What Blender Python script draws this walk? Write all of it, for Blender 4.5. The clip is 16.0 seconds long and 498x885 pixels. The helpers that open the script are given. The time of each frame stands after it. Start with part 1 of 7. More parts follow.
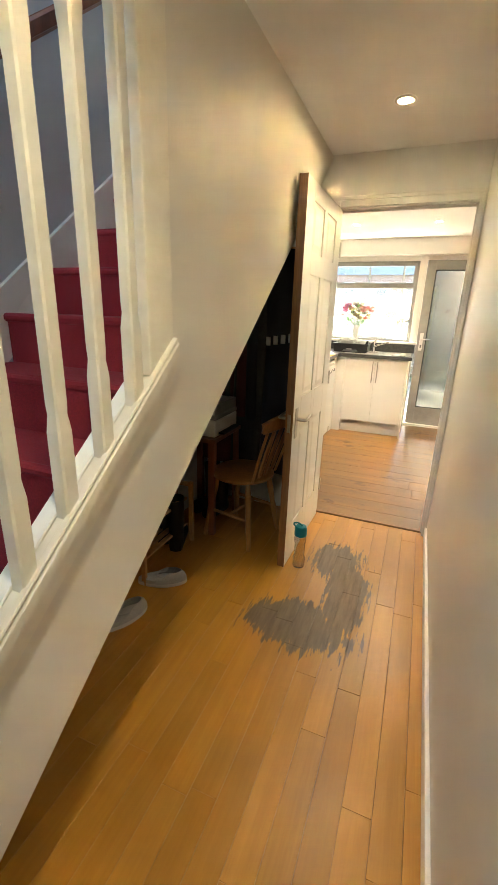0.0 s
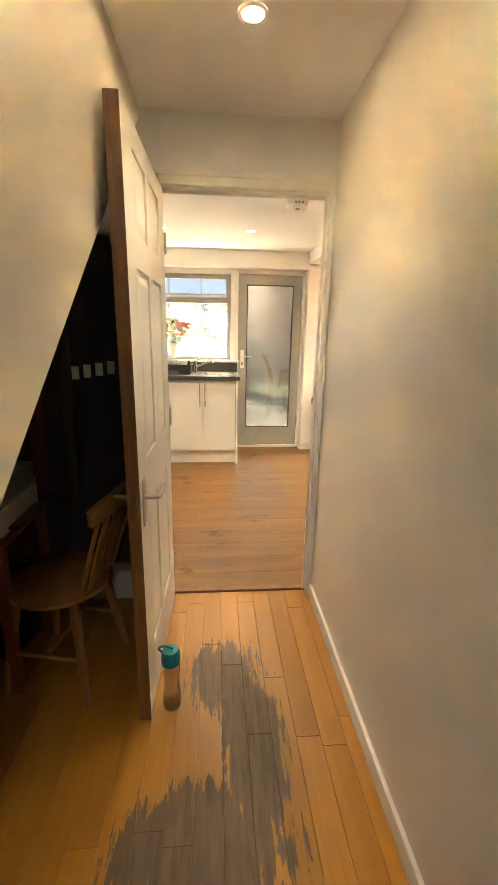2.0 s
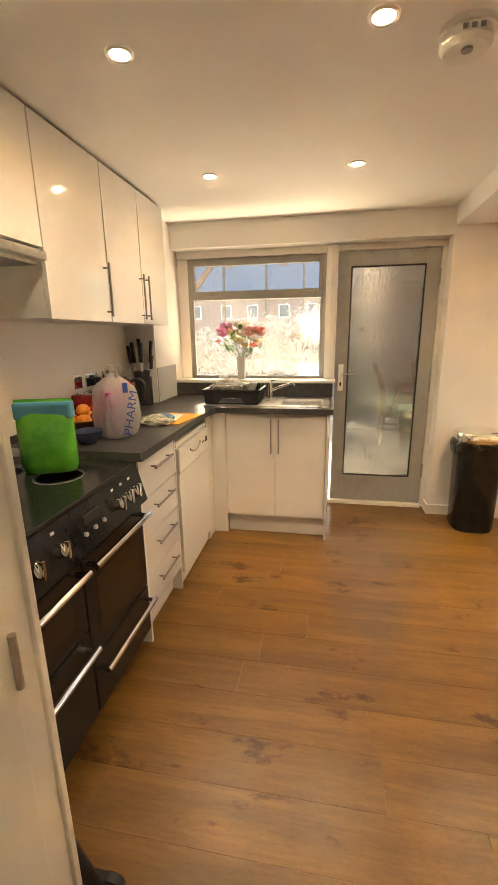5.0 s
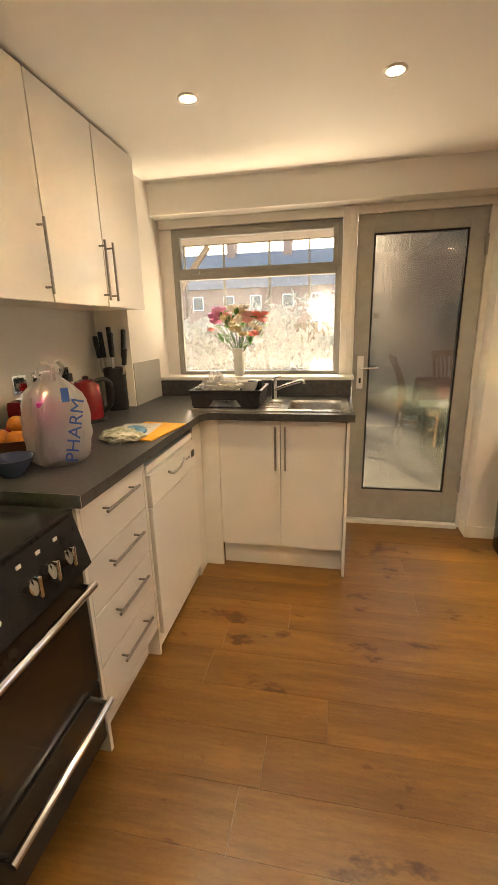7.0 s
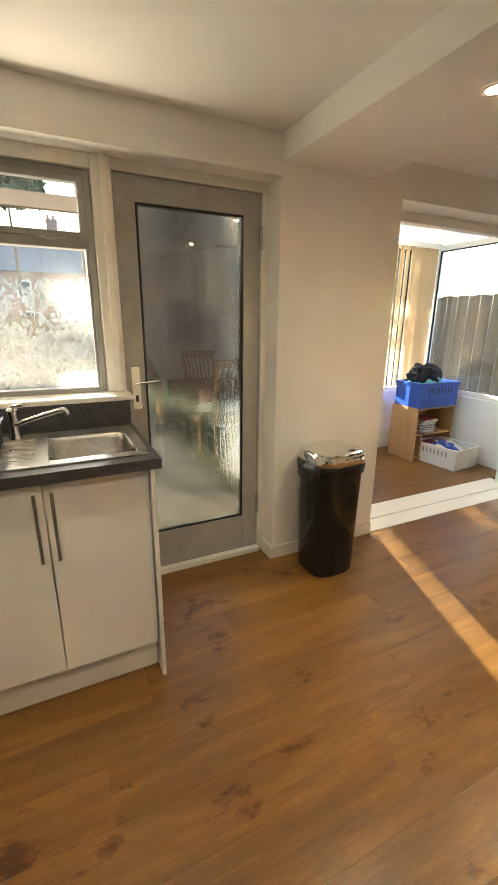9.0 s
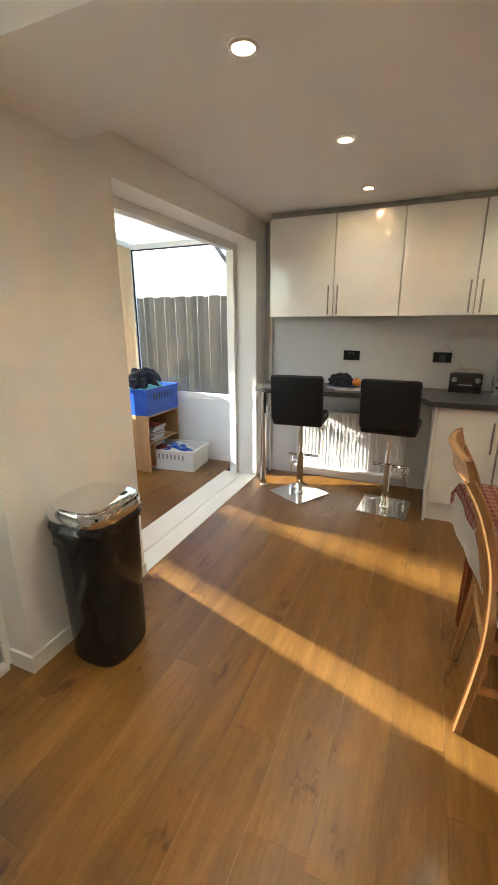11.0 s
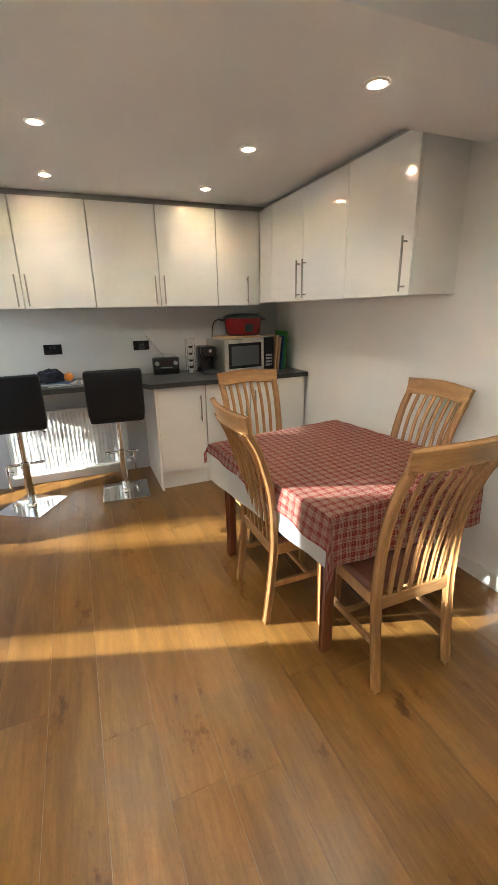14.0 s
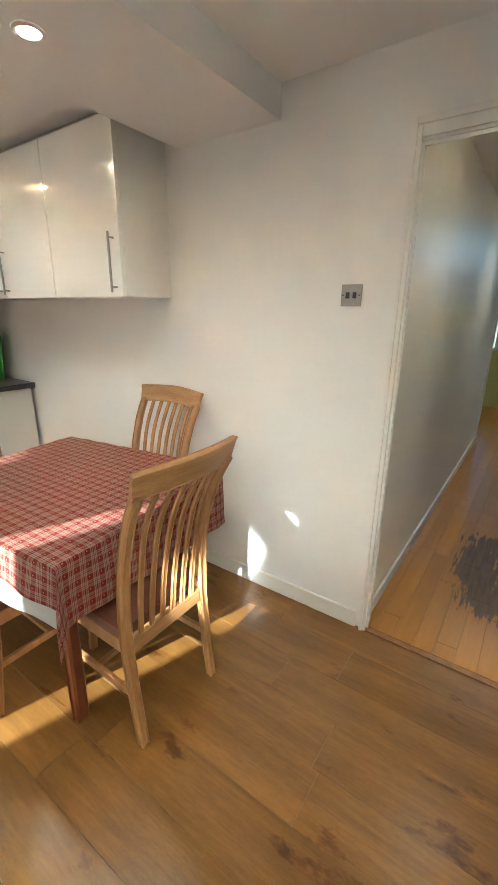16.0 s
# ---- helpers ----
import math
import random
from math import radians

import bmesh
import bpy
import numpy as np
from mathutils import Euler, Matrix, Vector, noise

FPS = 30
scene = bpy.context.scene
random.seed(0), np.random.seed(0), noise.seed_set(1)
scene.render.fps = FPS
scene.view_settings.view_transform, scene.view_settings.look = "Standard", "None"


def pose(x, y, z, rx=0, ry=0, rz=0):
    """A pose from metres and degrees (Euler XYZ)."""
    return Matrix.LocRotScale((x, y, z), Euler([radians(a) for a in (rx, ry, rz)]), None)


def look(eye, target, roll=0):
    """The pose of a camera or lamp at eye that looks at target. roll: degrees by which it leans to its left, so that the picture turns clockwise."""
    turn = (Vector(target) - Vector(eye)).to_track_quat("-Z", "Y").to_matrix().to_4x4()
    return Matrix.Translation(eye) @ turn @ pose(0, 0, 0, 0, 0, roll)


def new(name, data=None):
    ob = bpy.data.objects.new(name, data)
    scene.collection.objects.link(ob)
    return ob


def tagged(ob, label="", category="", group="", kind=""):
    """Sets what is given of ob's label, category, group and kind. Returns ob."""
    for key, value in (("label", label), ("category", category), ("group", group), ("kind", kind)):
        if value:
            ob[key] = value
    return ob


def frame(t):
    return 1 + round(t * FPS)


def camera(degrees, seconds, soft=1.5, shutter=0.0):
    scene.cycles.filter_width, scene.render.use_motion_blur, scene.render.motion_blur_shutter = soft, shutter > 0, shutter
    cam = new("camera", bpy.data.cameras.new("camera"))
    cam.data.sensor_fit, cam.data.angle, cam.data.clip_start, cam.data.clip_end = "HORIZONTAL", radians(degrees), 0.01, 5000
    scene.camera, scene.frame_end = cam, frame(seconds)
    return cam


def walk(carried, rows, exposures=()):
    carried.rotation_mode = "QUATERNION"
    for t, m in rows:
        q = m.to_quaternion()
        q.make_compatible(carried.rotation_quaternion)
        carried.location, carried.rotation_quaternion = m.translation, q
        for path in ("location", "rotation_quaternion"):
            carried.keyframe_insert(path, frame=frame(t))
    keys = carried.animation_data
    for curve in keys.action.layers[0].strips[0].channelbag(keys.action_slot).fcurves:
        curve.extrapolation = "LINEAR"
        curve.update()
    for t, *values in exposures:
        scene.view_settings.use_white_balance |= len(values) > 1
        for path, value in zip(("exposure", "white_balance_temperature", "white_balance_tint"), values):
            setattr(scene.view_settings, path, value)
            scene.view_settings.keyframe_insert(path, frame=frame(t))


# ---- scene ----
cam = camera(62.2, 16.0, soft=1.1)
PATH = [
    (0, (0.047, 0.023, 1.474), (-0.655, 1.794, 0.865), 1.8),
    (0.5, (-0.119, 0.07, 1.478), (-0.356, 1.956, 0.854), 0.6),
    (1, (-0.222, 0.243, 1.461), (-0.223, 2.14, 0.826), 2.0),
    (1.5, (-0.27, 0.511, 1.473), (-0.165, 2.425, 0.903), 1.3),
    (2, (-0.274, 0.804, 1.466), (-0.118, 2.731, 0.953), 1.1),
    (2.5, (-0.238, 1.094, 1.489), (-0.037, 3.01, 0.952), 1.2),
    (3, (-0.172, 1.403, 1.488), (-0.075, 3.331, 0.967), 0.6),
    (3.5, (-0.146, 1.678, 1.507), (-0.155, 3.609, 0.986), -0.3),
    (4, (-0.128, 1.97, 1.522), (-0.137, 3.91, 1.036), -0.7),
    (4.5, (-0.094, 2.213, 1.526), (-0.281, 4.143, 1.034), -0.7),
    (4.7, (-0.08, 2.316, 1.518), (-0.382, 4.23, 1.024), -0.5),
    (6.8, (-0.162, 3.019, 1.461), (-0.599, 4.897, 0.93), -1.4),
    (7, (-0.164, 3.091, 1.469), (-0.538, 4.981, 0.932), -1.5),
    (7.5, (-0.213, 3.322, 1.463), (-0.391, 5.244, 0.94), -1.0),
    (8, (-0.245, 3.494, 1.48), (-0.148, 5.41, 0.916), -1.1),
    (8.5, (-0.341, 3.709, 1.487), (0.148, 5.566, 0.928), -0.7),
    (9, (-0.357, 3.881, 1.496), (0.472, 5.61, 0.928), 0.6),
    (9.5, (-0.303, 4.093, 1.484), (0.826, 5.657, 0.952), 0.9),
    (10, (-0.251, 4.241, 1.503), (1.154, 5.575, 1.007), 0.8),
    (10.2, (-0.234, 4.283, 1.509), (1.267, 5.505, 1.007), 0.7),
    (12.3, (-0.178, 4.785, 1.521), (1.714, 4.843, 0.874), -1.7),
    (12.5, (-0.183, 4.817, 1.53), (1.71, 4.784, 0.884), -1.7),
    (13, (-0.236, 4.909, 1.526), (1.642, 4.639, 0.896), -1.4),
    (13.5, (-0.292, 4.938, 1.523), (1.544, 4.444, 0.903), -1.3),
    (14, (-0.329, 4.932, 1.517), (1.436, 4.218, 0.903), -1.2),
    (14.5, (-0.348, 4.901, 1.515), (1.315, 3.973, 0.904), -0.9),
    (15, (-0.353, 4.861, 1.505), (1.169, 3.713, 0.9), -0.5),
    (15.5, (-0.315, 4.789, 1.507), (1.02, 3.427, 0.903), 0.1),
    (16, (-0.239, 4.67, 1.508), (0.85, 3.104, 0.905), 0.7),
]
EXPOSURES = [(0.0, 4.15, 6500, 2), (1.5, 3.85, 6800, 5), (2.0, 3.8, 7100, 7), (2.5, 3.55, 9000, 18), (3.5, 3.12, 9200, 18), (4.5, 3.1, 7900, 12), (7.0, 2.82, 7900, 12), (8.0, 2.62, 7400, 9), (9.5, 2.66, 6350, 3), (12.5, 2.55, 5800, 4), (14.0, 2.8, 5450, 2), (15.0, 2.9, 5300, 0), (16.0, 3.1, 5300, 0)]
walk(cam, [(t, look(eye, target, roll)) for t, eye, target, roll in PATH], EXPOSURES)

# ---- world, sun, exposure ----
SUN_TAN = 0.41
to_sun = Vector((-0.347, 0.938, SUN_TAN)).normalized()
world = bpy.data.worlds.new("world")
scene.world = world
world.use_nodes = True
wn = world.node_tree.nodes
sky = wn.new("ShaderNodeTexSky")
sky.sky_type = "NISHITA"
sky.sun_disc = False
sky.sun_elevation = math.atan(SUN_TAN)
sky.sun_rotation = math.atan2(-0.347, 0.938)
sky.air_density, sky.dust_density = 1.0, 1.2
wn["Background"].inputs["Strength"].default_value = 0.15
world.node_tree.links.new(sky.outputs[0], wn["Background"].inputs["Color"])
sun_data = bpy.data.lights.new("sun", "SUN")
sun_data.energy, sun_data.angle, sun_data.color = 5.0, radians(0.6), (1.0, 0.92, 0.80)
sun = new("sun", sun_data)
sun.matrix_world = look(to_sun * 30, (0, 0, 0))
# added spot lamp without a known source that casts the floor streaks
streak_spot_data = bpy.data.lights.new("added_streak_lamp", "SPOT")
streak_spot_data.energy, streak_spot_data.spot_size, streak_spot_data.spot_blend, streak_spot_data.shadow_soft_size, streak_spot_data.color = 30000, radians(15), 0.1, 0.12, (1.0, 0.94, 0.82)
streak_spot = new("added_streak_lamp", streak_spot_data)
streak_spot.matrix_world = look((8.99, 27.77, 9.84), (1.9, 6.0, 0.4))
# added fill lamp hidden below the window sill, aimed up to brighten the ceiling
ceiling_fill_data = bpy.data.lights.new("ceiling_fill", "AREA")
ceiling_fill_data.shape, ceiling_fill_data.size, ceiling_fill_data.size_y, ceiling_fill_data.energy, ceiling_fill_data.color = "RECTANGLE", 1.15, 0.3, 5.5, (1.0, 0.84, 0.62)
ceiling_fill = new("ceiling_fill", ceiling_fill_data)
ceiling_fill.matrix_world = look((-0.70, 6.42, 0.92), (-0.5, 4.6, 2.4))

# ---- materials ----


def mat(name, color=(0.8, 0.8, 0.8), rough=0.5, metal=0.0, coat=0.0, spec=0.5):
    m = bpy.data.materials.new(name)
    m.use_nodes = True
    b = m.node_tree.nodes["Principled BSDF"]
    b.inputs["Base Color"].default_value = (*color, 1)
    b.inputs["Roughness"].default_value = rough
    b.inputs["Metallic"].default_value = metal
    b.inputs["Coat Weight"].default_value = coat
    b.inputs["Specular IOR Level"].default_value = spec
    return m


def nodes_of(m):
    t = m.node_tree
    return t, t.nodes, t.links, t.nodes["Principled BSDF"]


def noise_node(t, scale, detail=4, rough=0.55, vec=None):
    n = t.nodes.new("ShaderNodeTexNoise")
    n.inputs["Scale"].default_value, n.inputs["Detail"].default_value, n.inputs["Roughness"].default_value = scale, detail, rough
    if vec is not None:
        t.links.new(vec, n.inputs["Vector"])
    return n


def ramp_node(t, fac, stops):
    r = t.nodes.new("ShaderNodeValToRGB")
    while len(r.color_ramp.elements) < len(stops):
        r.color_ramp.elements.new(0.5)
    for e, (p, c) in zip(r.color_ramp.elements, stops):
        e.position, e.color = p, (*c, 1)
    t.links.new(fac, r.inputs[0])
    return r


def bump(t, height, strength=0.2, distance=0.002):
    b = t.nodes.new("ShaderNodeBump")
    b.inputs["Strength"].default_value, b.inputs["Distance"].default_value = strength, distance
    t.links.new(height, b.inputs["Height"])
    t.links.new(b.outputs[0], t.nodes["Principled BSDF"].inputs["Normal"])
    return b


def obj_coord(t, scale=(1, 1, 1), random_shift=0.0):
    c = t.nodes.new("ShaderNodeTexCoord")
    m = t.nodes.new("ShaderNodeMapping")
    m.inputs["Scale"].default_value = scale
    t.links.new(c.outputs["Object"], m.inputs["Vector"])
    if random_shift:
        o = t.nodes.new("ShaderNodeObjectInfo")
        v = t.nodes.new("ShaderNodeVectorMath")
        v.operation = "MULTIPLY"
        v.inputs[1].default_value = (random_shift, random_shift * 1.7, random_shift * 0.6)
        t.links.new(o.outputs["Random"], v.inputs[0])
        t.links.new(v.outputs[0], m.inputs["Location"])
    return m.outputs[0]


def plaster(name, color, rough=0.6, mottling=0.05):
    m = mat(name, color, rough)
    t, n, l, b = nodes_of(m)
    v = obj_coord(t)
    big = noise_node(t, 1.3, 5, 0.6, v)
    lo = tuple(c * (1 - mottling) for c in color)
    r = ramp_node(t, big.outputs[0], [(0.3, lo), (0.7, color)])
    l.new(r.outputs[0], b.inputs["Base Color"])
    fine = noise_node(t, 160, 3, 0.6, v)
    wave = noise_node(t, 6, 3, 0.5, v)
    add = n.new("ShaderNodeMath")
    add.operation = "MULTIPLY_ADD"
    add.inputs[1].default_value = 5.0
    l.new(wave.outputs[0], add.inputs[0])
    l.new(fine.outputs[0], add.inputs[2])
    bump(t, add.outputs[0], 0.18, 0.0012)
    return m


def wood(name, dark, light, along="x", rough=0.35, grain=14.0, shift=40.0, stretch=0.07, knots=False, vary=0.25, coat=0.0):
    """Long grain along one local axis; each object takes its own piece of it."""
    m = mat(name, light, rough, coat=coat)
    t, n, l, b = nodes_of(m)
    s = {"x": (stretch, 1, 1), "y": (1, stretch, 1), "z": (1, 1, stretch)}[along]
    v = obj_coord(t, s, shift)
    broad = noise_node(t, grain, 6, 0.62, v)
    broad.inputs["Distortion"].default_value = 0.6
    fine = noise_node(t, grain * 9, 5, 0.7, v)
    mix = n.new("ShaderNodeMath")
    mix.operation = "MULTIPLY_ADD"
    mix.inputs[1].default_value = 0.35
    l.new(fine.outputs[0], mix.inputs[0])
    sub = n.new("ShaderNodeMath")
    sub.operation = "MULTIPLY"
    sub.inputs[1].default_value = 0.65
    l.new(broad.outputs[0], sub.inputs[0])
    l.new(sub.outputs[0], mix.inputs[2])
    mid = tuple((a + c) / 2 for a, c in zip(dark, light))
    r = ramp_node(t, mix.outputs[0], [(0.28, dark), (0.48, mid), (0.62, light)])
    out = r.outputs[0]
    if knots:
        s2 = {"x": (0.55, 1, 1), "y": (1, 0.55, 1), "z": (1, 1, 0.55)}[along]
        v2 = obj_coord(t, s2, shift)
        k = noise_node(t, 6.5, 5, 0.66, v2)
        kr = ramp_node(t, k.outputs[0], [(0.60, (1, 1, 1)), (0.645, (0.72, 0.60, 0.48)), (0.69, (0.34, 0.22, 0.14))])
        mk = n.new("ShaderNodeMix")
        mk.data_type, mk.blend_type = "RGBA", "MULTIPLY"
        mk.inputs["Factor"].default_value = 0.95
        l.new(out, mk.inputs["A"])
        l.new(kr.outputs[0], mk.inputs["B"])
        out = mk.outputs["Result"]
        rings = n.new("ShaderNodeMath")
        rings.operation = "MULTIPLY"
        rings.inputs[1].default_value = 90
        l.new(k.outputs[0], rings.inputs[0])
        sine = n.new("ShaderNodeMath")
        sine.operation = "SINE"
        l.new(rings.outputs[0], sine.inputs[0])
        rg = ramp_node(t, sine.outputs[0], [(0.0, (1, 1, 1)), (0.75, (0.97, 0.96, 0.95)), (1.0, (0.74, 0.68, 0.62))])
        mr2 = n.new("ShaderNodeMix")
        mr2.data_type, mr2.blend_type = "RGBA", "MULTIPLY"
        mr2.inputs["Factor"].default_value = 0.40
        l.new(out, mr2.inputs["A"])
        l.new(rg.outputs[0], mr2.inputs["B"])
        out = mr2.outputs["Result"]
    o = n.new("ShaderNodeObjectInfo")
    hsv = n.new("ShaderNodeHueSaturation")
    mr = n.new("ShaderNodeMapRange")
    mr.inputs["To Min"].default_value, mr.inputs["To Max"].default_value = 1 - vary, 1 + vary * 0.6
    l.new(o.outputs["Random"], mr.inputs["Value"])
    l.new(mr.outputs[0], hsv.inputs["Value"])
    l.new(out, hsv.inputs["Color"])
    l.new(hsv.outputs[0], b.inputs["Base Color"])
    rr = n.new("ShaderNodeMapRange")
    rr.inputs["To Min"].default_value, rr.inputs["To Max"].default_value = rough - 0.07, rough + 0.12
    l.new(broad.outputs[0], rr.inputs["Value"])
    l.new(rr.outputs[0], b.inputs["Roughness"])
    bump(t, mix.outputs[0], 0.12, 0.001)
    return m


def speckled(name, color, color2, scale, rough, metal=0.0, strength=0.1, coat=0.0):
    m = mat(name, color, rough, metal, coat)
    t, n, l, b = nodes_of(m)
    v = obj_coord(t)
    a = noise_node(t, scale, 6, 0.7, v)
    r = ramp_node(t, a.outputs[0], [(0.35, color), (0.65, color2)])
    l.new(r.outputs[0], b.inputs["Base Color"])
    c = noise_node(t, scale * 0.06, 3, 0.5, v)
    rr = n.new("ShaderNodeMapRange")
    rr.inputs["To Min"].default_value, rr.inputs["To Max"].default_value = max(rough - 0.06, 0.01), rough + 0.1
    l.new(c.outputs[0], rr.inputs["Value"])
    l.new(rr.outputs[0], b.inputs["Roughness"])
    if strength:
        bump(t, a.outputs[0], strength, 0.001)
    return m


def glass(name, dirt=0.02, tint=(1, 1, 1)):
    """Thin window pane: mirror gloss and a film of dust over clear passage."""
    m = bpy.data.materials.new(name)
    m.use_nodes = True
    t = m.node_tree
    t.nodes.remove(t.nodes["Principled BSDF"])
    clear = t.nodes.new("ShaderNodeBsdfTransparent")
    clear.inputs[0].default_value = (*tint, 1)
    gloss = t.nodes.new("ShaderNodeBsdfGlossy")
    gloss.inputs["Roughness"].default_value = 0.02
    f = t.nodes.new("ShaderNodeFresnel")
    f.inputs["IOR"].default_value = 1.45
    mix = t.nodes.new("ShaderNodeMixShader")
    dust = t.nodes.new("ShaderNodeBsdfTranslucent")
    dust.inputs[0].default_value = (0.9, 0.88, 0.85, 1)
    film = t.nodes.new("ShaderNodeMixShader")
    smear = noise_node(t, 5, 5, 0.65, obj_coord(t))
    dr = t.nodes.new("ShaderNodeMapRange")
    dr.inputs["From Min"].default_value, dr.inputs["From Max"].default_value = 0.3, 0.7
    dr.inputs["To Min"].default_value, dr.inputs["To Max"].default_value = dirt * 0.5, dirt * 1.5
    t.links.new(smear.outputs[0], dr.inputs["Value"])
    t.links.new(dr.outputs[0], film.inputs[0])
    t.links.new(clear.outputs[0], film.inputs[1])
    t.links.new(dust.outputs[0], film.inputs[2])
    t.links.new(f.outputs[0], mix.inputs[0])
    t.links.new(film.outputs[0], mix.inputs[1])
    t.links.new(gloss.outputs[0], mix.inputs[2])
    t.links.new(mix.outputs[0], t.nodes["Material Output"].inputs["Surface"])
    return m


def glow(name, color, strength):
    m = mat(name, color, 0.4)
    b = m.node_tree.nodes["Principled BSDF"]
    b.inputs["Emission Color"].default_value = (*color, 1)
    b.inputs["Emission Strength"].default_value = strength
    return m


M_WALL = plaster("wall_paint", (0.82, 0.80, 0.765), 0.5, 0.03)
M_HALL = plaster("hall_paint", (0.74, 0.70, 0.62), 0.42)
M_CEIL = plaster("ceiling_paint", (0.90, 0.885, 0.86), 0.7, 0.02)
M_TRIM = speckled("gloss_white_paint", (0.80, 0.78, 0.73), (0.78, 0.755, 0.70), 9, 0.28, strength=0.012)
M_CREAM = speckled("cream_gloss_paint", (0.78, 0.74, 0.64), (0.72, 0.67, 0.56), 8, 0.3, strength=0.04)
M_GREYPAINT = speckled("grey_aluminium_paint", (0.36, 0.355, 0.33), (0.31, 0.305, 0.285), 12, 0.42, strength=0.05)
M_UNIT = speckled("white_gloss_laminate", (0.80, 0.785, 0.755), (0.785, 0.77, 0.74), 3, 0.07, strength=0.0, coat=0.3)
M_UNITSIDE = speckled("white_matt_laminate", (0.78, 0.76, 0.72), (0.75, 0.73, 0.69), 3, 0.35, strength=0.0)
M_STEEL = speckled("brushed_steel", (0.62, 0.60, 0.57), (0.5, 0.48, 0.45), 60, 0.28, 1.0, 0.05)
M_CHROME = mat("chrome", (0.82, 0.82, 0.82), 0.06, 1.0)
M_WORKTOP = speckled("slate_worktop", (0.042, 0.041, 0.042), (0.075, 0.073, 0.072), 45, 0.3, strength=0.08)
M_BLACKGLOSS = speckled("black_enamel", (0.012, 0.012, 0.013), (0.02, 0.019, 0.018), 20, 0.16, strength=0.02)
M_BLACK = speckled("black_plastic", (0.016, 0.016, 0.018), (0.03, 0.03, 0.03), 40, 0.42)
M_LEATHER = speckled("black_leatherette", (0.007, 0.0075, 0.010), (0.012, 0.013, 0.016), 120, 0.5, strength=0.25)
M_BROWNLEATHER = speckled("brown_leather", (0.11, 0.035, 0.02), (0.16, 0.055, 0.03), 60, 0.3, strength=0.25)
for m in (M_WORKTOP, M_BLACKGLOSS, M_BLACK, M_LEATHER):
    m.node_tree.nodes["Principled BSDF"].inputs["Specular IOR Level"].default_value = 0.3
M_HANDLE = speckled("dull_steel", (0.34, 0.33, 0.31), (0.27, 0.26, 0.245), 60, 0.32, 1.0, 0.05)
M_OAK = wood("oak", (0.26, 0.12, 0.04), (0.50, 0.275, 0.105), "z", 0.36, 22, 30, 0.06, vary=0.06)
M_OAKX = wood("oak_crossgrain", (0.26, 0.12, 0.04), (0.50, 0.275, 0.105), "x", 0.36, 22, 30, 0.06, vary=0.06)
M_REDWOOD = wood("dark_stained_wood", (0.12, 0.03, 0.01), (0.26, 0.075, 0.025), "z", 0.3, 20, 30, 0.06, vary=0.1)
M_LIP = wood("door_lipping_wood", (0.12, 0.05, 0.018), (0.3, 0.14, 0.05), "z", 0.4, 25, 30, 0.05, vary=0.1)
M_LAMINATE = wood("kitchen_laminate", (0.112, 0.049, 0.0100), (0.242, 0.117, 0.0265), "x", 0.29, 9, 60, 0.10, knots=True, vary=0.10)
M_HALLOAK = wood("hall_boards", (0.35, 0.145, 0.014), (0.47, 0.22, 0.030), "y", 0.31, 7, 60, 0.06, vary=0.13)


def worn_patch(m):
    """Varnish worn to grey: two overlapping ragged blots on the hall boards, streaked along the grain."""
    t, n, l, b = nodes_of(m)
    g = n.new("ShaderNodeNewGeometry")
    sep = n.new("ShaderNodeSeparateXYZ")
    l.new(g.outputs["Position"], sep.inputs[0])
    st = n.new("ShaderNodeMapping")
    st.inputs["Scale"].default_value = (1, 0.12, 1)
    l.new(g.outputs["Position"], st.inputs["Vector"])
    streak = noise_node(t, 42, 5, 0.7, st.outputs[0])
    cloud = noise_node(t, 7, 4, 0.6, g.outputs["Position"])

    def op(kind, a, c):
        k = n.new("ShaderNodeMath")
        k.operation = kind
        for i, v in enumerate((a, c)):
            if isinstance(v, (int, float)):
                k.inputs[i].default_value = v
            else:
                l.new(v, k.inputs[i])
        return k.outputs[0]

    def blot(cx, cy, rx, ry):
        dx = op("DIVIDE", op("SUBTRACT", sep.outputs[0], cx), rx)
        dy = op("DIVIDE", op("SUBTRACT", sep.outputs[1], cy), ry)
        return op("SQRT", op("ADD", op("MULTIPLY", dx, dx), op("MULTIPLY", dy, dy)), 0)
    d = op("MINIMUM", op("MINIMUM", blot(-0.33, 1.68, 0.27, 0.17), blot(-0.14, 1.98, 0.12, 0.38)), blot(-0.25, 2.31, 0.16, 0.19))
    d = op("ADD", d, op("MULTIPLY", op("SUBTRACT", streak.outputs[0], 0.5), 2.3))
    d = op("ADD", d, op("MULTIPLY", op("SUBTRACT", cloud.outputs[0], 0.5), 0.8))
    hole = op("SUBTRACT", 1.0, blot(-0.34, 2.00, 0.10, 0.14))
    d = op("ADD", d, op("MULTIPLY", op("MAXIMUM", hole, 0.0), 0.9))
    mask = n.new("ShaderNodeMapRange")
    mask.inputs["From Min"].default_value, mask.inputs["From Max"].default_value = 1.02, 0.94
    l.new(d, mask.inputs["Value"])
    old = b.inputs["Base Color"].links[0].from_socket
    mx = n.new("ShaderNodeMix")
    mx.data_type = "RGBA"
    l.new(mask.outputs[0], mx.inputs["Factor"])
    l.new(old, mx.inputs["A"])
    grey = ramp_node(t, streak.outputs[0], [(0.3, (0.10, 0.066, 0.040)), (0.7, (0.20, 0.135, 0.083))])
    l.new(grey.outputs[0], mx.inputs["B"])
    l.new(mx.outputs["Result"], b.inputs["Base Color"])
    oldr = b.inputs["Roughness"].links[0].from_socket
    l.new(op("ADD", oldr, op("MULTIPLY", mask.outputs[0], 0.3)), b.inputs["Roughness"])


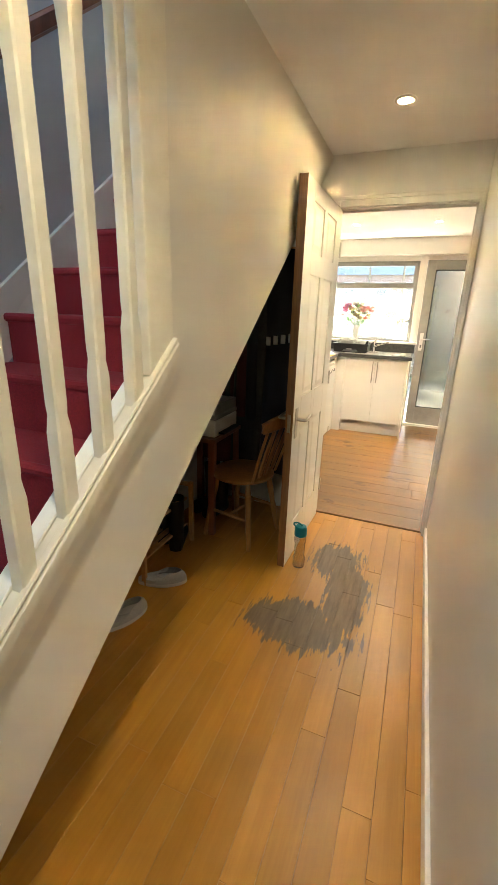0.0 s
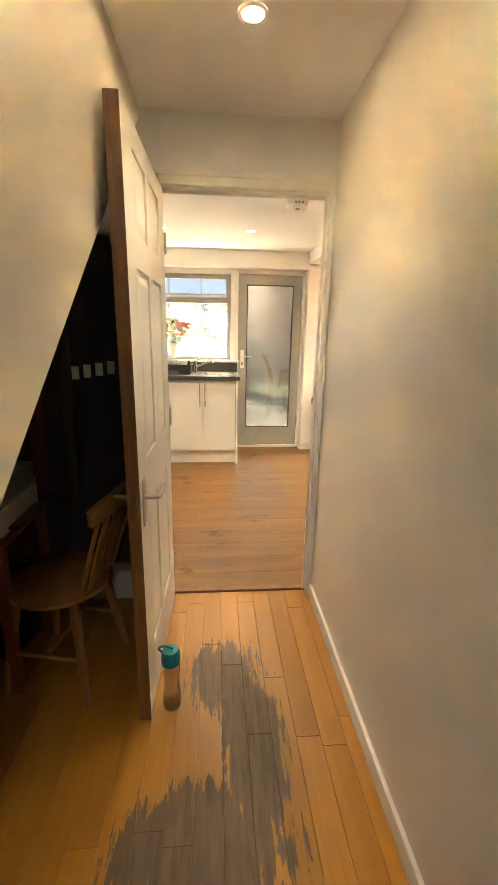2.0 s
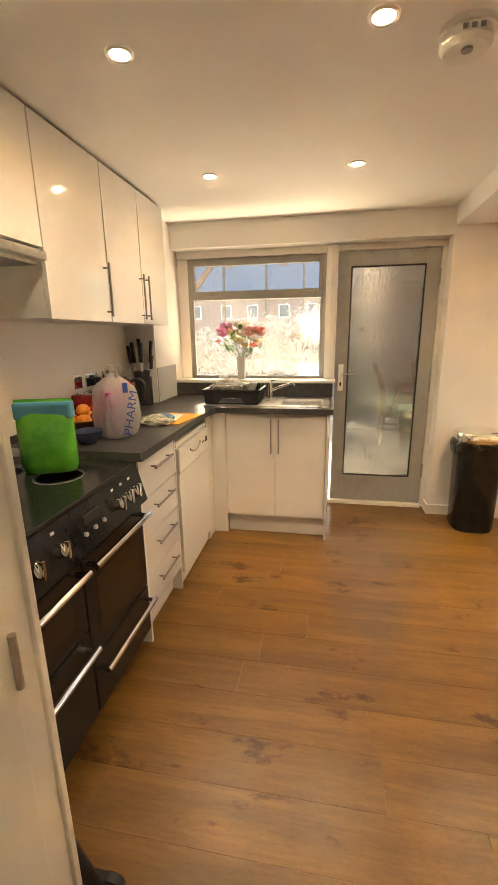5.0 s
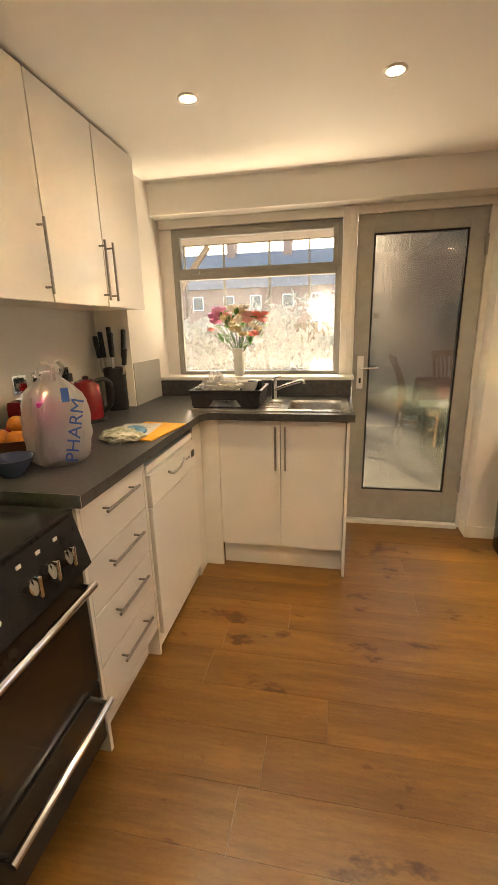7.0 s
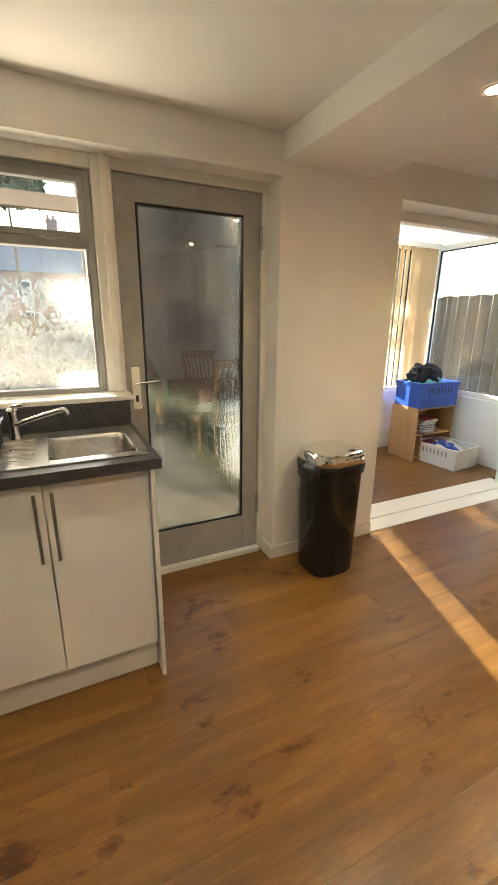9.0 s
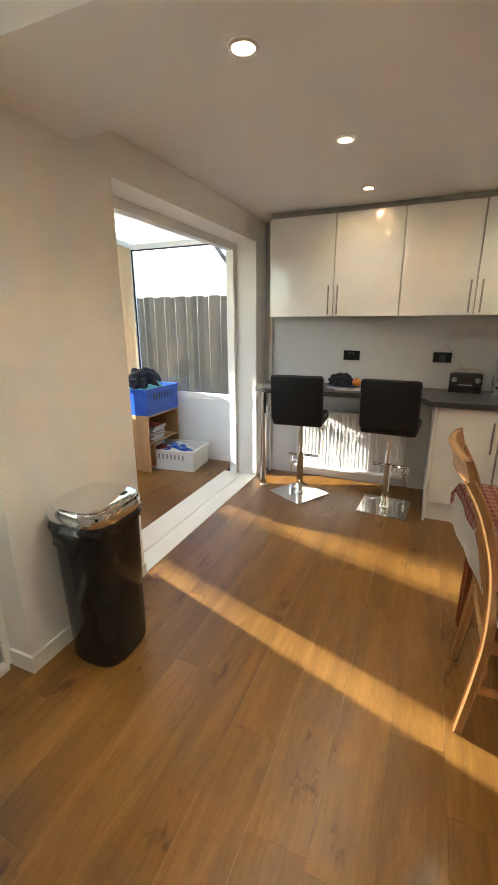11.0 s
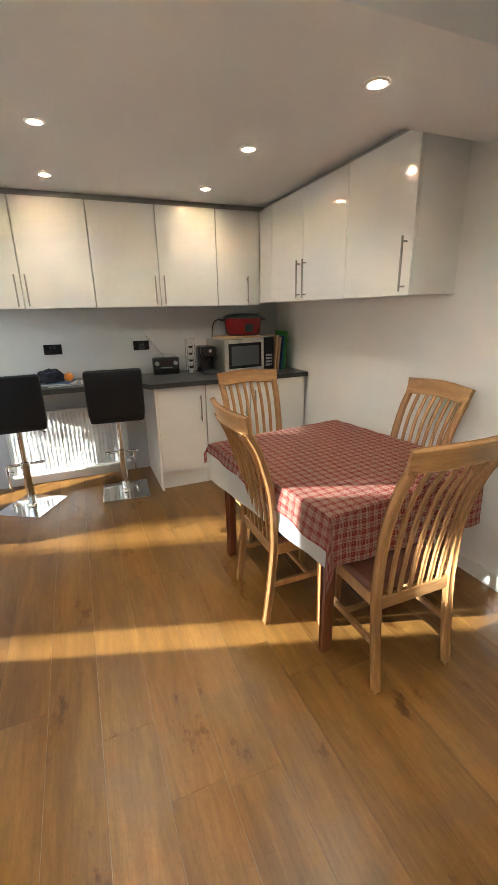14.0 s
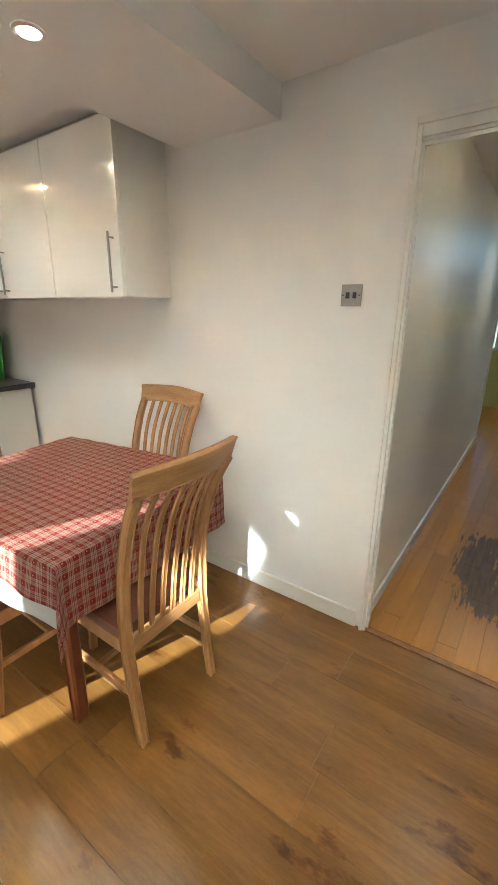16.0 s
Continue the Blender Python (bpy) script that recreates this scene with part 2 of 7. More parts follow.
worn_patch(M_HALLOAK)
M_GROUT = mat("board_gap", (0.045, 0.022, 0.009), 0.8)
M_RED = speckled("red_carpet", (0.16, 0.006, 0.01), (0.26, 0.012, 0.018), 220, 0.95, strength=0.8)
M_WHITEPLASTIC = mat("white_plastic", (0.8, 0.79, 0.76), 0.35)
M_GLASS = glass("window_glass", 0.03)
M_DUSTY = glass("dusty_window_glass", 0.08)
M_LAMP = glow("lamp_face", (1.0, 0.86, 0.66), 14.0)

# ---- mesh helpers ----


def box(bm, x0, y0, z0, x1, y1, z1, bevel=0.0):
    made = bmesh.ops.create_cube(bm, size=1)
    bmesh.ops.scale(bm, vec=(abs(x1 - x0), abs(y1 - y0), abs(z1 - z0)), verts=made["verts"])
    bmesh.ops.translate(bm, vec=((x0 + x1) / 2, (y0 + y1) / 2, (z0 + z1) / 2), verts=made["verts"])
    if bevel:
        edges = {e for v in made["verts"] for e in v.link_edges}
        bmesh.ops.bevel(bm, geom=list(edges), offset=bevel, segments=2, profile=0.6, affect="EDGES", clamp_overlap=True)
    return bm


def rod(bm, a, b, r1, r2=None, seg=14, caps=True):
    a, b = Vector(a), Vector(b)
    d = b - a
    m = Matrix.Translation((a + b) / 2) @ d.to_track_quat("Z", "Y").to_matrix().to_4x4()
    bmesh.ops.create_cone(bm, cap_ends=caps, segments=seg, radius1=r1, radius2=r1 if r2 is None else r2, depth=d.length, matrix=m)
    return bm


def ball(bm, c, r, sx=1, sy=1, sz=1, seg=14):
    m = Matrix.Translation(c) @ Matrix.Diagonal((sx, sy, sz, 1))
    bmesh.ops.create_uvsphere(bm, u_segments=seg, v_segments=max(6, seg * 2 // 3), radius=r, matrix=m)
    return bm


def lathe(bm, profile, c=(0, 0, 0), seg=24, sx=1.0, sy=1.0):
    rings = []
    for r, z in profile:
        rings.append([bm.verts.new((c[0] + sx * r * math.cos(2 * math.pi * i / seg), c[1] + sy * r * math.sin(2 * math.pi * i / seg), c[2] + z)) for i in range(seg)])
    for a, b in zip(rings, rings[1:]):
        for i in range(seg):
            j = (i + 1) % seg
            bm.faces.new((a[i], a[j], b[j], b[i]))
    if profile[0][0] > 1e-5:
        bm.faces.new(rings[0][::-1])
    if profile[-1][0] > 1e-5:
        bm.faces.new(rings[-1])
    return bm


def sweep(bm, pts, w, d, side=(1, 0, 0), smooth=6):
    """A bar of section w (along side) by d, along a smoothed line of points."""
    pts = [Vector(p) for p in pts]
    line = []
    for i in range(len(pts) - 1):
        p0, p1, p2, p3 = pts[max(i - 1, 0)], pts[i], pts[i + 1], pts[min(i + 2, len(pts) - 1)]
        for k in range(smooth):
            u = k / smooth
            line.append(0.5 * ((2 * p1) + (p2 - p0) * u + (2 * p0 - 5 * p1 + 4 * p2 - p3) * u * u + (3 * p1 - p0 - 3 * p2 + p3) * u ** 3))
    line.append(pts[-1])
    side = Vector(side).normalized()
    rings = []
    for i, p in enumerate(line):
        tan = (line[min(i + 1, len(line) - 1)] - line[max(i - 1, 0)]).normalized()
        s = (side - tan * side.dot(tan)).normalized()
        nrm = tan.cross(s)
        ww = w(i / (len(line) - 1)) if callable(w) else w
        c = min(ww, d) * 0.18
        ring = []
        for a, b in ((-1, -1), (1, -1), (1, 1), (-1, 1)):
            ring.append(bm.verts.new(p + s * (a * ww / 2 - a * (c if a * b > 0 else 0)) + nrm * (b * d / 2 - b * (0 if a * b > 0 else c))))
            ring.append(bm.verts.new(p + s * (a * ww / 2 - a * (0 if a * b > 0 else c)) + nrm * (b * d / 2 - b * (c if a * b > 0 else 0))))
        rings.append(ring)
    n = 8
    for a, b in zip(rings, rings[1:]):
        for i in range(n):
            j = (i + 1) % n
            bm.faces.new((a[i], a[j], b[j], b[i]))
    bm.faces.new(rings[0][::-1])
    bm.faces.new(rings[-1])
    return bm


def tube(bm, pts, r, seg=8, smooth=6):
    pts = [Vector(p) for p in pts]
    line = []
    for i in range(len(pts) - 1):
        p0, p1, p2, p3 = pts[max(i - 1, 0)], pts[i], pts[i + 1], pts[min(i + 2, len(pts) - 1)]
        for k in range(smooth):
            u = k / smooth
            line.append(0.5 * ((2 * p1) + (p2 - p0) * u + (2 * p0 - 5 * p1 + 4 * p2 - p3) * u * u + (3 * p1 - p0 - 3 * p2 + p3) * u ** 3))
    line.append(pts[-1])
    rings = []
    up = Vector((0.31, 0.17, 0.93))
    for i, p in enumerate(line):
        tan = (line[min(i + 1, len(line) - 1)] - line[max(i - 1, 0)]).normalized()
        s = up.cross(tan).normalized()
        q = tan.cross(s)
        rr = r(i / (len(line) - 1)) if callable(r) else r
        rings.append([bm.verts.new(p + (s * math.cos(2 * math.pi * k / seg) + q * math.sin(2 * math.pi * k / seg)) * rr) for k in range(seg)])
    for a, b in zip(rings, rings[1:]):
        for i in range(seg):
            j = (i + 1) % seg
            bm.faces.new((a[i], a[j], b[j], b[i]))
    bm.faces.new(rings[0][::-1])
    bm.faces.new(rings[-1])
    return bm


def part(name, bm, material, parent=None, label="", smooth=False):
    bmesh.ops.recalc_face_normals(bm, faces=bm.faces)
    me = bpy.data.meshes.new(name)
    bm.to_mesh(me)
    bm.free()
    me.materials.append(material)
    if smooth:
        for p in me.polygons:
            p.use_smooth = True
        me.set_sharp_from_angle(angle=radians(38))
    ob = new(name, me)
    if parent is not None:
        ob.parent = parent
    if label:
        ob["label"] = label
    return ob


def thing(name, at, label, category, group="", rz=0.0):
    ob = new(name)
    ob.empty_display_size = 0.1
    ob.matrix_basis = pose(*at, 0, 0, rz)
    return tagged(ob, label, category, group)


def B(*a, **k):
    return box(bmesh.new(), *a, **k)


def boxes(*rows, bevel=0.0):
    bm = bmesh.new()
    for r in rows:
        box(bm, *r, bevel=bevel)
    return bm


def structure(name, bm, material, label, category=""):
    return tagged(part(name, bm, material), label, category or name.split("_")[0], kind="structure")


def prism(bm, outline, axis, a, b):
    """A flat outline, pushed from a to b along an axis (0 x, 1 y, 2 z)."""
    def at(p, v):
        q = list(p)
        q.insert(axis, v)
        return bm.verts.new(q)
    lo, hi = [at(p, a) for p in outline], [at(p, b) for p in outline]
    bm.faces.new(lo)
    bm.faces.new(hi[::-1])
    for i in range(len(outline)):
        j = (i + 1) % len(outline)
        bm.faces.new((lo[i], hi[i], hi[j], lo[j]))
    return bm

# ---- the large structure ----
CEIL = 2.39
XL, XR = -1.60, 3.74          # kitchen, long walls
YN, YF = 2.945, 5.97          # kitchen, near and far walls
HL, HR, HY = -0.60, 0.27, 2.885  # hall: stair side, plain side, face of the end wall
OUT = 6.22
SLOPE = 0.795


def under(y):
    return 0.115 + 0.775 * y


# hall and stair walls
structure("wall_hall_east", B(HR, -1.05, 0, HR + 0.12, HY, CEIL), M_HALL, "cream painted plain hall wall")
bm = bmesh.new()
prism(bm, [(-0.19, 0.0), (-0.148, 0.0), (HY, under(HY)), (HY, CEIL), (1.03, CEIL), (1.03, 0.48 + SLOPE * 1.03), (-0.60, 0.0)], 0, HL - 0.06, HL)
structure("wall_stair_side", bm, M_HALL, "cream painted panel wall closing the side of the stairs")
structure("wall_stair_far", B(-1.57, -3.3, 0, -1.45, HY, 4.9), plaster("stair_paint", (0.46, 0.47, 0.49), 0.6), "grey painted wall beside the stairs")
structure("wall_hall_end", boxes((-1.45, HY, 0, -0.56, YN, CEIL), (-0.56, HY, 2.118, 0.262, YN, CEIL), (0.262, HY, 0, XR, YN, CEIL)), M_WALL, "painted end wall of the hall over the doorway")
structure("wall_kitchen_near", boxes((XL, HY, 0, -1.452, YN, CEIL)), M_WALL, "white painted kitchen wall")
structure("wall_kitchen_west", B(XL - 0.12, HY, 0, XL, OUT, CEIL), M_WALL, "white painted wall behind the worktop")
structure("wall_pier", boxes((XL, 5.52, 0, -1.375, YF, CEIL)), M_WALL, "boxed-out white wall pier beside the window")
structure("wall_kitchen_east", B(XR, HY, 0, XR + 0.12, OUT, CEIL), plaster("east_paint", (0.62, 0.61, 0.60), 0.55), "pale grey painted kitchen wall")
structure("wall_kitchen_far", boxes(
    (XL, YF, 0, -1.375, OUT, CEIL), (-1.375, YF, 2.2, 0.815, OUT, CEIL), (-1.375, YF, 0, -0.03, OUT, 1.11),
    (-1.375, 6.12, 1.11, -1.285, OUT, 2.2), (0.815, YF, 0, 1.635, OUT, CEIL), (1.635, YF, 2.19, 3.5, OUT, CEIL), (3.5, YF, 0, XR, OUT, CEIL)),
    M_WALL, "white painted outer kitchen wall with window, door and wide opening")
structure("beam", B(0.82, YN, 2.262, 1.40, YF, CEIL), M_CEIL, "white boxed ceiling beam across the kitchen")
structure("ceiling_kitchen", B(XL - 0.12, HY, CEIL, XR + 0.12, OUT, CEIL + 0.14), M_CEIL, "white plastered kitchen ceiling")
structure("ceiling_hall", boxes((HL - 0.06, 1.03, CEIL - 0.012, HR + 0.12, HY, CEIL + 0.14), (-0.54, -4.0, CEIL - 0.012, 1.6, 1.03, CEIL + 0.14)), M_CEIL, "white plastered hall ceiling")
# gap added between the slabs so sky light brightens the stair wall
structure("ceiling_stairwell", boxes((-1.57, -3.4, 4.9, -0.4, 0.2, 5.0), (-1.57, 1.6, 4.9, -0.4, 3.0, 5.0)), M_CEIL, "white ceiling high over the stairwell with an added light opening")
structure("wall_stairwell_upper", boxes((-0.54, -3.3, CEIL + 0.14, -0.46, 3.0, 4.9), (-1.57, 2.95, CEIL + 0.14, -0.46, 3.0, 4.9)), M_HALL, "painted upper stairwell walls")

# front part of the hall, behind the start
M_LIME = plaster("lime_paint", (0.60, 0.58, 0.24), 0.6)
structure("wall_front", boxes((-1.57, -3.5, 0, 0.40, -3.4, CEIL), (1.25, -3.5, 0, 1.72, -3.4, CEIL), (0.40, -3.5, 0, 1.25, -3.4, 0.95), (0.40, -3.5, 2.05, 1.25, -3.4, CEIL)), M_LIME, "lime painted front wall with a window")
structure("wall_front_side", boxes((1.6, -3.4, 0, 1.72, -1.05, CEIL), (HR + 0.12, -1.17, 0, 1.6, -1.05, CEIL)), M_LIME, "lime painted front room wall")
structure("wall_front_west", B(-1.69, -3.5, 0, -1.57, HY, CEIL), M_HALL, "painted outer hall wall")
structure("trim_front_door", boxes((HR - 0.012, -1.06, 0, HR + 0.13, -0.98, 2.1)), M_TRIM, "white painted door casing in the hall")

# floors: solid sheets under the boards
structure("subfloor", boxes((-1.7, -4.0, -0.12, 1.75, HY + 0.07, -0.014), (XL - 0.12, HY + 0.07, -0.12, XR + 0.12, OUT, -0.014)), M_GROUT, "dark subfloor under the boards", "floor")

# skirtings
structure("baseboard_hall", B(HR - 0.016, -0.98, 0, HR, HY - 0.014, 0.075, bevel=0.004), M_TRIM, "white painted hall skirting board")
structure("baseboard_near", B(0.29, YN, 0, 2.9, YN + 0.015, 0.09, bevel=0.004), M_TRIM, "white painted kitchen skirting board")
structure("baseboard_stub", boxes((0.815, YF - 0.015, 0, 1.635, YF, 0.085), (0.80, YF - 0.015, 0, 0.815, 6.10, 0.085), bevel=0.003), M_TRIM, "white painted skirting round the wall stub")

# hall doorway casing
def doorway():
    d = tagged(new("door_frame"), "white painted moulded door frame between hall and kitchen", "door frame", kind="structure")
    for nm, y0, y1 in (("hall_architrave", HY - 0.014, HY), ("kitchen_architrave", YN, YN + 0.014)):
        bm = bmesh.new()
        o = -1 if y0 < HY else 1
        for x0, x1, z0, z1 in ((-0.58, -0.526, 0, 2.15), (0.238, 0.268, 0, 2.15), (-0.526, 0.238, 2.092, 2.15)):
            box(bm, x0, y0, z0, x1, y1, z1, bevel=0.003)
        ya, yb = (y0 - 0.008, y0) if o < 0 else (y1, y1 + 0.008)
        for x0, x1, z0, z1 in ((-0.58, -0.556, 0, 2.15), (0.254, 0.268, 0, 2.15), (-0.556, 0.254, 2.128, 2.15)):
            box(bm, x0, ya, z0, x1, yb, z1, bevel=0.003)
        part(nm, bm, M_TRIM, d)
    part("lining", boxes((-0.558, HY + 0.001, 0, -0.534, YN - 0.001, 2.088), (0.242, HY + 0.001, 0, 0.262, YN - 0.001, 2.088), (-0.534, HY + 0.001, 2.083, 0.242, YN - 0.001, 2.116)), M_TRIM, d)
    part("stop", boxes((0.231, HY + 0.04, 0, 0.242, YN - 0.01, 2.083), (-0.534, HY + 0.04, 2.071, 0.231, YN - 0.01, 2.083)), M_TRIM, d)
    part("strike_plate", B(0.2405, HY + 0.006, 0.98, 0.2425, HY + 0.032, 1.07), M_STEEL, d, "worn steel strike plate")
    part("threshold", B(-0.534, YN - 0.02, 0.0, 0.242, YN + 0.012, 0.007, bevel=0.003), M_LIP, d, "flat wooden threshold strip")


doorway()


def panel_door():
    """Six-panel door; hinge edge at the local origin, leaf along -y, hall face at +x."""
    d = thing("panel_door", (-0.512, HY - 0.008, 0.008), "white six-panel door with bare wood edges standing open against the stairs", "door", rz=-1.2)
    w, h, t = 0.776, 2.066, 0.042
    part("leaf", B(-t + 0.008, -w + 0.003, 0, -0.008, 0, h), M_TRIM, d)
    part("edge_lipping", boxes((-t, -w, 0, -0.030, -w + 0.003, h), (-0.012, -w, 0, 0, -w + 0.003, h), (-0.03, -w, 0, -0.012, -w + 0.0025, h)), M_LIP, d, "bare brown wood edge")
    cols = ((0.135, 0.355), (0.42, 0.64))
    rows = ((0.24, 0.83), (1.02, 1.65), (1.755, 1.985))
    for side in (0, 1):
        x0, x1 = ((-0.008, 0.0), (-t, -t + 0.008))[side]
        fr = bmesh.new()
        ys = (0, cols[0][0], cols[0][1], cols[1][0], cols[1][1], w - 0.003)
        for a, b in ((ys[0], ys[1]), (ys[2], ys[3]), (ys[4], ys[5])):
            box(fr, x0, -b, 0, x1, -a, h, bevel=0.002)
        zs = (0, rows[0][0], rows[0][1], rows[1][0], rows[1][1], rows[2][0], rows[2][1], h)
        for a, b in ((0, 1), (2, 3), (4, 5), (6, 7)):
            for c0, c1 in cols:
                box(fr, x0, -c1, zs[a], x1, -c0, zs[b], bevel=0.002)
        part("stiles_and_rails", fr, M_TRIM, d)
        s = 1 if side == 0 else -1
        base = -0.008 if side == 0 else -t + 0.008
        for c0, c1 in cols:
            for z0, z1 in rows:
                bm = bmesh.new()
                g, k = 0.012, 0.042
                o = [(-c1 + g, z0 + g), (-c0 - g, z0 + g), (-c0 - g, z1 - g), (-c1 + g, z1 - g)]
                i = [(-c1 + k, z0 + k), (-c0 - k, z0 + k), (-c0 - k, z1 - k), (-c1 + k, z1 - k)]
                vo = [bm.verts.new((base, *p)) for p in o]
                vi = [bm.verts.new((base + s * 0.007, *p)) for p in i]
                bm.faces.new(vi)
                for a in range(4):
                    b = (a + 1) % 4
                    bm.faces.new((vo[a], vo[b], vi[b], vi[a]))
                part("raised_panel", bm, M_TRIM, d)
    for s in (1, -1):
        x = 0.0 if s > 0 else -t
        h0 = part("door_handle", B(x, -w + 0.035, 0.80, x + s * 0.006, -w + 0.078, 0.97, bevel=0.003), M_STEEL, d, "brushed steel lever handle")
        bm = bmesh.new()
        tube(bm, [(x, -w + 0.056, 0.905), (x + s * 0.045, -w + 0.056, 0.905), (x + s * 0.055, -w + 0.075, 0.905), (x + s * 0.053, -w + 0.165, 0.909)], 0.009, 10)
        part("lever", bm, M_STEEL, h0, smooth=True)
    part("latch_plate", B(-0.03, -w - 0.0015, 0.84, -0.012, -w, 0.94), M_STEEL, d, "steel latch plate")
    for z in (0.2, 1.0, 1.8):
        part("hinge", rod(bmesh.new(), (0.004, 0.004, z), (0.004, 0.004, z + 0.09), 0.006), M_STEEL, d)


panel_door()


# stairs
def staircase():
    s = thing("staircase", (0, 0, 0), "straight staircase with deep red carpet and white painted balustrade", "staircase")
    rise, going, z0 = 0.18, 0.18 / SLOPE, 0.489
    for i in range(1, 15):
        z = rise * i
        y = (z - z0) / SLOPE
        if z > CEIL + 0.25:
            break
        bm = bmesh.new()
        box(bm, -1.43, y, max(z - rise, under(y) + 0.03) - 0.02, HL - 0.061, y + going + 0.02, z - 0.004, bevel=0.012)
        rod(bm, (-1.43, y + 0.006, z - 0.018), (HL - 0.061, y + 0.006, z - 0.018), 0.017, seg=10)
        part("carpeted_step", bm, M_RED, s)
    bm = bmesh.new()
    prism(bm, [(0.0, under(0.0) + 0.0), (HY, under(HY)), (HY, under(HY) + 0.05), (0.0, under(0.0) + 0.05)], 0, -1.43, HL - 0.061)
    part("soffit", bm, M_CREAM, s)
    bm = bmesh.new()
    prism(bm, [(-0.6, 0.0), (-0.35, 0.0), (2.9, 0.36 + SLOPE * 2.9), (2.9, 0.58 + SLOPE * 2.9), (-0.6, 0.58 - SLOPE * 0.6)], 0, -1.45, -1.43)
    part("wall_string", bm, M_TRIM, s, "white painted string board")
    ln = [(y, 0.48 + SLOPE * y) for y in (-0.5, 1.03)]
    for nm, x0, x1, lo, hi in (("capping_rail", -0.665, -0.565, 0.052, 0.088), ("moulding", -0.66, -0.575, 0.006, 0.05), ("moulding", -0.655, -0.59, -0.03, 0.004), ("fillet", -0.628, -0.612, 0.089, 0.098), ("fillet", -0.588, -0.57, 0.089, 0.1)):
        bm = bmesh.new()
        prism(bm, [(ln[0][0], ln[0][1] + lo), (ln[1][0], ln[1][1] + lo), (ln[1][0], ln[1][1] + hi), (ln[0][0], ln[0][1] + hi)], 0, x0, x1)
        bmesh.ops.bevel(bm, geom=list(bm.edges), offset=0.003, segments=1, affect="EDGES")
        part(nm, bm, M_CREAM, s)
    y = 0.862
    while y > -0.45:
        z = 0.56 + SLOPE * y
        bm = bmesh.new()
        lathe(bm, [(0.026, 0.0), (0.026, 0.20), (0.021, 0.235), (0.0225, 0.26), (0.0225, 0.80), (0.026, 0.84), (0.026, 1.02)], (-0.598, y, z - 0.02), 4)
        bmesh.ops.rotate(bm, cent=(-0.598, y, 0), matrix=Matrix.Rotation(radians(45), 3, "Z"), verts=bm.verts)
        bmesh.ops.bevel(bm, geom=[e for e in bm.edges if abs(e.verts[0].co.z - e.verts[1].co.z) > 0.01], offset=0.004, segments=1, affect="EDGES")
        part("baluster", bm, M_CREAM, s)
        y -= 0.122
    part("end_post", B(-0.635, 0.918, 0.55 + SLOPE * 0.95, -0.585, 1.03, CEIL - 0.012, bevel=0.005), M_CREAM, s)
    bm = bmesh.new()
    sweep(bm, [(-0.6, -0.5, 1.62 - SLOPE * 0.5), (-0.6, 0.6, 1.62 + SLOPE * 0.6), (-0.6, 0.94, 1.62 + SLOPE * 0.94)], 0.06, 0.05)
    part("handrail", bm, M_CREAM, s)
    bm = bmesh.new()
    sweep(bm, [(-1.38, -0.5, 1.27 - SLOPE * 0.5), (-1.38, 1.0, 1.27 + SLOPE), (-1.38, 2.8, 1.27 + SLOPE * 2.8)], 0.05, 0.055)
    part("wall_handrail", bm, M_REDWOOD, s, "dark stained wall handrail")
    for y in (0.2, 1.2, 2.2):
        part("rail_bracket", rod(bmesh.new(), (-1.45, y, 1.2 + SLOPE * y), (-1.38, y, 1.25 + SLOPE * y), 0.008), M_STEEL, s)


staircase()


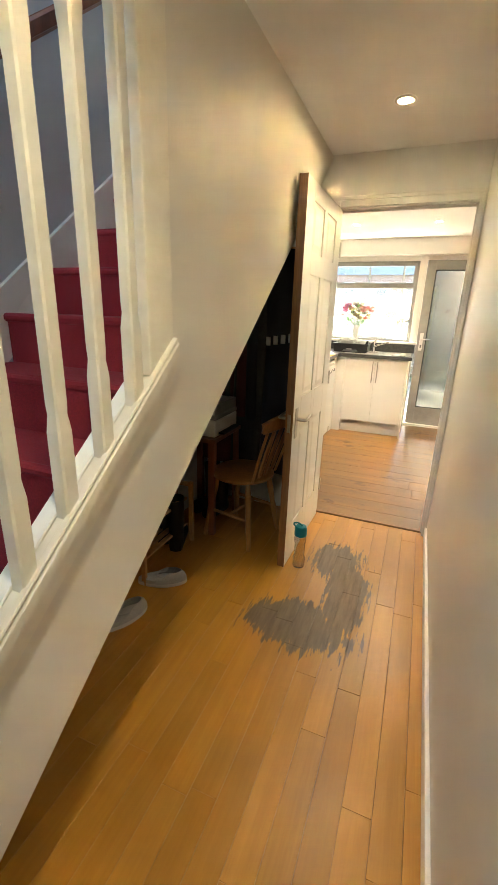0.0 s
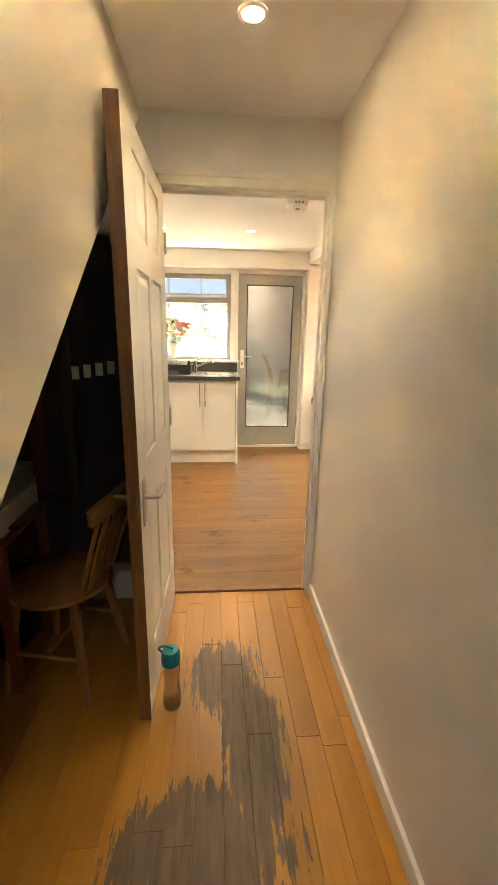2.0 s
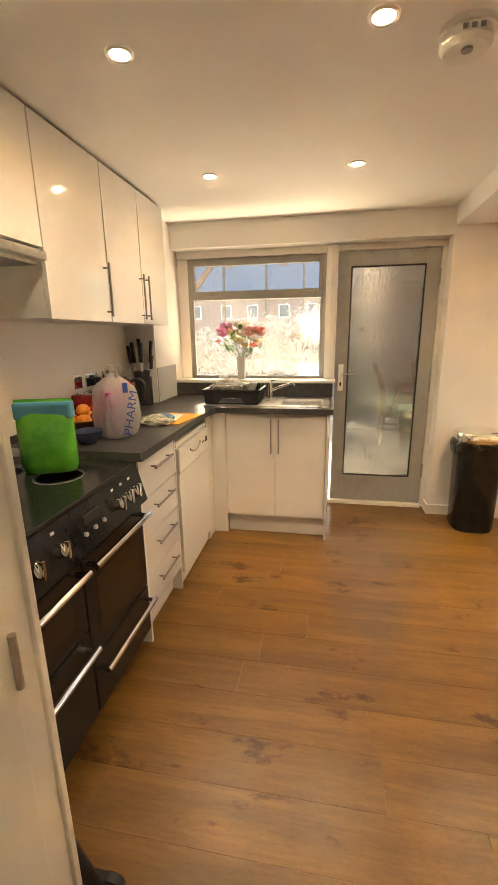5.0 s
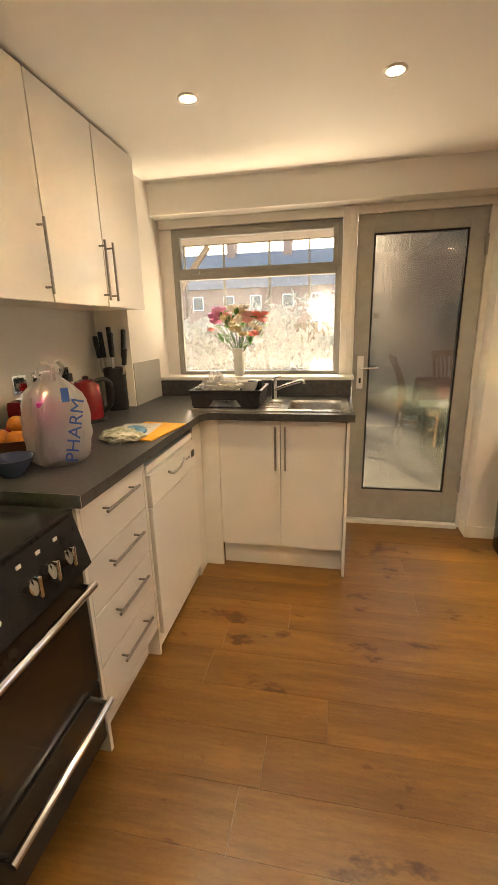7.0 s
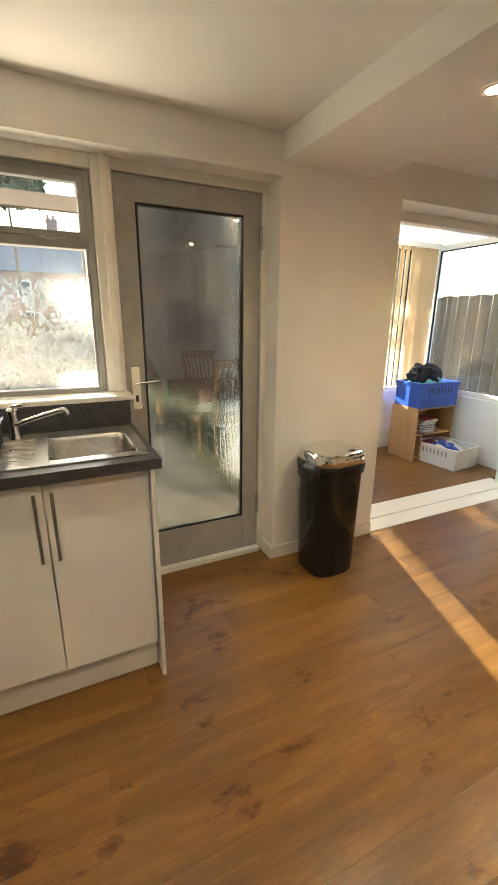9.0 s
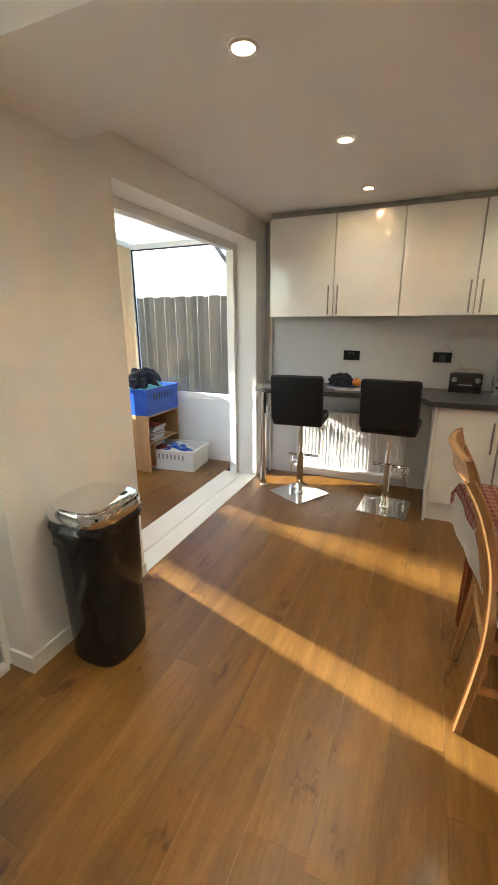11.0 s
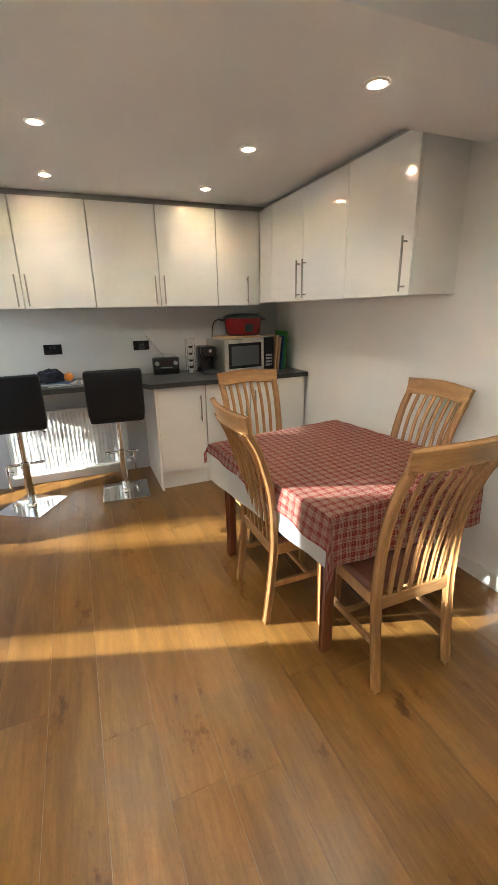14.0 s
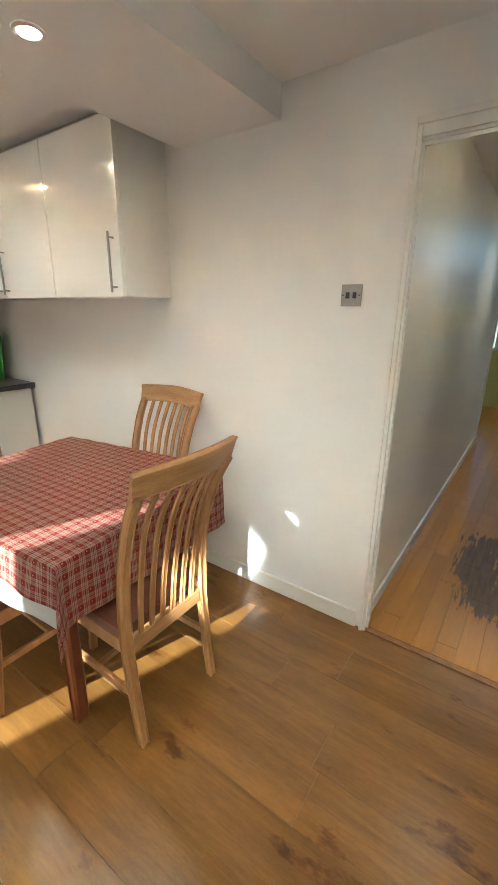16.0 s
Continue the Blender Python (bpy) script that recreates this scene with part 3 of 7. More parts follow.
# window, kitchen door
def kitchen_window():
    w = tagged(new("window_kitchen"), "grey framed kitchen window with an opening top light", "window", kind="structure")
    y0, y1 = 6.125, 6.185
    x0, x1, z0, z1, zm = -1.285, -0.10, 1.13, 2.14, 1.828
    part("outer_frame", boxes((x0, y0, z0, x0 + 0.03, y1, z1), (x1 - 0.03, y0, z0, x1, y1, z1), (x0 + 0.03, y0, z1 - 0.03, x1 - 0.03, y1, z1), (x0 + 0.03, y0, z0, x1 - 0.03, y1, z0 + 0.03), bevel=0.004), M_GREYPAINT, w)
    part("transom", B(x0 + 0.03, y0 - 0.004, zm - 0.022, x1 - 0.03, y1, zm + 0.022, bevel=0.004), M_GREYPAINT, w)
    a, b, c, d = x0 + 0.03, x1 - 0.03, zm + 0.022, z1 - 0.03
    part("top_light_frame", boxes((a, y0 - 0.008, c, a + 0.03, y1 - 0.02, d), (b - 0.03, y0 - 0.008, c, b, y1 - 0.02, d), (a + 0.03, y0 - 0.008, d - 0.028, b - 0.03, y1 - 0.02, d), (a + 0.03, y0 - 0.008, c, b - 0.03, y1 - 0.02, c + 0.028), bevel=0.004), M_GREYPAINT, w)
    bm = boxes((a, y0 + 0.006, z0 + 0.03, a + 0.012, y1 - 0.02, zm - 0.022), (b - 0.012, y0 + 0.006, z0 + 0.03, b, y1 - 0.02, zm - 0.022), bevel=0.002)
    part("glazing_bead", bm, M_GREYPAINT, w)
    for z, zz in ((z0 + 0.03, zm - 0.022), (c + 0.028, d - 0.028)):
        p = part("pane", B(a, y0 + 0.03, z, b, y0 + 0.034, zz), M_DUSTY if z < 1.5 else M_GLASS, w)
        p.visible_shadow = False
    for x in (-1.12, -0.72, -0.30):
        bm = boxes((x - 0.035, y0 - 0.022, c - 0.006, x + 0.035, y0 - 0.008, c + 0.010), (x - 0.008, y0 - 0.03, c - 0.014, x + 0.03, y0 - 0.016, c - 0.004), bevel=0.003)
        part("catch", bm, M_GREYPAINT, w)
    tagged(part("window_sill", B(-1.374, YF - 0.02, 1.112, -0.0, 6.124, 1.135, bevel=0.004), M_TRIM), "white painted window sill", "sill", kind="structure")
    bm = boxes((-0.098, 6.09, 1.136, -0.008, 6.2, 2.198), (-0.06, 6.07, 1.136, -0.03, 6.092, 2.198), bevel=0.004)
    structure("trim_mullion", bm, M_TRIM, "white painted post between window and back door", "trim")
    structure("trim_head", boxes((-1.37, 6.10, 2.141, -0.10, 6.2, 2.199), (-0.006, 6.11, 2.152, 0.814, 6.2, 2.199), (0.779, 6.11, 0, 0.814, 6.2, 2.151)), M_TRIM, "white painted lining over window and back door", "trim")
    structure("trim_door_step", B(-0.03, 6.08, 0, 0.779, 6.2, 0.028), M_TRIM, "white painted door sill", "trim")


kitchen_window()

# obscure rippled glass
def rippled_glass():
    m = bpy.data.materials.new("rippled_glass")
    m.use_nodes = True
    t, n, l, b = nodes_of(m)
    b.inputs["Base Color"].default_value = (0.31, 0.31, 0.265, 1)
    b.inputs["Transmission Weight"].default_value = 1.0
    b.inputs["Roughness"].default_value = 0.16
    b.inputs["IOR"].default_value = 1.35
    b.inputs["Coat Weight"].default_value = 1.0
    b.inputs["Coat Roughness"].default_value = 0.02
    b.inputs["Coat IOR"].default_value = 1.9
    v = obj_coord(t, (1, 1, 0.16))
    a = noise_node(t, 42, 3, 0.6, v)
    a.inputs["Distortion"].default_value = 0.8
    bump(t, a.outputs[0], 0.75, 0.004)
    return m


M_RIPPLE = rippled_glass()


def back_door():
    d = thing("back_door", (0, 0, 0.03), "closed grey painted back door with one tall rippled glass pane", "door")
    x0, x1, y0, y1, h = -0.004, 0.776, 6.12, 6.165, 2.118
    gx0, gx1, gz0, gz1 = 0.097, 0.672, 0.236, 2.004
    part("stile", B(x0, y0, 0, gx0, y1, h, bevel=0.003), M_GREYPAINT, d)
    part("stile", B(gx1, y0, 0, x1, y1, h, bevel=0.003), M_GREYPAINT, d)
    part("rail", B(gx0, y0, gz1, gx1, y1, h, bevel=0.002), M_GREYPAINT, d)
    part("rail", B(gx0, y0, 0, gx1, y1, gz0, bevel=0.002), M_GREYPAINT, d)
    g = 0.012
    part("glazing_bead", boxes((gx0, y0 + 0.004, gz0, gx0 + g, y0 + 0.018, gz1), (gx1 - g, y0 + 0.004, gz0, gx1, y0 + 0.018, gz1), (gx0 + g, y0 + 0.004, gz0, gx1 - g, y0 + 0.018, gz0 + g), (gx0 + g, y0 + 0.004, gz1 - g, gx1 - g, y0 + 0.018, gz1)), M_BLACK, d, "dark glazing seal")
    p = part("glass_pane", B(gx0 + 0.002, y0 + 0.02, gz0 + 0.002, gx1 - 0.002, y0 + 0.026, gz1 - 0.002), M_RIPPLE, d, "rippled obscure glass")
    h0 = part("door_handle", B(0.025, y0 - 0.008, 1.0, 0.068, y0, 1.225, bevel=0.004), M_WHITEPLASTIC, d, "white and chrome lever handle")
    bm = bmesh.new()
    tube(bm, [(0.047, y0 - 0.005, 1.145), (0.047, y0 - 0.045, 1.145), (0.07, y0 - 0.055, 1.145), (0.16, y0 - 0.052, 1.147)], 0.008, 8)
    part("lever", bm, M_CHROME, h0, smooth=True)
    part("keyhole", B(0.04, y0 - 0.011, 1.04, 0.054, y0 - 0.007, 1.075, bevel=0.002), M_BLACK, h0)
    for z in (0.25, 1.84):
        part("hinge", rod(bmesh.new(), (x1 - 0.004, y0 - 0.01, z), (x1 - 0.004, y0 - 0.01, z + 0.12), 0.010), M_GREYPAINT, d)


back_door()

# lamps
def downlight(x, y, z, power, beam=136):
    d = thing("downlight", (x, y, z), "lit round recessed ceiling downlight with a chrome rim", "ceiling light", "kitchen ceiling downlights" if y > HY else "")
    part("rim", lathe(bmesh.new(), [(0.030, -0.001), (0.032, -0.006), (0.040, -0.007), (0.046, -0.003), (0.046, 0.0)], seg=28), M_STEEL, d, smooth=True)
    part("lamp_glass", lathe(bmesh.new(), [(0.001, -0.003), (0.031, -0.003)], seg=24), M_LAMP, d, "glowing lamp face")
    ld = bpy.data.lights.new("downlight_lamp", "SPOT")
    ld.energy, ld.spot_size, ld.spot_blend, ld.shadow_soft_size, ld.color = power, radians(beam), 1.0, 0.03, (1.0, 0.86, 0.66)
    o = new("downlight_lamp", ld)
    o.location = (x, y, z - 0.02)


LAMP_W = 3.0
for x, y in ((-0.77, 3.96), (0.05, 3.96), (-0.77, 5.04), (0.05, 5.04), (2.22, 4.97), (2.22, 3.868), (3.07, 4.97), (3.07, 3.868)):
    downlight(x, y, CEIL, LAMP_W * (0.5 if x > 3 else 1.0))
for y in (5.05, 3.83):
    downlight(1.125, y, 2.262, LAMP_W)
downlight(-0.165, 2.30, CEIL - 0.012, 1.45, 94)
# two unseen downlights, added to brighten the front of the hall
downlight(-0.165, 0.3, CEIL - 0.012, 2.4, 130)
downlight(-0.165, -1.6, CEIL - 0.012, 2.8, 130)

structure("trim_door_threshold", B(-0.03, YF + 0.001, -0.02, 0.82, 6.165, -0.001), M_LAMINATE, "wooden threshold floor before the back door", "trim")

# ---- kitchen furniture ----
def bar_handle(parent, a, b, off, name="handle"):
    """A steel bar handle from a to b, stood off by the vector off."""
    a, b, off = Vector(a), Vector(b), Vector(off)
    bm = bmesh.new()
    d = (b - a).normalized()
    rod(bm, a + off - d * 0.025, b + off + d * 0.025, 0.006, seg=10)
    for p in (a, b):
        rod(bm, p, p + off, 0.0045, seg=8)
    return part(name, bm, M_HANDLE, parent, "brushed steel bar handle", smooth=True)


WT = 1.0   # worktop, sink side
FX = -0.905  # front of the west units
FY = 5.37    # front of the sink unit


def drawer_unit():
    u = thing("drawer_unit", (0, 0, 0), "white gloss four-drawer base cabinet with steel handles", "cabinet")
    part("carcass", boxes((XL + 0.02, 4.13, 0.15, FX - 0.022, 4.56, WT - 0.042), (XL + 0.02, 4.575, 0, FX, 4.592, WT - 0.042), (XL + 0.02, 4.112, 0, FX + 0.002, 4.128, WT - 0.042)), M_UNITSIDE, u)
    part("plinth", B(FX - 0.075, 4.13, 0, FX - 0.06, 4.574, 0.148), M_UNITSIDE, u)
    zs = (0.15, 0.35, 0.552, 0.752, 0.953)
    for z0, z1 in zip(zs, zs[1:]):
        f = part("drawer_front", B(FX - 0.02, 4.132, z0 + 0.002, FX, 4.572, z1 - 0.002, bevel=0.002), M_UNIT, u)
        bar_handle(f, (FX, 4.26, z1 - 0.06), (FX, 4.45, z1 - 0.06), (0.032, 0, 0))


drawer_unit()


def dishwasher():
    d = thing("dishwasher", (0, 0, 0), "white freestanding dishwasher slid under the worktop", "dishwasher")
    d.scale = (1, 1, 1.04)
    y0, y1 = 4.605, 5.205
    part("body", B(XL + 0.05, y0, 0.02, FX - 0.03, y1, 0.85, bevel=0.006), M_WHITEPLASTIC, d)
    part("top", B(XL + 0.05, y0, 0.852, FX + 0.0, y1, 0.885, bevel=0.006), M_WHITEPLASTIC, d)
    part("door", B(FX - 0.028, y0 + 0.003, 0.09, FX + 0.012, y1 - 0.003, 0.70, bevel=0.006), M_WHITEPLASTIC, d)
    part("kick_panel", B(FX - 0.04, y0 + 0.003, 0.015, FX - 0.012, y1 - 0.003, 0.086), M_WHITEPLASTIC, d)
    c = part("control_panel", B(FX - 0.028, y0 + 0.003, 0.703, FX + 0.016, y1 - 0.003, 0.848, bevel=0.008), M_WHITEPLASTIC, d)
    bm = bmesh.new()
    tube(bm, [(FX + 0.018, 4.80, 0.80), (FX + 0.02, 4.86, 0.775), (FX + 0.02, 4.95, 0.775), (FX + 0.018, 5.01, 0.80)], 0.006)
    part("grip", bm, M_GREYPAINT, c, "grey grip recess")
    part("display", B(FX + 0.014, 5.13, 0.765, FX + 0.018, 5.175, 0.80), M_BLACK, c, "small black display")
    for y in (5.06, 5.09):
        part("button", rod(bmesh.new(), (FX + 0.014, y, 0.78), (FX + 0.02, y, 0.78), 0.007), M_GREYPAINT, c)
    part("foot", B(FX - 0.06, y0 + 0.03, 0, FX - 0.03, y0 + 0.06, 0.02), M_BLACK, d)
    part("foot", B(FX - 0.06, y1 - 0.06, 0, FX - 0.03, y1 - 0.03, 0.02), M_BLACK, d)


dishwasher()


def sink_unit():
    u = thing("sink_cabinet", (0, 0, 0), "white two-door sink base cabinet with steel bar handles", "cabinet")
    part("carcass", boxes((-0.92, FY + 0.022, 0.16, -0.072, 5.94, 0.74), (-0.92, FY + 0.022, 0.74, -0.072, FY + 0.04, WT - 0.042), (-0.062, FY - 0.03, 0, -0.046, 5.95, WT - 0.042), (FX - 0.02, 5.225, 0, FX - 0.004, FY + 0.02, WT - 0.042), (FX - 0.004, FY - 0.0, 0, -0.80, FY + 0.02, WT - 0.042)), M_UNITSIDE, u)
    part("plinth", B(-0.80, FY + 0.05, 0, -0.064, FY + 0.065, 0.155), M_UNITSIDE, u)
    for a, b, hx in ((-0.797, -0.432, -0.458), (-0.428, -0.066, -0.402)):
        f = part("door", B(a, FY, 0.158, b, FY + 0.02, WT - 0.048, bevel=0.002), M_UNIT, u)
        bar_handle(f, (hx, FY, 0.69), (hx, FY, 0.90), (0, -0.032, 0))


sink_unit()


def range_cooker():
    c = thing("range_cooker", (0, -0.042, 0), "black range cooker with steel rails and a glass hob", "cooker")
    c.scale = (1, 1, 1.045)
    y0, y1, f = 3.14, 4.135, -0.90
    part("body", B(XL + 0.03, y0, 0.10, f - 0.025, y1, 0.86, bevel=0.004), M_BLACKGLOSS, c)
    part("hob", B(XL + 0.03, y0 - 0.002, 0.862, f + 0.0, y1 + 0.002, 0.925, bevel=0.006), M_BLACKGLOSS, c, "black glass hob")
    for x, y, r in ((-1.38, 3.35, 0.09), (-1.12, 3.35, 0.075), (-1.38, 3.90, 0.075), (-1.12, 3.90, 0.09), (-1.25, 3.63, 0.11)):
        part("hob_ring", lathe(bmesh.new(), [(r, 0), (r, 0.0012), (r + 0.006, 0.0012), (r + 0.006, 0)], (x, y, 0.925), 32), M_GREYPAINT, c, "grey printed hob ring")
    bm = bmesh.new()
    prism(bm, [(f - 0.03, 0.755), (f + 0.045, 0.755), (f + 0.0, 0.915), (f - 0.03, 0.915)], 1, y0, y1)
    bmesh.ops.bevel(bm, geom=list(bm.edges), offset=0.006, segments=2, affect="EDGES")
    p = part("control_panel", bm, M_BLACKGLOSS, c)
    for y in (3.28, 3.40, 3.52, 3.89, 3.96, 4.03):
        bm = bmesh.new()
        rod(bm, (f + 0.022, y, 0.83), (f + 0.05, y, 0.838), 0.024, 0.021, 20)
        k = part("knob", bm, M_CHROME, p, "chrome control knob", smooth=True)
        part("knob_grip", B(f + 0.048, y - 0.006, 0.81, f + 0.066, y + 0.006, 0.866, bevel=0.004), M_CHROME, k)
        part("knob_mark", B(f + 0.008, y - 0.008, 0.88, f + 0.011, y + 0.008, 0.889), M_WHITEPLASTIC, p)
    for y in (3.66, 3.72, 3.78):
        part("timer_button", rod(bmesh.new(), (f + 0.026, y, 0.815), (f + 0.036, y, 0.818), 0.008), M_STEEL, p)
    part("clock_display", B(f + 0.014, 3.67, 0.842, f + 0.024, 3.77, 0.872), M_BLACK, p)

    def oven_door(a, b, z0, z1, window):
        d = part("oven_door", B(f - 0.023, a, z0, f + 0.012, b, z1, bevel=0.005), M_BLACKGLOSS, c)
        if window:
            part("oven_window", B(f + 0.010, a + 0.07, z0 + 0.06, f + 0.0135, b - 0.07, z1 - 0.12, bevel=0.001), mat("oven_glass", (0.03, 0.018, 0.01), 0.05), d, "dark brown oven glass")
        bm = bmesh.new()
        rod(bm, (f + 0.055, a + 0.015, z1 - 0.05), (f + 0.055, b - 0.015, z1 - 0.05), 0.012, seg=14)
        for y in (a + 0.03, b - 0.03):
            rod(bm, (f + 0.01, y, z1 - 0.05), (f + 0.055, y, z1 - 0.05), 0.010, seg=10)
        part("rail_handle", bm, M_CHROME, d, "polished steel rail handle", smooth=True)
    oven_door(3.645, 4.125, 0.345, 0.75, True)
    oven_door(3.645, 4.125, 0.11, 0.335, False)
    oven_door(3.15, 3.635, 0.47, 0.75, True)
    oven_door(3.15, 3.635, 0.11, 0.46, False)
    part("plinth", B(f - 0.08, y0 + 0.01, 0.0, f - 0.06, y1 - 0.01, 0.10), M_BLACK, c)


range_cooker()


def worktop_west():
    w = thing("worktop", (0, 0, 0), "dark slate-effect laminate worktop running under the window", "worktop")
    bm = bmesh.new()
    prism(bm, [(XL + 0.002, 4.114), (FX + 0.025, 4.114), (FX + 0.025, 5.27), (-0.85, FY - 0.035), (-0.775, FY - 0.035), (-0.775, 5.965), (-1.373, 5.965), (-1.373, 5.518), (XL + 0.002, 5.518)], 2, WT - 0.04, WT)
    part("top", bm, M_WORKTOP, w)
    part("front_strip", B(-0.775, FY - 0.035, WT - 0.04, -0.02, FY + 0.045, WT), M_WORKTOP, w)
    part("back_strip", B(-0.775, 5.86, WT - 0.04, -0.02, 5.965, WT), M_WORKTOP, w)
    part("end_strip", B(-0.055, FY + 0.045, WT - 0.04, -0.02, 5.86, WT), M_WORKTOP, w)
    part("upstand", boxes((-1.372, 5.945, WT, -0.02, 5.968, WT + 0.11), (XL + 0.002, 4.114, WT, XL + 0.014, 5.5, WT + 0.04), bevel=0.002), M_WORKTOP, w, "slate-effect upstand")
    part("edge_trim", B(XL + 0.002, 4.110, WT - 0.041, FX + 0.024, 4.114, WT + 0.002), M_STEEL, w, "aluminium end trim")


worktop_west()


def sink():
    s = thing("sink", (0, 0, WT), "stainless steel inset sink with drainer and mixer tap", "sink")
    x0, x1, y0, y1 = -1.06, -0.045, FY + 0.03, 5.875
    bx0, bx1, by0, by1 = -0.40, -0.09, FY + 0.085, 5.76
    bm = boxes((x0 + 0.09, y0, 0.0, bx0, y1, 0.006), (bx1, y0, 0.0, x1, y1, 0.006), (bx0, y0, 0.0, bx1, by0, 0.006), (bx0, by1, 0.0, bx1, y1, 0.006), bevel=0.002)
    part("rim", bm, M_STEEL, s)
    bm = bmesh.new()
    n, rings = 40, []
    cx, cy, hx, hy = (bx0 + bx1) / 2, (by0 + by1) / 2, (bx1 - bx0) / 2, (by1 - by0) / 2
    for k, z in ((1.03, 0.0065), (1.0, 0.002), (0.97, -0.02), (0.93, -0.13), (0.86, -0.15), (0.15, -0.155)):
        ring = []
        for i in range(n):
            a = 2 * math.pi * i / n
            c, q = math.cos(a), math.sin(a)
            e = 0.38
            ring.append(bm.verts.new((cx + k * hx * math.copysign(abs(c) ** e, c), cy + k * hy * math.copysign(abs(q) ** e, q), z)))
        rings.append(ring)
    for a, b in zip(rings, rings[1:]):
        for i in range(n):
            j = (i + 1) % n
            bm.faces.new((a[i], a[j], b[j], b[i]))
    bm.faces.new(rings[-1])
    part("bowl", bm, M_STEEL, s, smooth=True)
    for i in range(6):
        y = y0 + 0.09 + i * 0.055
        part("drainer_rib", B(x0 + 0.13, y, 0.005, bx0 - 0.05, y + 0.02, 0.009, bevel=0.002), M_STEEL, s)
    part("waste", lathe(bmesh.new(), [(0.001, 0.0), (0.03, 0.001), (0.034, 0.0)], (cx, cy, -0.1545), 20), M_CHROME, s)
    bm = bmesh.new()
    lathe(bm, [(0.026, 0), (0.026, 0.012), (0.021, 0.02), (0.02, 0.10), (0.022, 0.125), (0.012, 0.135)], (-0.52, 5.80, 0.006), 20)
    t = part("mixer_tap", bm, M_CHROME, s, "chrome mixer tap", smooth=True)
    bm = bmesh.new()
    tube(bm, [(-0.515, 5.79, 0.07), (-0.45, 5.74, 0.10), (-0.36, 5.68, 0.135), (-0.325, 5.655, 0.145), (-0.315, 5.648, 0.125)], 0.011, 10)
    part("spout", bm, M_CHROME, t, smooth=True)
    bm = bmesh.new()
    tube(bm, [(-0.52, 5.80, 0.13), (-0.51, 5.78, 0.15), (-0.47, 5.72, 0.165)], 0.007, 8)
    part("tap_lever", bm, M_CHROME, t, smooth=True)


sink()


def wall_units_west():
    z0, z1, fx = 1.588, 2.372, -1.25
    for k, (a, b, lo, hs) in enumerate(((3.08, 3.60, 1.87, ()), (3.605, 4.125, 1.87, ()), (4.13, 4.655, z0, (4.615,)), (4.66, 5.085, z0, (5.052,)), (5.09, 5.505, z0, (5.128,)))):
        u = thing("wall_cabinet", (0, 0, 0), "white high-gloss wall cabinet with a steel bar handle" if hs else "white gloss bridging cabinet over the hob", "cabinet", "white wall cabinets")
        part("carcass", B(XL + 0.002, a, lo, fx - 0.021, b, z1, bevel=0.001), M_UNITSIDE, u)
        d = part("door", B(fx - 0.02, a + 0.0015, lo - 0.002, fx, b - 0.0015, z1, bevel=0.0015), M_UNIT, u)
        for y in hs:
            bar_handle(d, (fx, y, lo + 0.05), (fx, y, lo + 0.27), (0.032, 0, 0))
    h = thing("cooker_hood", (0, 0, 0), "slim steel cooker hood under the bridging cabinets", "cooker hood")
    part("body", B(XL + 0.002, 3.10, 1.80, fx - 0.03, 4.12, 1.866, bevel=0.004), M_STEEL, h)
    part("visor", B(fx - 0.03, 3.10, 1.815, fx + 0.02, 4.12, 1.85, bevel=0.004), M_STEEL, h)


wall_units_west()


def wall_units_east():
    z0, z1, fx = 1.557, 2.338, 3.43
    rows = ((5.81, 5.253), (5.249, 4.731), (4.727, 4.201), (4.197, 3.685), (3.681, 3.272))
    hy = (5.29, 5.215, 4.238, 4.162, 3.40)
    for (b, a), y in zip(rows, hy):
        u = thing("wall_cabinet", (0, 0, 0), "white high-gloss wall cabinet over the breakfast worktop", "cabinet", "white wall cabinets")
        part("carcass", B(fx + 0.021, a, z0, XR - 0.002, b, z1, bevel=0.001), M_UNITSIDE, u)
        d = part("door", B(fx, a + 0.0015, z0 - 0.002, fx + 0.02, b - 0.0015, z1, bevel=0.0015), M_UNIT, u)
        bar_handle(d, (fx, y, z0 + 0.04), (fx, y, z0 + 0.22), (-0.032, 0, 0))
    # grey block gives the open gap above the cabinets its shade as colour
    structure("trim_cornice_gap", boxes((fx + 0.05, YN + 0.02, z1, XR - 0.002, 5.82, CEIL - 0.002), (1.55, YN + 0.002, z1, fx + 0.05, 3.20, CEIL - 0.002)), M_GREYPAINT, "grey filler standing in for the shaded gap over the wall cabinets", "trim")
    fy = 3.27
    cols = ((3.428, 3.172, None), (3.168, 2.629, 2.672), (2.625, 2.079, 2.582), (2.075, 1.492, 1.535))
    for b, a, x in cols:
        u = thing("wall_cabinet", (0, 0, 0), "white high-gloss wall cabinet above the dining table", "cabinet", "white wall cabinets")
        part("carcass", B(a, YN + 0.002, z0 + 0.018, b, fy - 0.021, z1, bevel=0.001), M_UNITSIDE, u)
        d = part("door", B(a + 0.0015, fy - 0.02, z0 + 0.016, b - 0.0015, fy, z1, bevel=0.0015), M_UNIT, u)
        if x:
            bar_handle(d, (x, fy, z0 + 0.06), (x, fy, z0 + 0.28), (0, 0.032, 0))


wall_units_east()

WE = 0.95


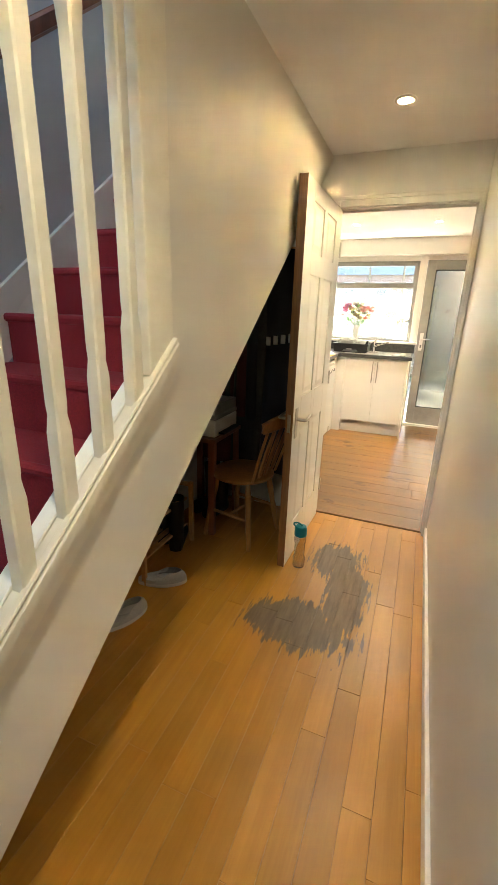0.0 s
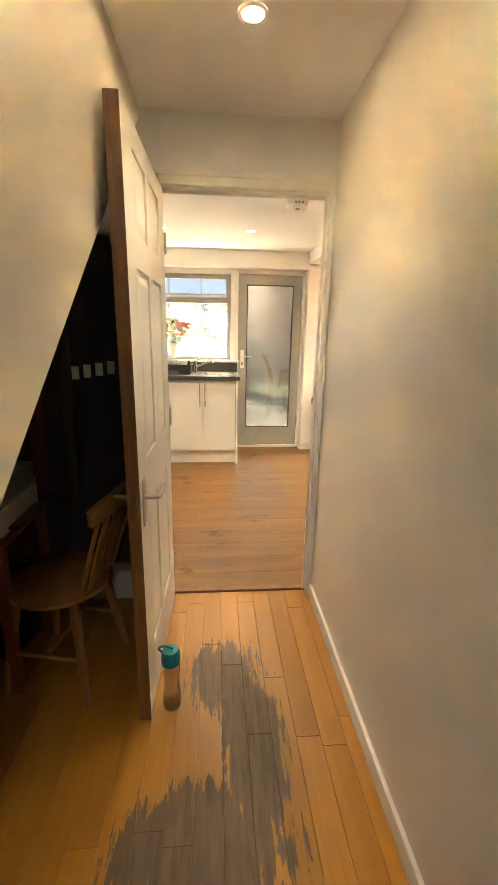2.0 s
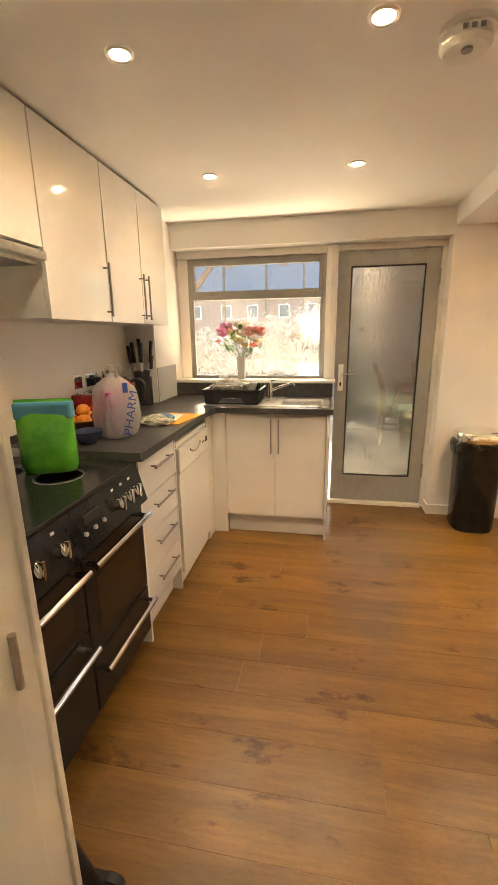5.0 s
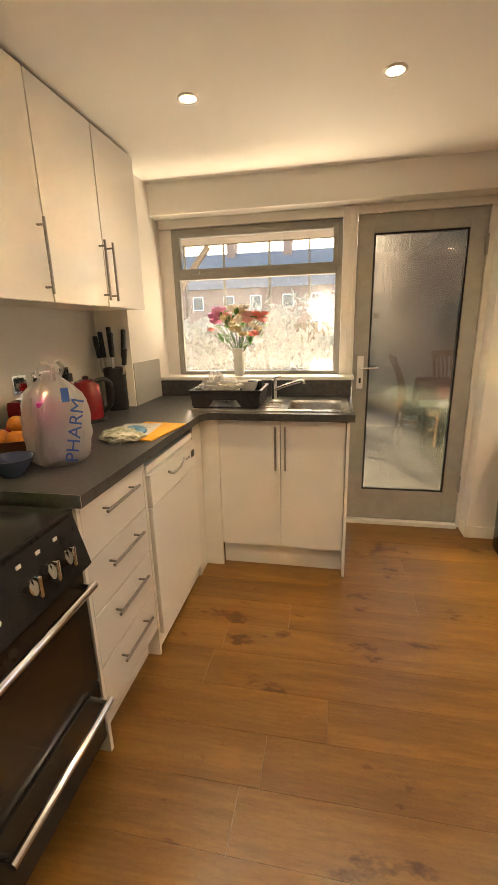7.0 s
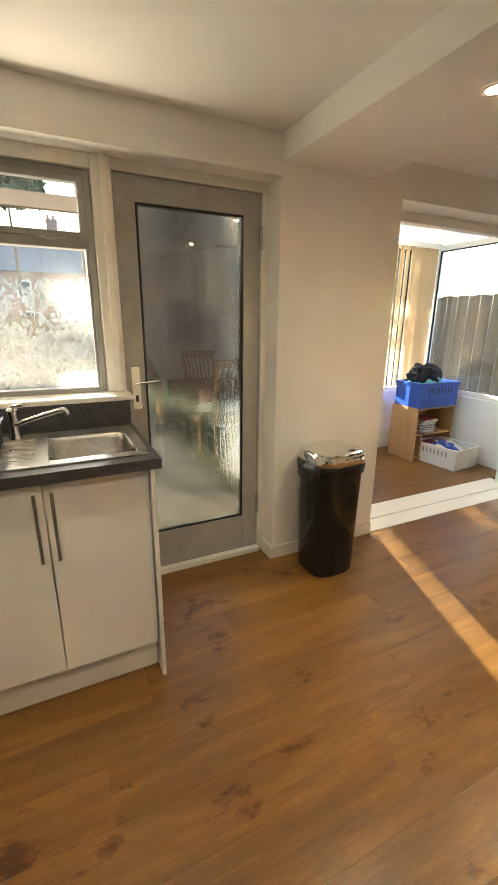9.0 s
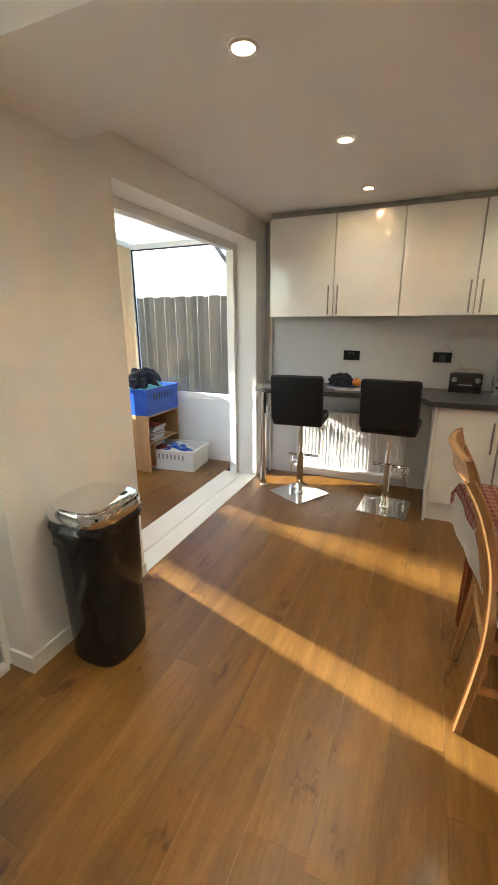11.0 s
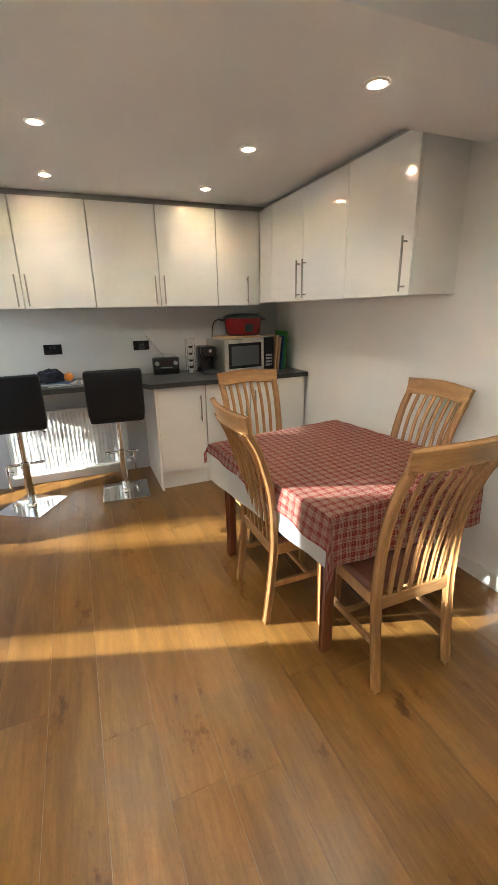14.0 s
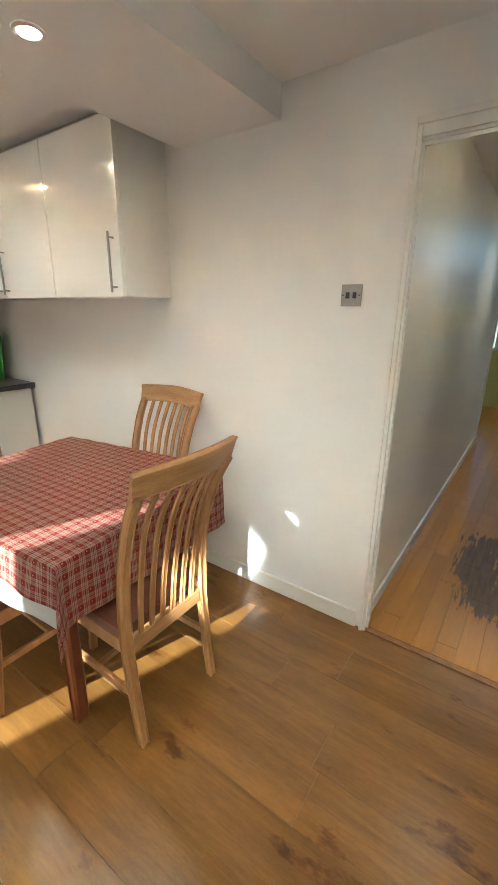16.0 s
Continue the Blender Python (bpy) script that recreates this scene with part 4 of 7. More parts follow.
def base_units_east():
    f = 3.09
    for a, b, hy in ((3.95, 4.365, 3.995), (3.53, 3.945, 3.575), (2.965, 3.525, 3.485)):
        u = thing("base_cabinet", (0, 0, 0), "white base cabinet under the slate worktop", "cabinet", "white base cabinets")
        part("carcass", B(f + 0.021, a, 0.15, XR - 0.002, b, WE - 0.04), M_UNITSIDE, u)
        part("plinth", B(f + 0.03, a, 0, f + 0.045, b, 0.149), M_UNITSIDE, u)
        d = part("door", B(f, a + 0.002, 0.155, f + 0.02, b - 0.002, WE - 0.046, bevel=0.002), M_UNIT, u)
        bar_handle(d, (f, hy, 0.62), (f, hy, 0.80), (-0.032, 0, 0))
    u = thing("end_panel", (0, 0, 0), "white full-height end panel of the base cabinets", "panel")
    part("board", B(f - 0.02, 4.367, 0, XR - 0.002, 4.387, WE - 0.04, bevel=0.001), M_UNITSIDE, u)
    w = thing("breakfast_worktop", (0, 0, 0), "dark slate-effect worktop with a clipped corner on a steel leg", "worktop")
    bm = bmesh.new()
    prism(bm, [(3.06, YN + 0.004), (XR - 0.002, YN + 0.004), (XR - 0.002, 5.93), (3.42, 5.93), (3.28, 5.89), (3.21, 5.76), (3.24, 4.50), (3.06, 4.42)], 2, WE - 0.04, WE)
    part("top", bm, M_WORKTOP, w)
    bm = bmesh.new()
    rod(bm, (3.28, 5.81, 0.02), (3.28, 5.81, WE - 0.04), 0.03, seg=20)
    lathe(bm, [(0.042, 0.0), (0.042, 0.015), (0.034, 0.025), (0.03, 0.03)], (3.28, 5.81, 0), 20)
    part("leg", bm, M_CHROME, w, "polished steel leg", smooth=True)


base_units_east()


def radiator(name, x, y0, y1, z0, z1, face):
    r = thing(name, (x, y0, 0), "white ribbed panel radiator on the wall", "radiator")
    L = y1 - y0
    bm = bmesh.new()
    n = max(4, int(L / 0.035))
    pts = []
    for i in range(n):
        a = L * i / n
        s = L / n
        pts += [(0.0, a), (0.0, a + s * 0.45), (face * 0.010, a + s * 0.58), (face * 0.010, a + s * 0.87)]
    pts.append((0.0, L))
    pts += [(-face * 0.05, L), (-face * 0.05, 0.0)]
    prism(bm, pts, 2, z0 + 0.02, z1 - 0.02)
    part("panel", bm, M_WHITEPLASTIC, r)
    for za, zb in ((z1 - 0.018, z1), (z0, z0 + 0.018)):
        part("grille", B(-0.05, 0, za, 0.012, L, zb, bevel=0.003), M_WHITEPLASTIC, r)
    for y in (-0.04, L + 0.04):
        bm = bmesh.new()
        rod(bm, (-0.02, y, 0.02), (-0.02, y, z0 + 0.06), 0.0075)
        rod(bm, (-0.02, y, z0 + 0.05), (-0.02, y + (0.05 if y < 0 else -0.05), z0 + 0.05), 0.01)
        rod(bm, (-0.02, y, z0 + 0.04), (-0.02, y, z0 + 0.11), 0.016)
        part("valve", bm, M_CHROME, r, "chrome radiator valve")


radiator("radiator", 3.66, 4.58, 5.60, 0.12, 0.70, -1)


# table and chairs
def dining_table():
    t = thing("dining_table", (1.487, 3.69, 0), "square dining table with dark red-brown tapered legs", "table", rz=8)
    part("tabletop", B(-0.55, -0.50, 0.715, 0.55, 0.50, 0.742, bevel=0.006), M_REDWOOD, t)
    part("apron", boxes((-0.46, -0.43, 0.63, 0.46, -0.41, 0.714), (-0.46, 0.41, 0.63, 0.46, 0.43, 0.714), (-0.475, -0.41, 0.63, -0.455, 0.41, 0.714), (0.455, -0.41, 0.63, 0.475, 0.41, 0.714)), M_REDWOOD, t)
    for x in (-0.458, 0.458):
        for y in (-0.421, 0.421):
            bm = bmesh.new()
            sweep(bm, [(x, y, 0), (x, y, 0.35), (x, y, 0.714)], lambda u: 0.042 + 0.022 * u, 0.055)
            part("leg", bm, M_REDWOOD, t)


dining_table()


def plaid():
    m = mat("red_plaid_cloth", (0.5, 0.06, 0.05), 0.85)
    t, n, l, b = nodes_of(m)
    uv = n.new("ShaderNodeUVMap")
    sep = n.new("ShaderNodeSeparateXYZ")
    l.new(uv.outputs[0], sep.inputs[0])

    def band(sock, period, stops):
        k = n.new("ShaderNodeMath")
        k.operation = "DIVIDE"
        k.inputs[1].default_value = period
        l.new(sock, k.inputs[0])
        f = n.new("ShaderNodeMath")
        f.operation = "FRACT"
        l.new(k.outputs[0], f.inputs[0])
        r = ramp_node(t, f.outputs[0], stops)
        r.color_ramp.interpolation = "CONSTANT"
        return r.outputs[0]
    W, P, R, D = (0.58, 0.44, 0.33), (0.40, 0.10, 0.075), (0.29, 0.026, 0.020), (0.19, 0.015, 0.012)
    stops = [(0.0, R), (0.36, W), (0.43, P), (0.50, W), (0.57, D), (0.66, W), (0.73, P), (0.80, W), (0.88, R)]
    a, c = band(sep.outputs[0], 0.046, stops), band(sep.outputs[1], 0.046, stops)
    mx = n.new("ShaderNodeMix")
    mx.data_type = "RGBA"
    mx.inputs["Factor"].default_value = 0.5
    l.new(a, mx.inputs["A"])
    l.new(c, mx.inputs["B"])
    # a woven red square with a pale centre where two broad bands cross
    for lo, hi, col in ((0.06, 0.30, D), (0.13, 0.23, W)):
        st = [(0.0, (0, 0, 0)), (lo, (1, 1, 1)), (hi, (0, 0, 0))]
        both = n.new("ShaderNodeMath")
        both.operation = "MULTIPLY"
        l.new(band(sep.outputs[0], 0.046, st), both.inputs[0])
        l.new(band(sep.outputs[1], 0.046, st), both.inputs[1])
        dot = n.new("ShaderNodeMix")
        dot.data_type = "RGBA"
        l.new(both.outputs[0], dot.inputs["Factor"])
        l.new(mx.outputs["Result"], dot.inputs["A"])
        dot.inputs["B"].default_value = (*col, 1)
        mx = dot
    l.new(mx.outputs["Result"], b.inputs["Base Color"])
    w = noise_node(t, 900, 2)
    bump(t, w.outputs[0], 0.3, 0.0006)
    return m


M_PLAID = plaid()


def tablecloth():
    """A cloth over the tabletop: hanging edges fold into corner points; white lining shows below."""
    tc = thing("tablecloth", (1.487, 3.69, 0.743), "red and white checked tablecloth with draped corners", "tablecloth", rz=8)

    def sheet(hw, hd, z, drop, nx, ny, m, name, label, seed, skew=0.0, off=0.0, offv=0.0):
        bm = bmesh.new()
        uvl = bm.loops.layers.uv.new("uv")
        a, b = 0.555, 0.505
        grid = {}
        flat = {}
        for i in range(nx + 1):
            for j in range(ny + 1):
                u, v = -hw + 2 * hw * i / nx - off, -hd + 2 * hd * j / ny + off * 0.8 + offv
                u0, v0 = u + skew * v, v - skew * u
                ox, oy = max(abs(u0) - a, 0), max(abs(v0) - b, 0)
                sx, sy = math.copysign(1, u0), math.copysign(1, v0)
                over = math.hypot(ox, oy)
                k = 0.03 if name == "lining" else 0.11 + 0.04 * noise.noise((u * 5 + seed, v * 5, 0))
                x = sx * (min(abs(u0), a) + k * ox + (0.55 * min(ox, oy) if ox * oy else 0) * 0.75)
                y = sy * (min(abs(v0), b) + k * oy + (0.55 * min(ox, oy) if ox * oy else 0) * 0.75)
                zz = z - drop * over * (0.985 if ox * oy else 1.0)
                if over > 0:
                    w = math.sin((u if oy > ox else v) * 26 + seed) * (0.003 if name == "lining" else 0.006) * min(over / 0.12, 1)
                    x += sx * w * (ox > oy)
                    y += sy * w * (oy >= ox)
                else:
                    zz += 0.0016 * noise.noise((u * 6, v * 6, seed)) + 0.0016
                grid[i, j] = bm.verts.new((x, y, zz))
                flat[i, j] = (u, v)
        for i in range(nx):
            for j in range(ny):
                ks = ((i, j), (i + 1, j), (i + 1, j + 1), (i, j + 1))
                f = bm.faces.new([grid[q] for q in ks])
                for lp, q in zip(f.loops, ks):
                    lp[uvl].uv = flat[q]
        bmesh.ops.solidify(bm, geom=list(bm.faces), thickness=0.0015)
        return part(name, bm, m, tc, label, smooth=True)
    sheet(0.56, 0.73, 0.002, 1.0, 66, 70, speckled("white_cloth", (0.74, 0.72, 0.68), (0.7, 0.68, 0.64), 50, 0.8), "lining", "white under-cloth", 3.0, 0.0, -0.02, 0.016)
    sheet(0.72, 0.575, 0.006, 0.98, 96, 84, M_PLAID, "plaid_cloth", "red checked cotton cloth", 1.0, 0.09, 0.09, -0.042)


tablecloth()


def dining_chair(at, rz, label):
    c = thing("dining_chair", at, label, "chair", "chairs round the dining table", rz)
    w = 0.19
    for s in (-1, 1):
        bm = bmesh.new()
        sweep(bm, [(s * w, -0.235, 0), (s * w, -0.205, 0.25), (s * w, -0.19, 0.46), (s * w, -0.205, 0.7), (s * (w + 0.006), -0.26, 0.90), (s * (w + 0.012), -0.32, 1.02)], lambda u: 0.042 - 0.010 * abs(u - 0.45), 0.034)
        part("back_leg", bm, M_OAK, c)
        bm = bmesh.new()
        sweep(bm, [(s * (w + 0.005), 0.185, 0), (s * (w + 0.005), 0.19, 0.2), (s * (w + 0.005), 0.19, 0.435)], lambda u: 0.030 + 0.012 * u, 0.036)
        part("front_leg", bm, M_OAK, c)
        part("side_rail", B(s * w - 0.011, -0.175, 0.385, s * w + 0.011, 0.172, 0.44, bevel=0.003), M_OAK, c)
        part("side_stretcher", B(s * w - 0.009, -0.195, 0.20, s * w + 0.009, 0.175, 0.228, bevel=0.003), M_OAK, c)
    part("front_rail", B(-w + 0.018, 0.18, 0.385, w - 0.018, 0.20, 0.44, bevel=0.003), M_OAKX, c)
    part("rear_rail", B(-w + 0.018, -0.20, 0.375, w - 0.018, -0.178, 0.43, bevel=0.003), M_OAKX, c)
    part("back_stretcher", B(-w + 0.01, 0.0, 0.204, w - 0.01, 0.02, 0.224, bevel=0.003), M_OAKX, c)
    bm = bmesh.new()
    sweep(bm, [(-w - 0.036, -0.322, 1.048), (-w * 0.5, -0.352, 1.055), (0, -0.362, 1.058), (w * 0.5, -0.352, 1.055), (w + 0.036, -0.322, 1.048)], 0.095, 0.026, side=(0, -0.3, 1))
    part("crest_rail", bm, M_OAKX, c)
    for i in range(6):
        x = -0.135 + 0.054 * i
        k = 0.03 * (1 - (x / 0.2) ** 2)
        bm = bmesh.new()
        sweep(bm, [(x * 0.94, -0.19, 0.42), (x * 0.96, -0.205 - k * 0.3, 0.62), (x, -0.245 - k * 0.7, 0.85), (x * 1.03, -0.318 - k, 1.02)], 0.021, 0.012)
        part("slat", bm, M_OAK, c)
    bm = B(-0.205, -0.185, 0.44, 0.205, 0.205, 0.487, bevel=0.018)
    part("seat_pad", bm, M_BROWNLEATHER, c, "brown leather seat pad", smooth=True)
    return c


dining_chair((1.43, 3.99, 0), 180, "oak slat-back dining chair pulled up to the long table side")
dining_chair((0.93, 3.785, 0), -90, "oak slat-back dining chair standing at the table end")
dining_chair((1.435, 3.37, 0), 0, "oak slat-back dining chair between table and wall")
dining_chair((2.10, 3.815, 0), 90, "oak slat-back dining chair at the far table end")


def bar_stool(x, y, rz, turn, label):
    s = thing("bar_stool", (x, y, 0), label, "bar stool", "bar stools at the worktop", rz)
    bm = B(-0.195, -0.195, 0, 0.195, 0.195, 0.012, bevel=0.004)
    bmesh.ops.rotate(bm, cent=(0, 0, 0), matrix=Matrix.Rotation(radians(turn), 3, "Z"), verts=bm.verts)
    part("base_plate", bm, M_CHROME, s, "polished square chrome base")
    bm = bmesh.new()
    lathe(bm, [(0.045, 0.012), (0.04, 0.022), (0.029, 0.03), (0.029, 0.36), (0.033, 0.37), (0.033, 0.39), (0.021, 0.395), (0.021, 0.66)], seg=22)
    part("post", bm, M_CHROME, s, smooth=True)
    bm = bmesh.new()
    rod(bm, (0.02, 0, 0.33), (0.13, 0, 0.33), 0.010)
    rod(bm, (0.13, -0.14, 0.33), (0.13, 0.14, 0.33), 0.011)
    rod(bm, (0.02, -0.035, 0.345), (0.02, 0.035, 0.345), 0.018)
    part("footrest", bm, M_CHROME, s, smooth=True)
    bm = bmesh.new()
    tube(bm, [(0.0, -0.02, 0.655), (0.02, -0.12, 0.64), (0.04, -0.19, 0.60)], 0.005)
    part("lever", bm, M_CHROME, s)
    part("mount", B(-0.09, -0.09, 0.655, 0.09, 0.09, 0.675, bevel=0.004), M_BLACK, s)
    part("seat", B(-0.20, -0.21, 0.675, 0.20, 0.21, 0.755, bevel=0.03), M_LEATHER, s, smooth=True)
    bm = B(-0.045, -0.215, -0.19, 0.03, 0.215, 0.19, bevel=0.028)
    bmesh.ops.rotate(bm, cent=(0, 0, 0), matrix=Matrix.Rotation(radians(-7), 3, "Y"), verts=bm.verts)
    bmesh.ops.translate(bm, vec=(-0.205, 0, 0.915), verts=bm.verts)
    part("backrest", bm, M_LEATHER, s, smooth=True)


bar_stool(3.23, 5.435, 4, -35, "black leatherette bar stool on a chrome post, base turned")
bar_stool(3.21, 4.685, -4, 0, "black leatherette bar stool on a chrome pedestal")


def pedal_bin():
    b = thing("bin", (1.088, 5.765, 0), "tall black bin with a chrome lid and liner showing", "bin", rz=0)
    b.scale = (0.95, 1.16, 0.985)
    n = 40

    def oval(bm, rows):
        rings = []
        for hx, hy, z in rows:
            ring = []
            for i in range(n):
                a = 2 * math.pi * i / n
                c, s = math.cos(a), math.sin(a)
                ring.append(bm.verts.new((hx * math.copysign(abs(c) ** 0.62, c), hy * math.copysign(abs(s) ** 0.62, s), z)))
            rings.append(ring)
        for p, q in zip(rings, rings[1:]):
            for i in range(n):
                j = (i + 1) % n
                bm.faces.new((p[i], p[j], q[j], q[i]))
        bm.faces.new(rings[0][::-1])
        bm.faces.new(rings[-1])
        return bm
    part("body", oval(bmesh.new(), [(0.150, 0.115, 0), (0.158, 0.122, 0.02), (0.172, 0.135, 0.70), (0.172, 0.135, 0.725)]), M_BLACKGLOSS, b, smooth=True)
    part("lid_ring", oval(bmesh.new(), [(0.178, 0.14, 0.724), (0.182, 0.144, 0.735), (0.182, 0.144, 0.772), (0.176, 0.138, 0.785)]), M_CHROME, b, "chrome lid ring", smooth=True)
    part("lid", oval(bmesh.new(), [(0.168, 0.130, 0.785), (0.166, 0.128, 0.793), (0.150, 0.112, 0.801), (0.10, 0.07, 0.806)]), M_CHROME, b, "polished chrome lid", smooth=True)
    part("sensor_window", oval(bmesh.new(), [(0.026, 0.013, 0.800), (0.024, 0.011, 0.8035)]), M_BLACK, b).location = (0.06, -0.095, 0.0)
    bm = bmesh.new()
    rnd = random.Random(5)
    rings = []
    for lvl in range(5):
        ring = []
        for i in range(n):
            a = 2 * math.pi * i / n
            c, s = math.cos(a), math.sin(a)
            k = 1.0 + (0.05 if lvl in (1, 2) else 0.02) + 0.025 * math.sin(i * 2.3 + lvl) * (lvl > 0)
            side = abs(c) ** 6
            z = 0.728 - lvl * (0.012 + 0.016 * side) - 0.004 * rnd.random()
            ring.append(bm.verts.new((0.174 * k * math.copysign(abs(c) ** 0.62, c) * (1 + 0.10 * side * (lvl > 0)), 0.137 * k * math.copysign(abs(s) ** 0.62, s), z)))
        rings.append(ring)
    for p, q in zip(rings, rings[1:]):
        for i in range(n):
            j = (i + 1) % n
            bm.faces.new((p[i], p[j], q[j], q[i]))
    part("bin_liner", bm, speckled("black_polythene", (0.01, 0.01, 0.012), (0.02, 0.02, 0.02), 30, 0.22, strength=0.5), b, "crumpled black liner edge", smooth=True)


pedal_bin()

# ---- conservatory ----
CX0, CX1, CY1, CZ = 1.30, 3.80, 7.60, 2.32
M_PEACH = plaster("peach_roof_lining", (0.74, 0.50, 0.28), 0.7)
pt, pnn, pl, pb = nodes_of(M_PEACH)
ptr = pnn.new("ShaderNodeBsdfTranslucent")
ptr.inputs[0].default_value = (0.90, 0.68, 0.44, 1)
pmx = pnn.new("ShaderNodeMixShader")
pmx.inputs[0].default_value = 0.85
pl.new(pb.outputs[0], pmx.inputs[1])
pl.new(ptr.outputs[0], pmx.inputs[2])
pl.new(pmx.outputs[0], pnn["Material Output"].inputs["Surface"])
M_UPVC = mat("white_pvc", (0.82, 0.82, 0.81), 0.3)
bm = bmesh.new()
bm.faces.new([bm.verts.new(p) for p in ((CX0 - 0.06, OUT + 0.001, CZ), (CX1 + 0.1, OUT + 0.001, CZ), (CX1 + 0.1, CY1 + 0.1, CZ), (CX0 - 0.06, CY1 + 0.1, CZ))])
structure("ceiling_conservatory", bm, M_PEACH, "peach lined conservatory ceiling")
structure("wall_dwarf_east", B(CX1, OUT + 0.001, 0, CX1 + 0.1, CY1 + 0.1, 0.70), M_UPVC, "white panelled low wall under the glazing")
structure("wall_dwarf_back", B(CX0 - 0.06, CY1, 0, CX1 - 0.001, CY1 + 0.1, 0.70), M_UPVC, "white panelled low back wall")
structure("wall_dwarf_west", B(CX0 - 0.1, OUT + 0.001, 0, CX0, CY1 + 0.1, 0.70), M_UPVC, "white panelled low side wall")


def conservatory_glazing():
    g = tagged(new("window_conservatory"), "white framed conservatory glazing above a low wall", "window", kind="structure")
    f = 0.05
    e = part("east_frame", boxes((CX1 + 0.01, OUT + 0.001, 0.70, CX1 + 0.07, CY1 + 0.06, 0.76), (CX1 + 0.01, OUT + 0.001, CZ - 0.05, CX1 + 0.07, CY1 + 0.06, CZ), (CX1 + 0.01, OUT + 0.001, 0.76, CX1 + 0.07, OUT + 0.06, CZ - 0.05), (CX1 + 0.01, CY1 - 0.02, 0.76, CX1 + 0.07, CY1 + 0.06, CZ - 0.05)), M_UPVC, g)
    p = part("pane", B(CX1 + 0.035, OUT + 0.06, 0.76, CX1 + 0.04, CY1 - 0.02, CZ - 0.05), M_GLASS, g)
    p.visible_shadow = False
    part("gasket", boxes((CX1 + 0.028, CY1 - 0.035, 0.76, CX1 + 0.036, CY1 - 0.02, CZ - 0.05), (CX1 + 0.028, OUT + 0.06, 0.76, CX1 + 0.036, CY1 - 0.035, 0.772), (CX1 + 0.028, OUT + 0.06, CZ - 0.062, CX1 + 0.036, CY1 - 0.035, CZ - 0.05)), M_BLACK, g, "dark glazing gasket")
    xs = [CX0, 2.12, 2.95, 3.73]
    rows = [(CX0, CY1 + 0.01, 0.70, CX1, CY1 + 0.07, 0.75), (CX0, CY1 + 0.01, CZ - 0.05, CX1, CY1 + 0.07, CZ)]
    for x in xs:
        rows.append((x - 0.025, CY1 + 0.01, 0.75, x + 0.025, CY1 + 0.07, CZ - 0.05))
    part("back_frame", boxes(*rows), M_UPVC, g)
    for a, b in zip(xs, xs[1:]):
        p = part("pane", B(a + 0.025, CY1 + 0.04, 0.75, b - 0.025, CY1 + 0.045, CZ - 0.05), M_GLASS, g)
        p.visible_shadow = False
    part("west_frame", boxes((CX0 - 0.07, OUT + 0.001, 0.70, CX0 - 0.01, CY1 + 0.06, 0.76), (CX0 - 0.07, OUT + 0.001, CZ - 0.05, CX0 - 0.01, CY1 + 0.06, CZ - 0.001), (CX0 - 0.07, CY1 - 0.02, 0.76, CX0 - 0.01, CY1 + 0.06, CZ - 0.05)), M_UPVC, g)
    p = part("pane", B(CX0 - 0.04, OUT + 0.01, 0.76, CX0 - 0.035, CY1 - 0.02, CZ - 0.05), M_GLASS, g)
    p.visible_shadow = False
    part("dwarf_panel_line", boxes((CX1 - 0.006, OUT + 0.01, 0.655, CX1 - 0.001, CY1 - 0.01, 0.70), (CX1 - 0.012, OUT + 0.01, 0.0, CX1 - 0.001, CY1 - 0.01, 0.09)), M_UPVC, g)
    s = part("sliding_frame", boxes((3.44, OUT - 0.05, 0.0, 3.498, OUT + 0.02, 2.17), (1.637, OUT - 0.05, 2.13, 3.44, OUT + 0.02, 2.188)), M_UPVC, g, "white frame in the wide opening")


conservatory_glazing()
structure("trim_opening_sill", boxes((1.637, YF - 0.0, -0.012, 3.499, 6.12, 0.004), (1.637, 6.14, -0.012, 3.499, 6.33, 0.006), (1.637, 6.12, -0.012, 3.499, 6.14, 0.014)), M_UPVC, "white sill across the wide opening", "trim")
structure("subfloor_conservatory", B(CX0 - 0.1, OUT + 0.001, -0.12, CX1 + 0.1, CY1 + 0.1, -0.013), M_GROUT, "dark subfloor of the conservatory", "floor")


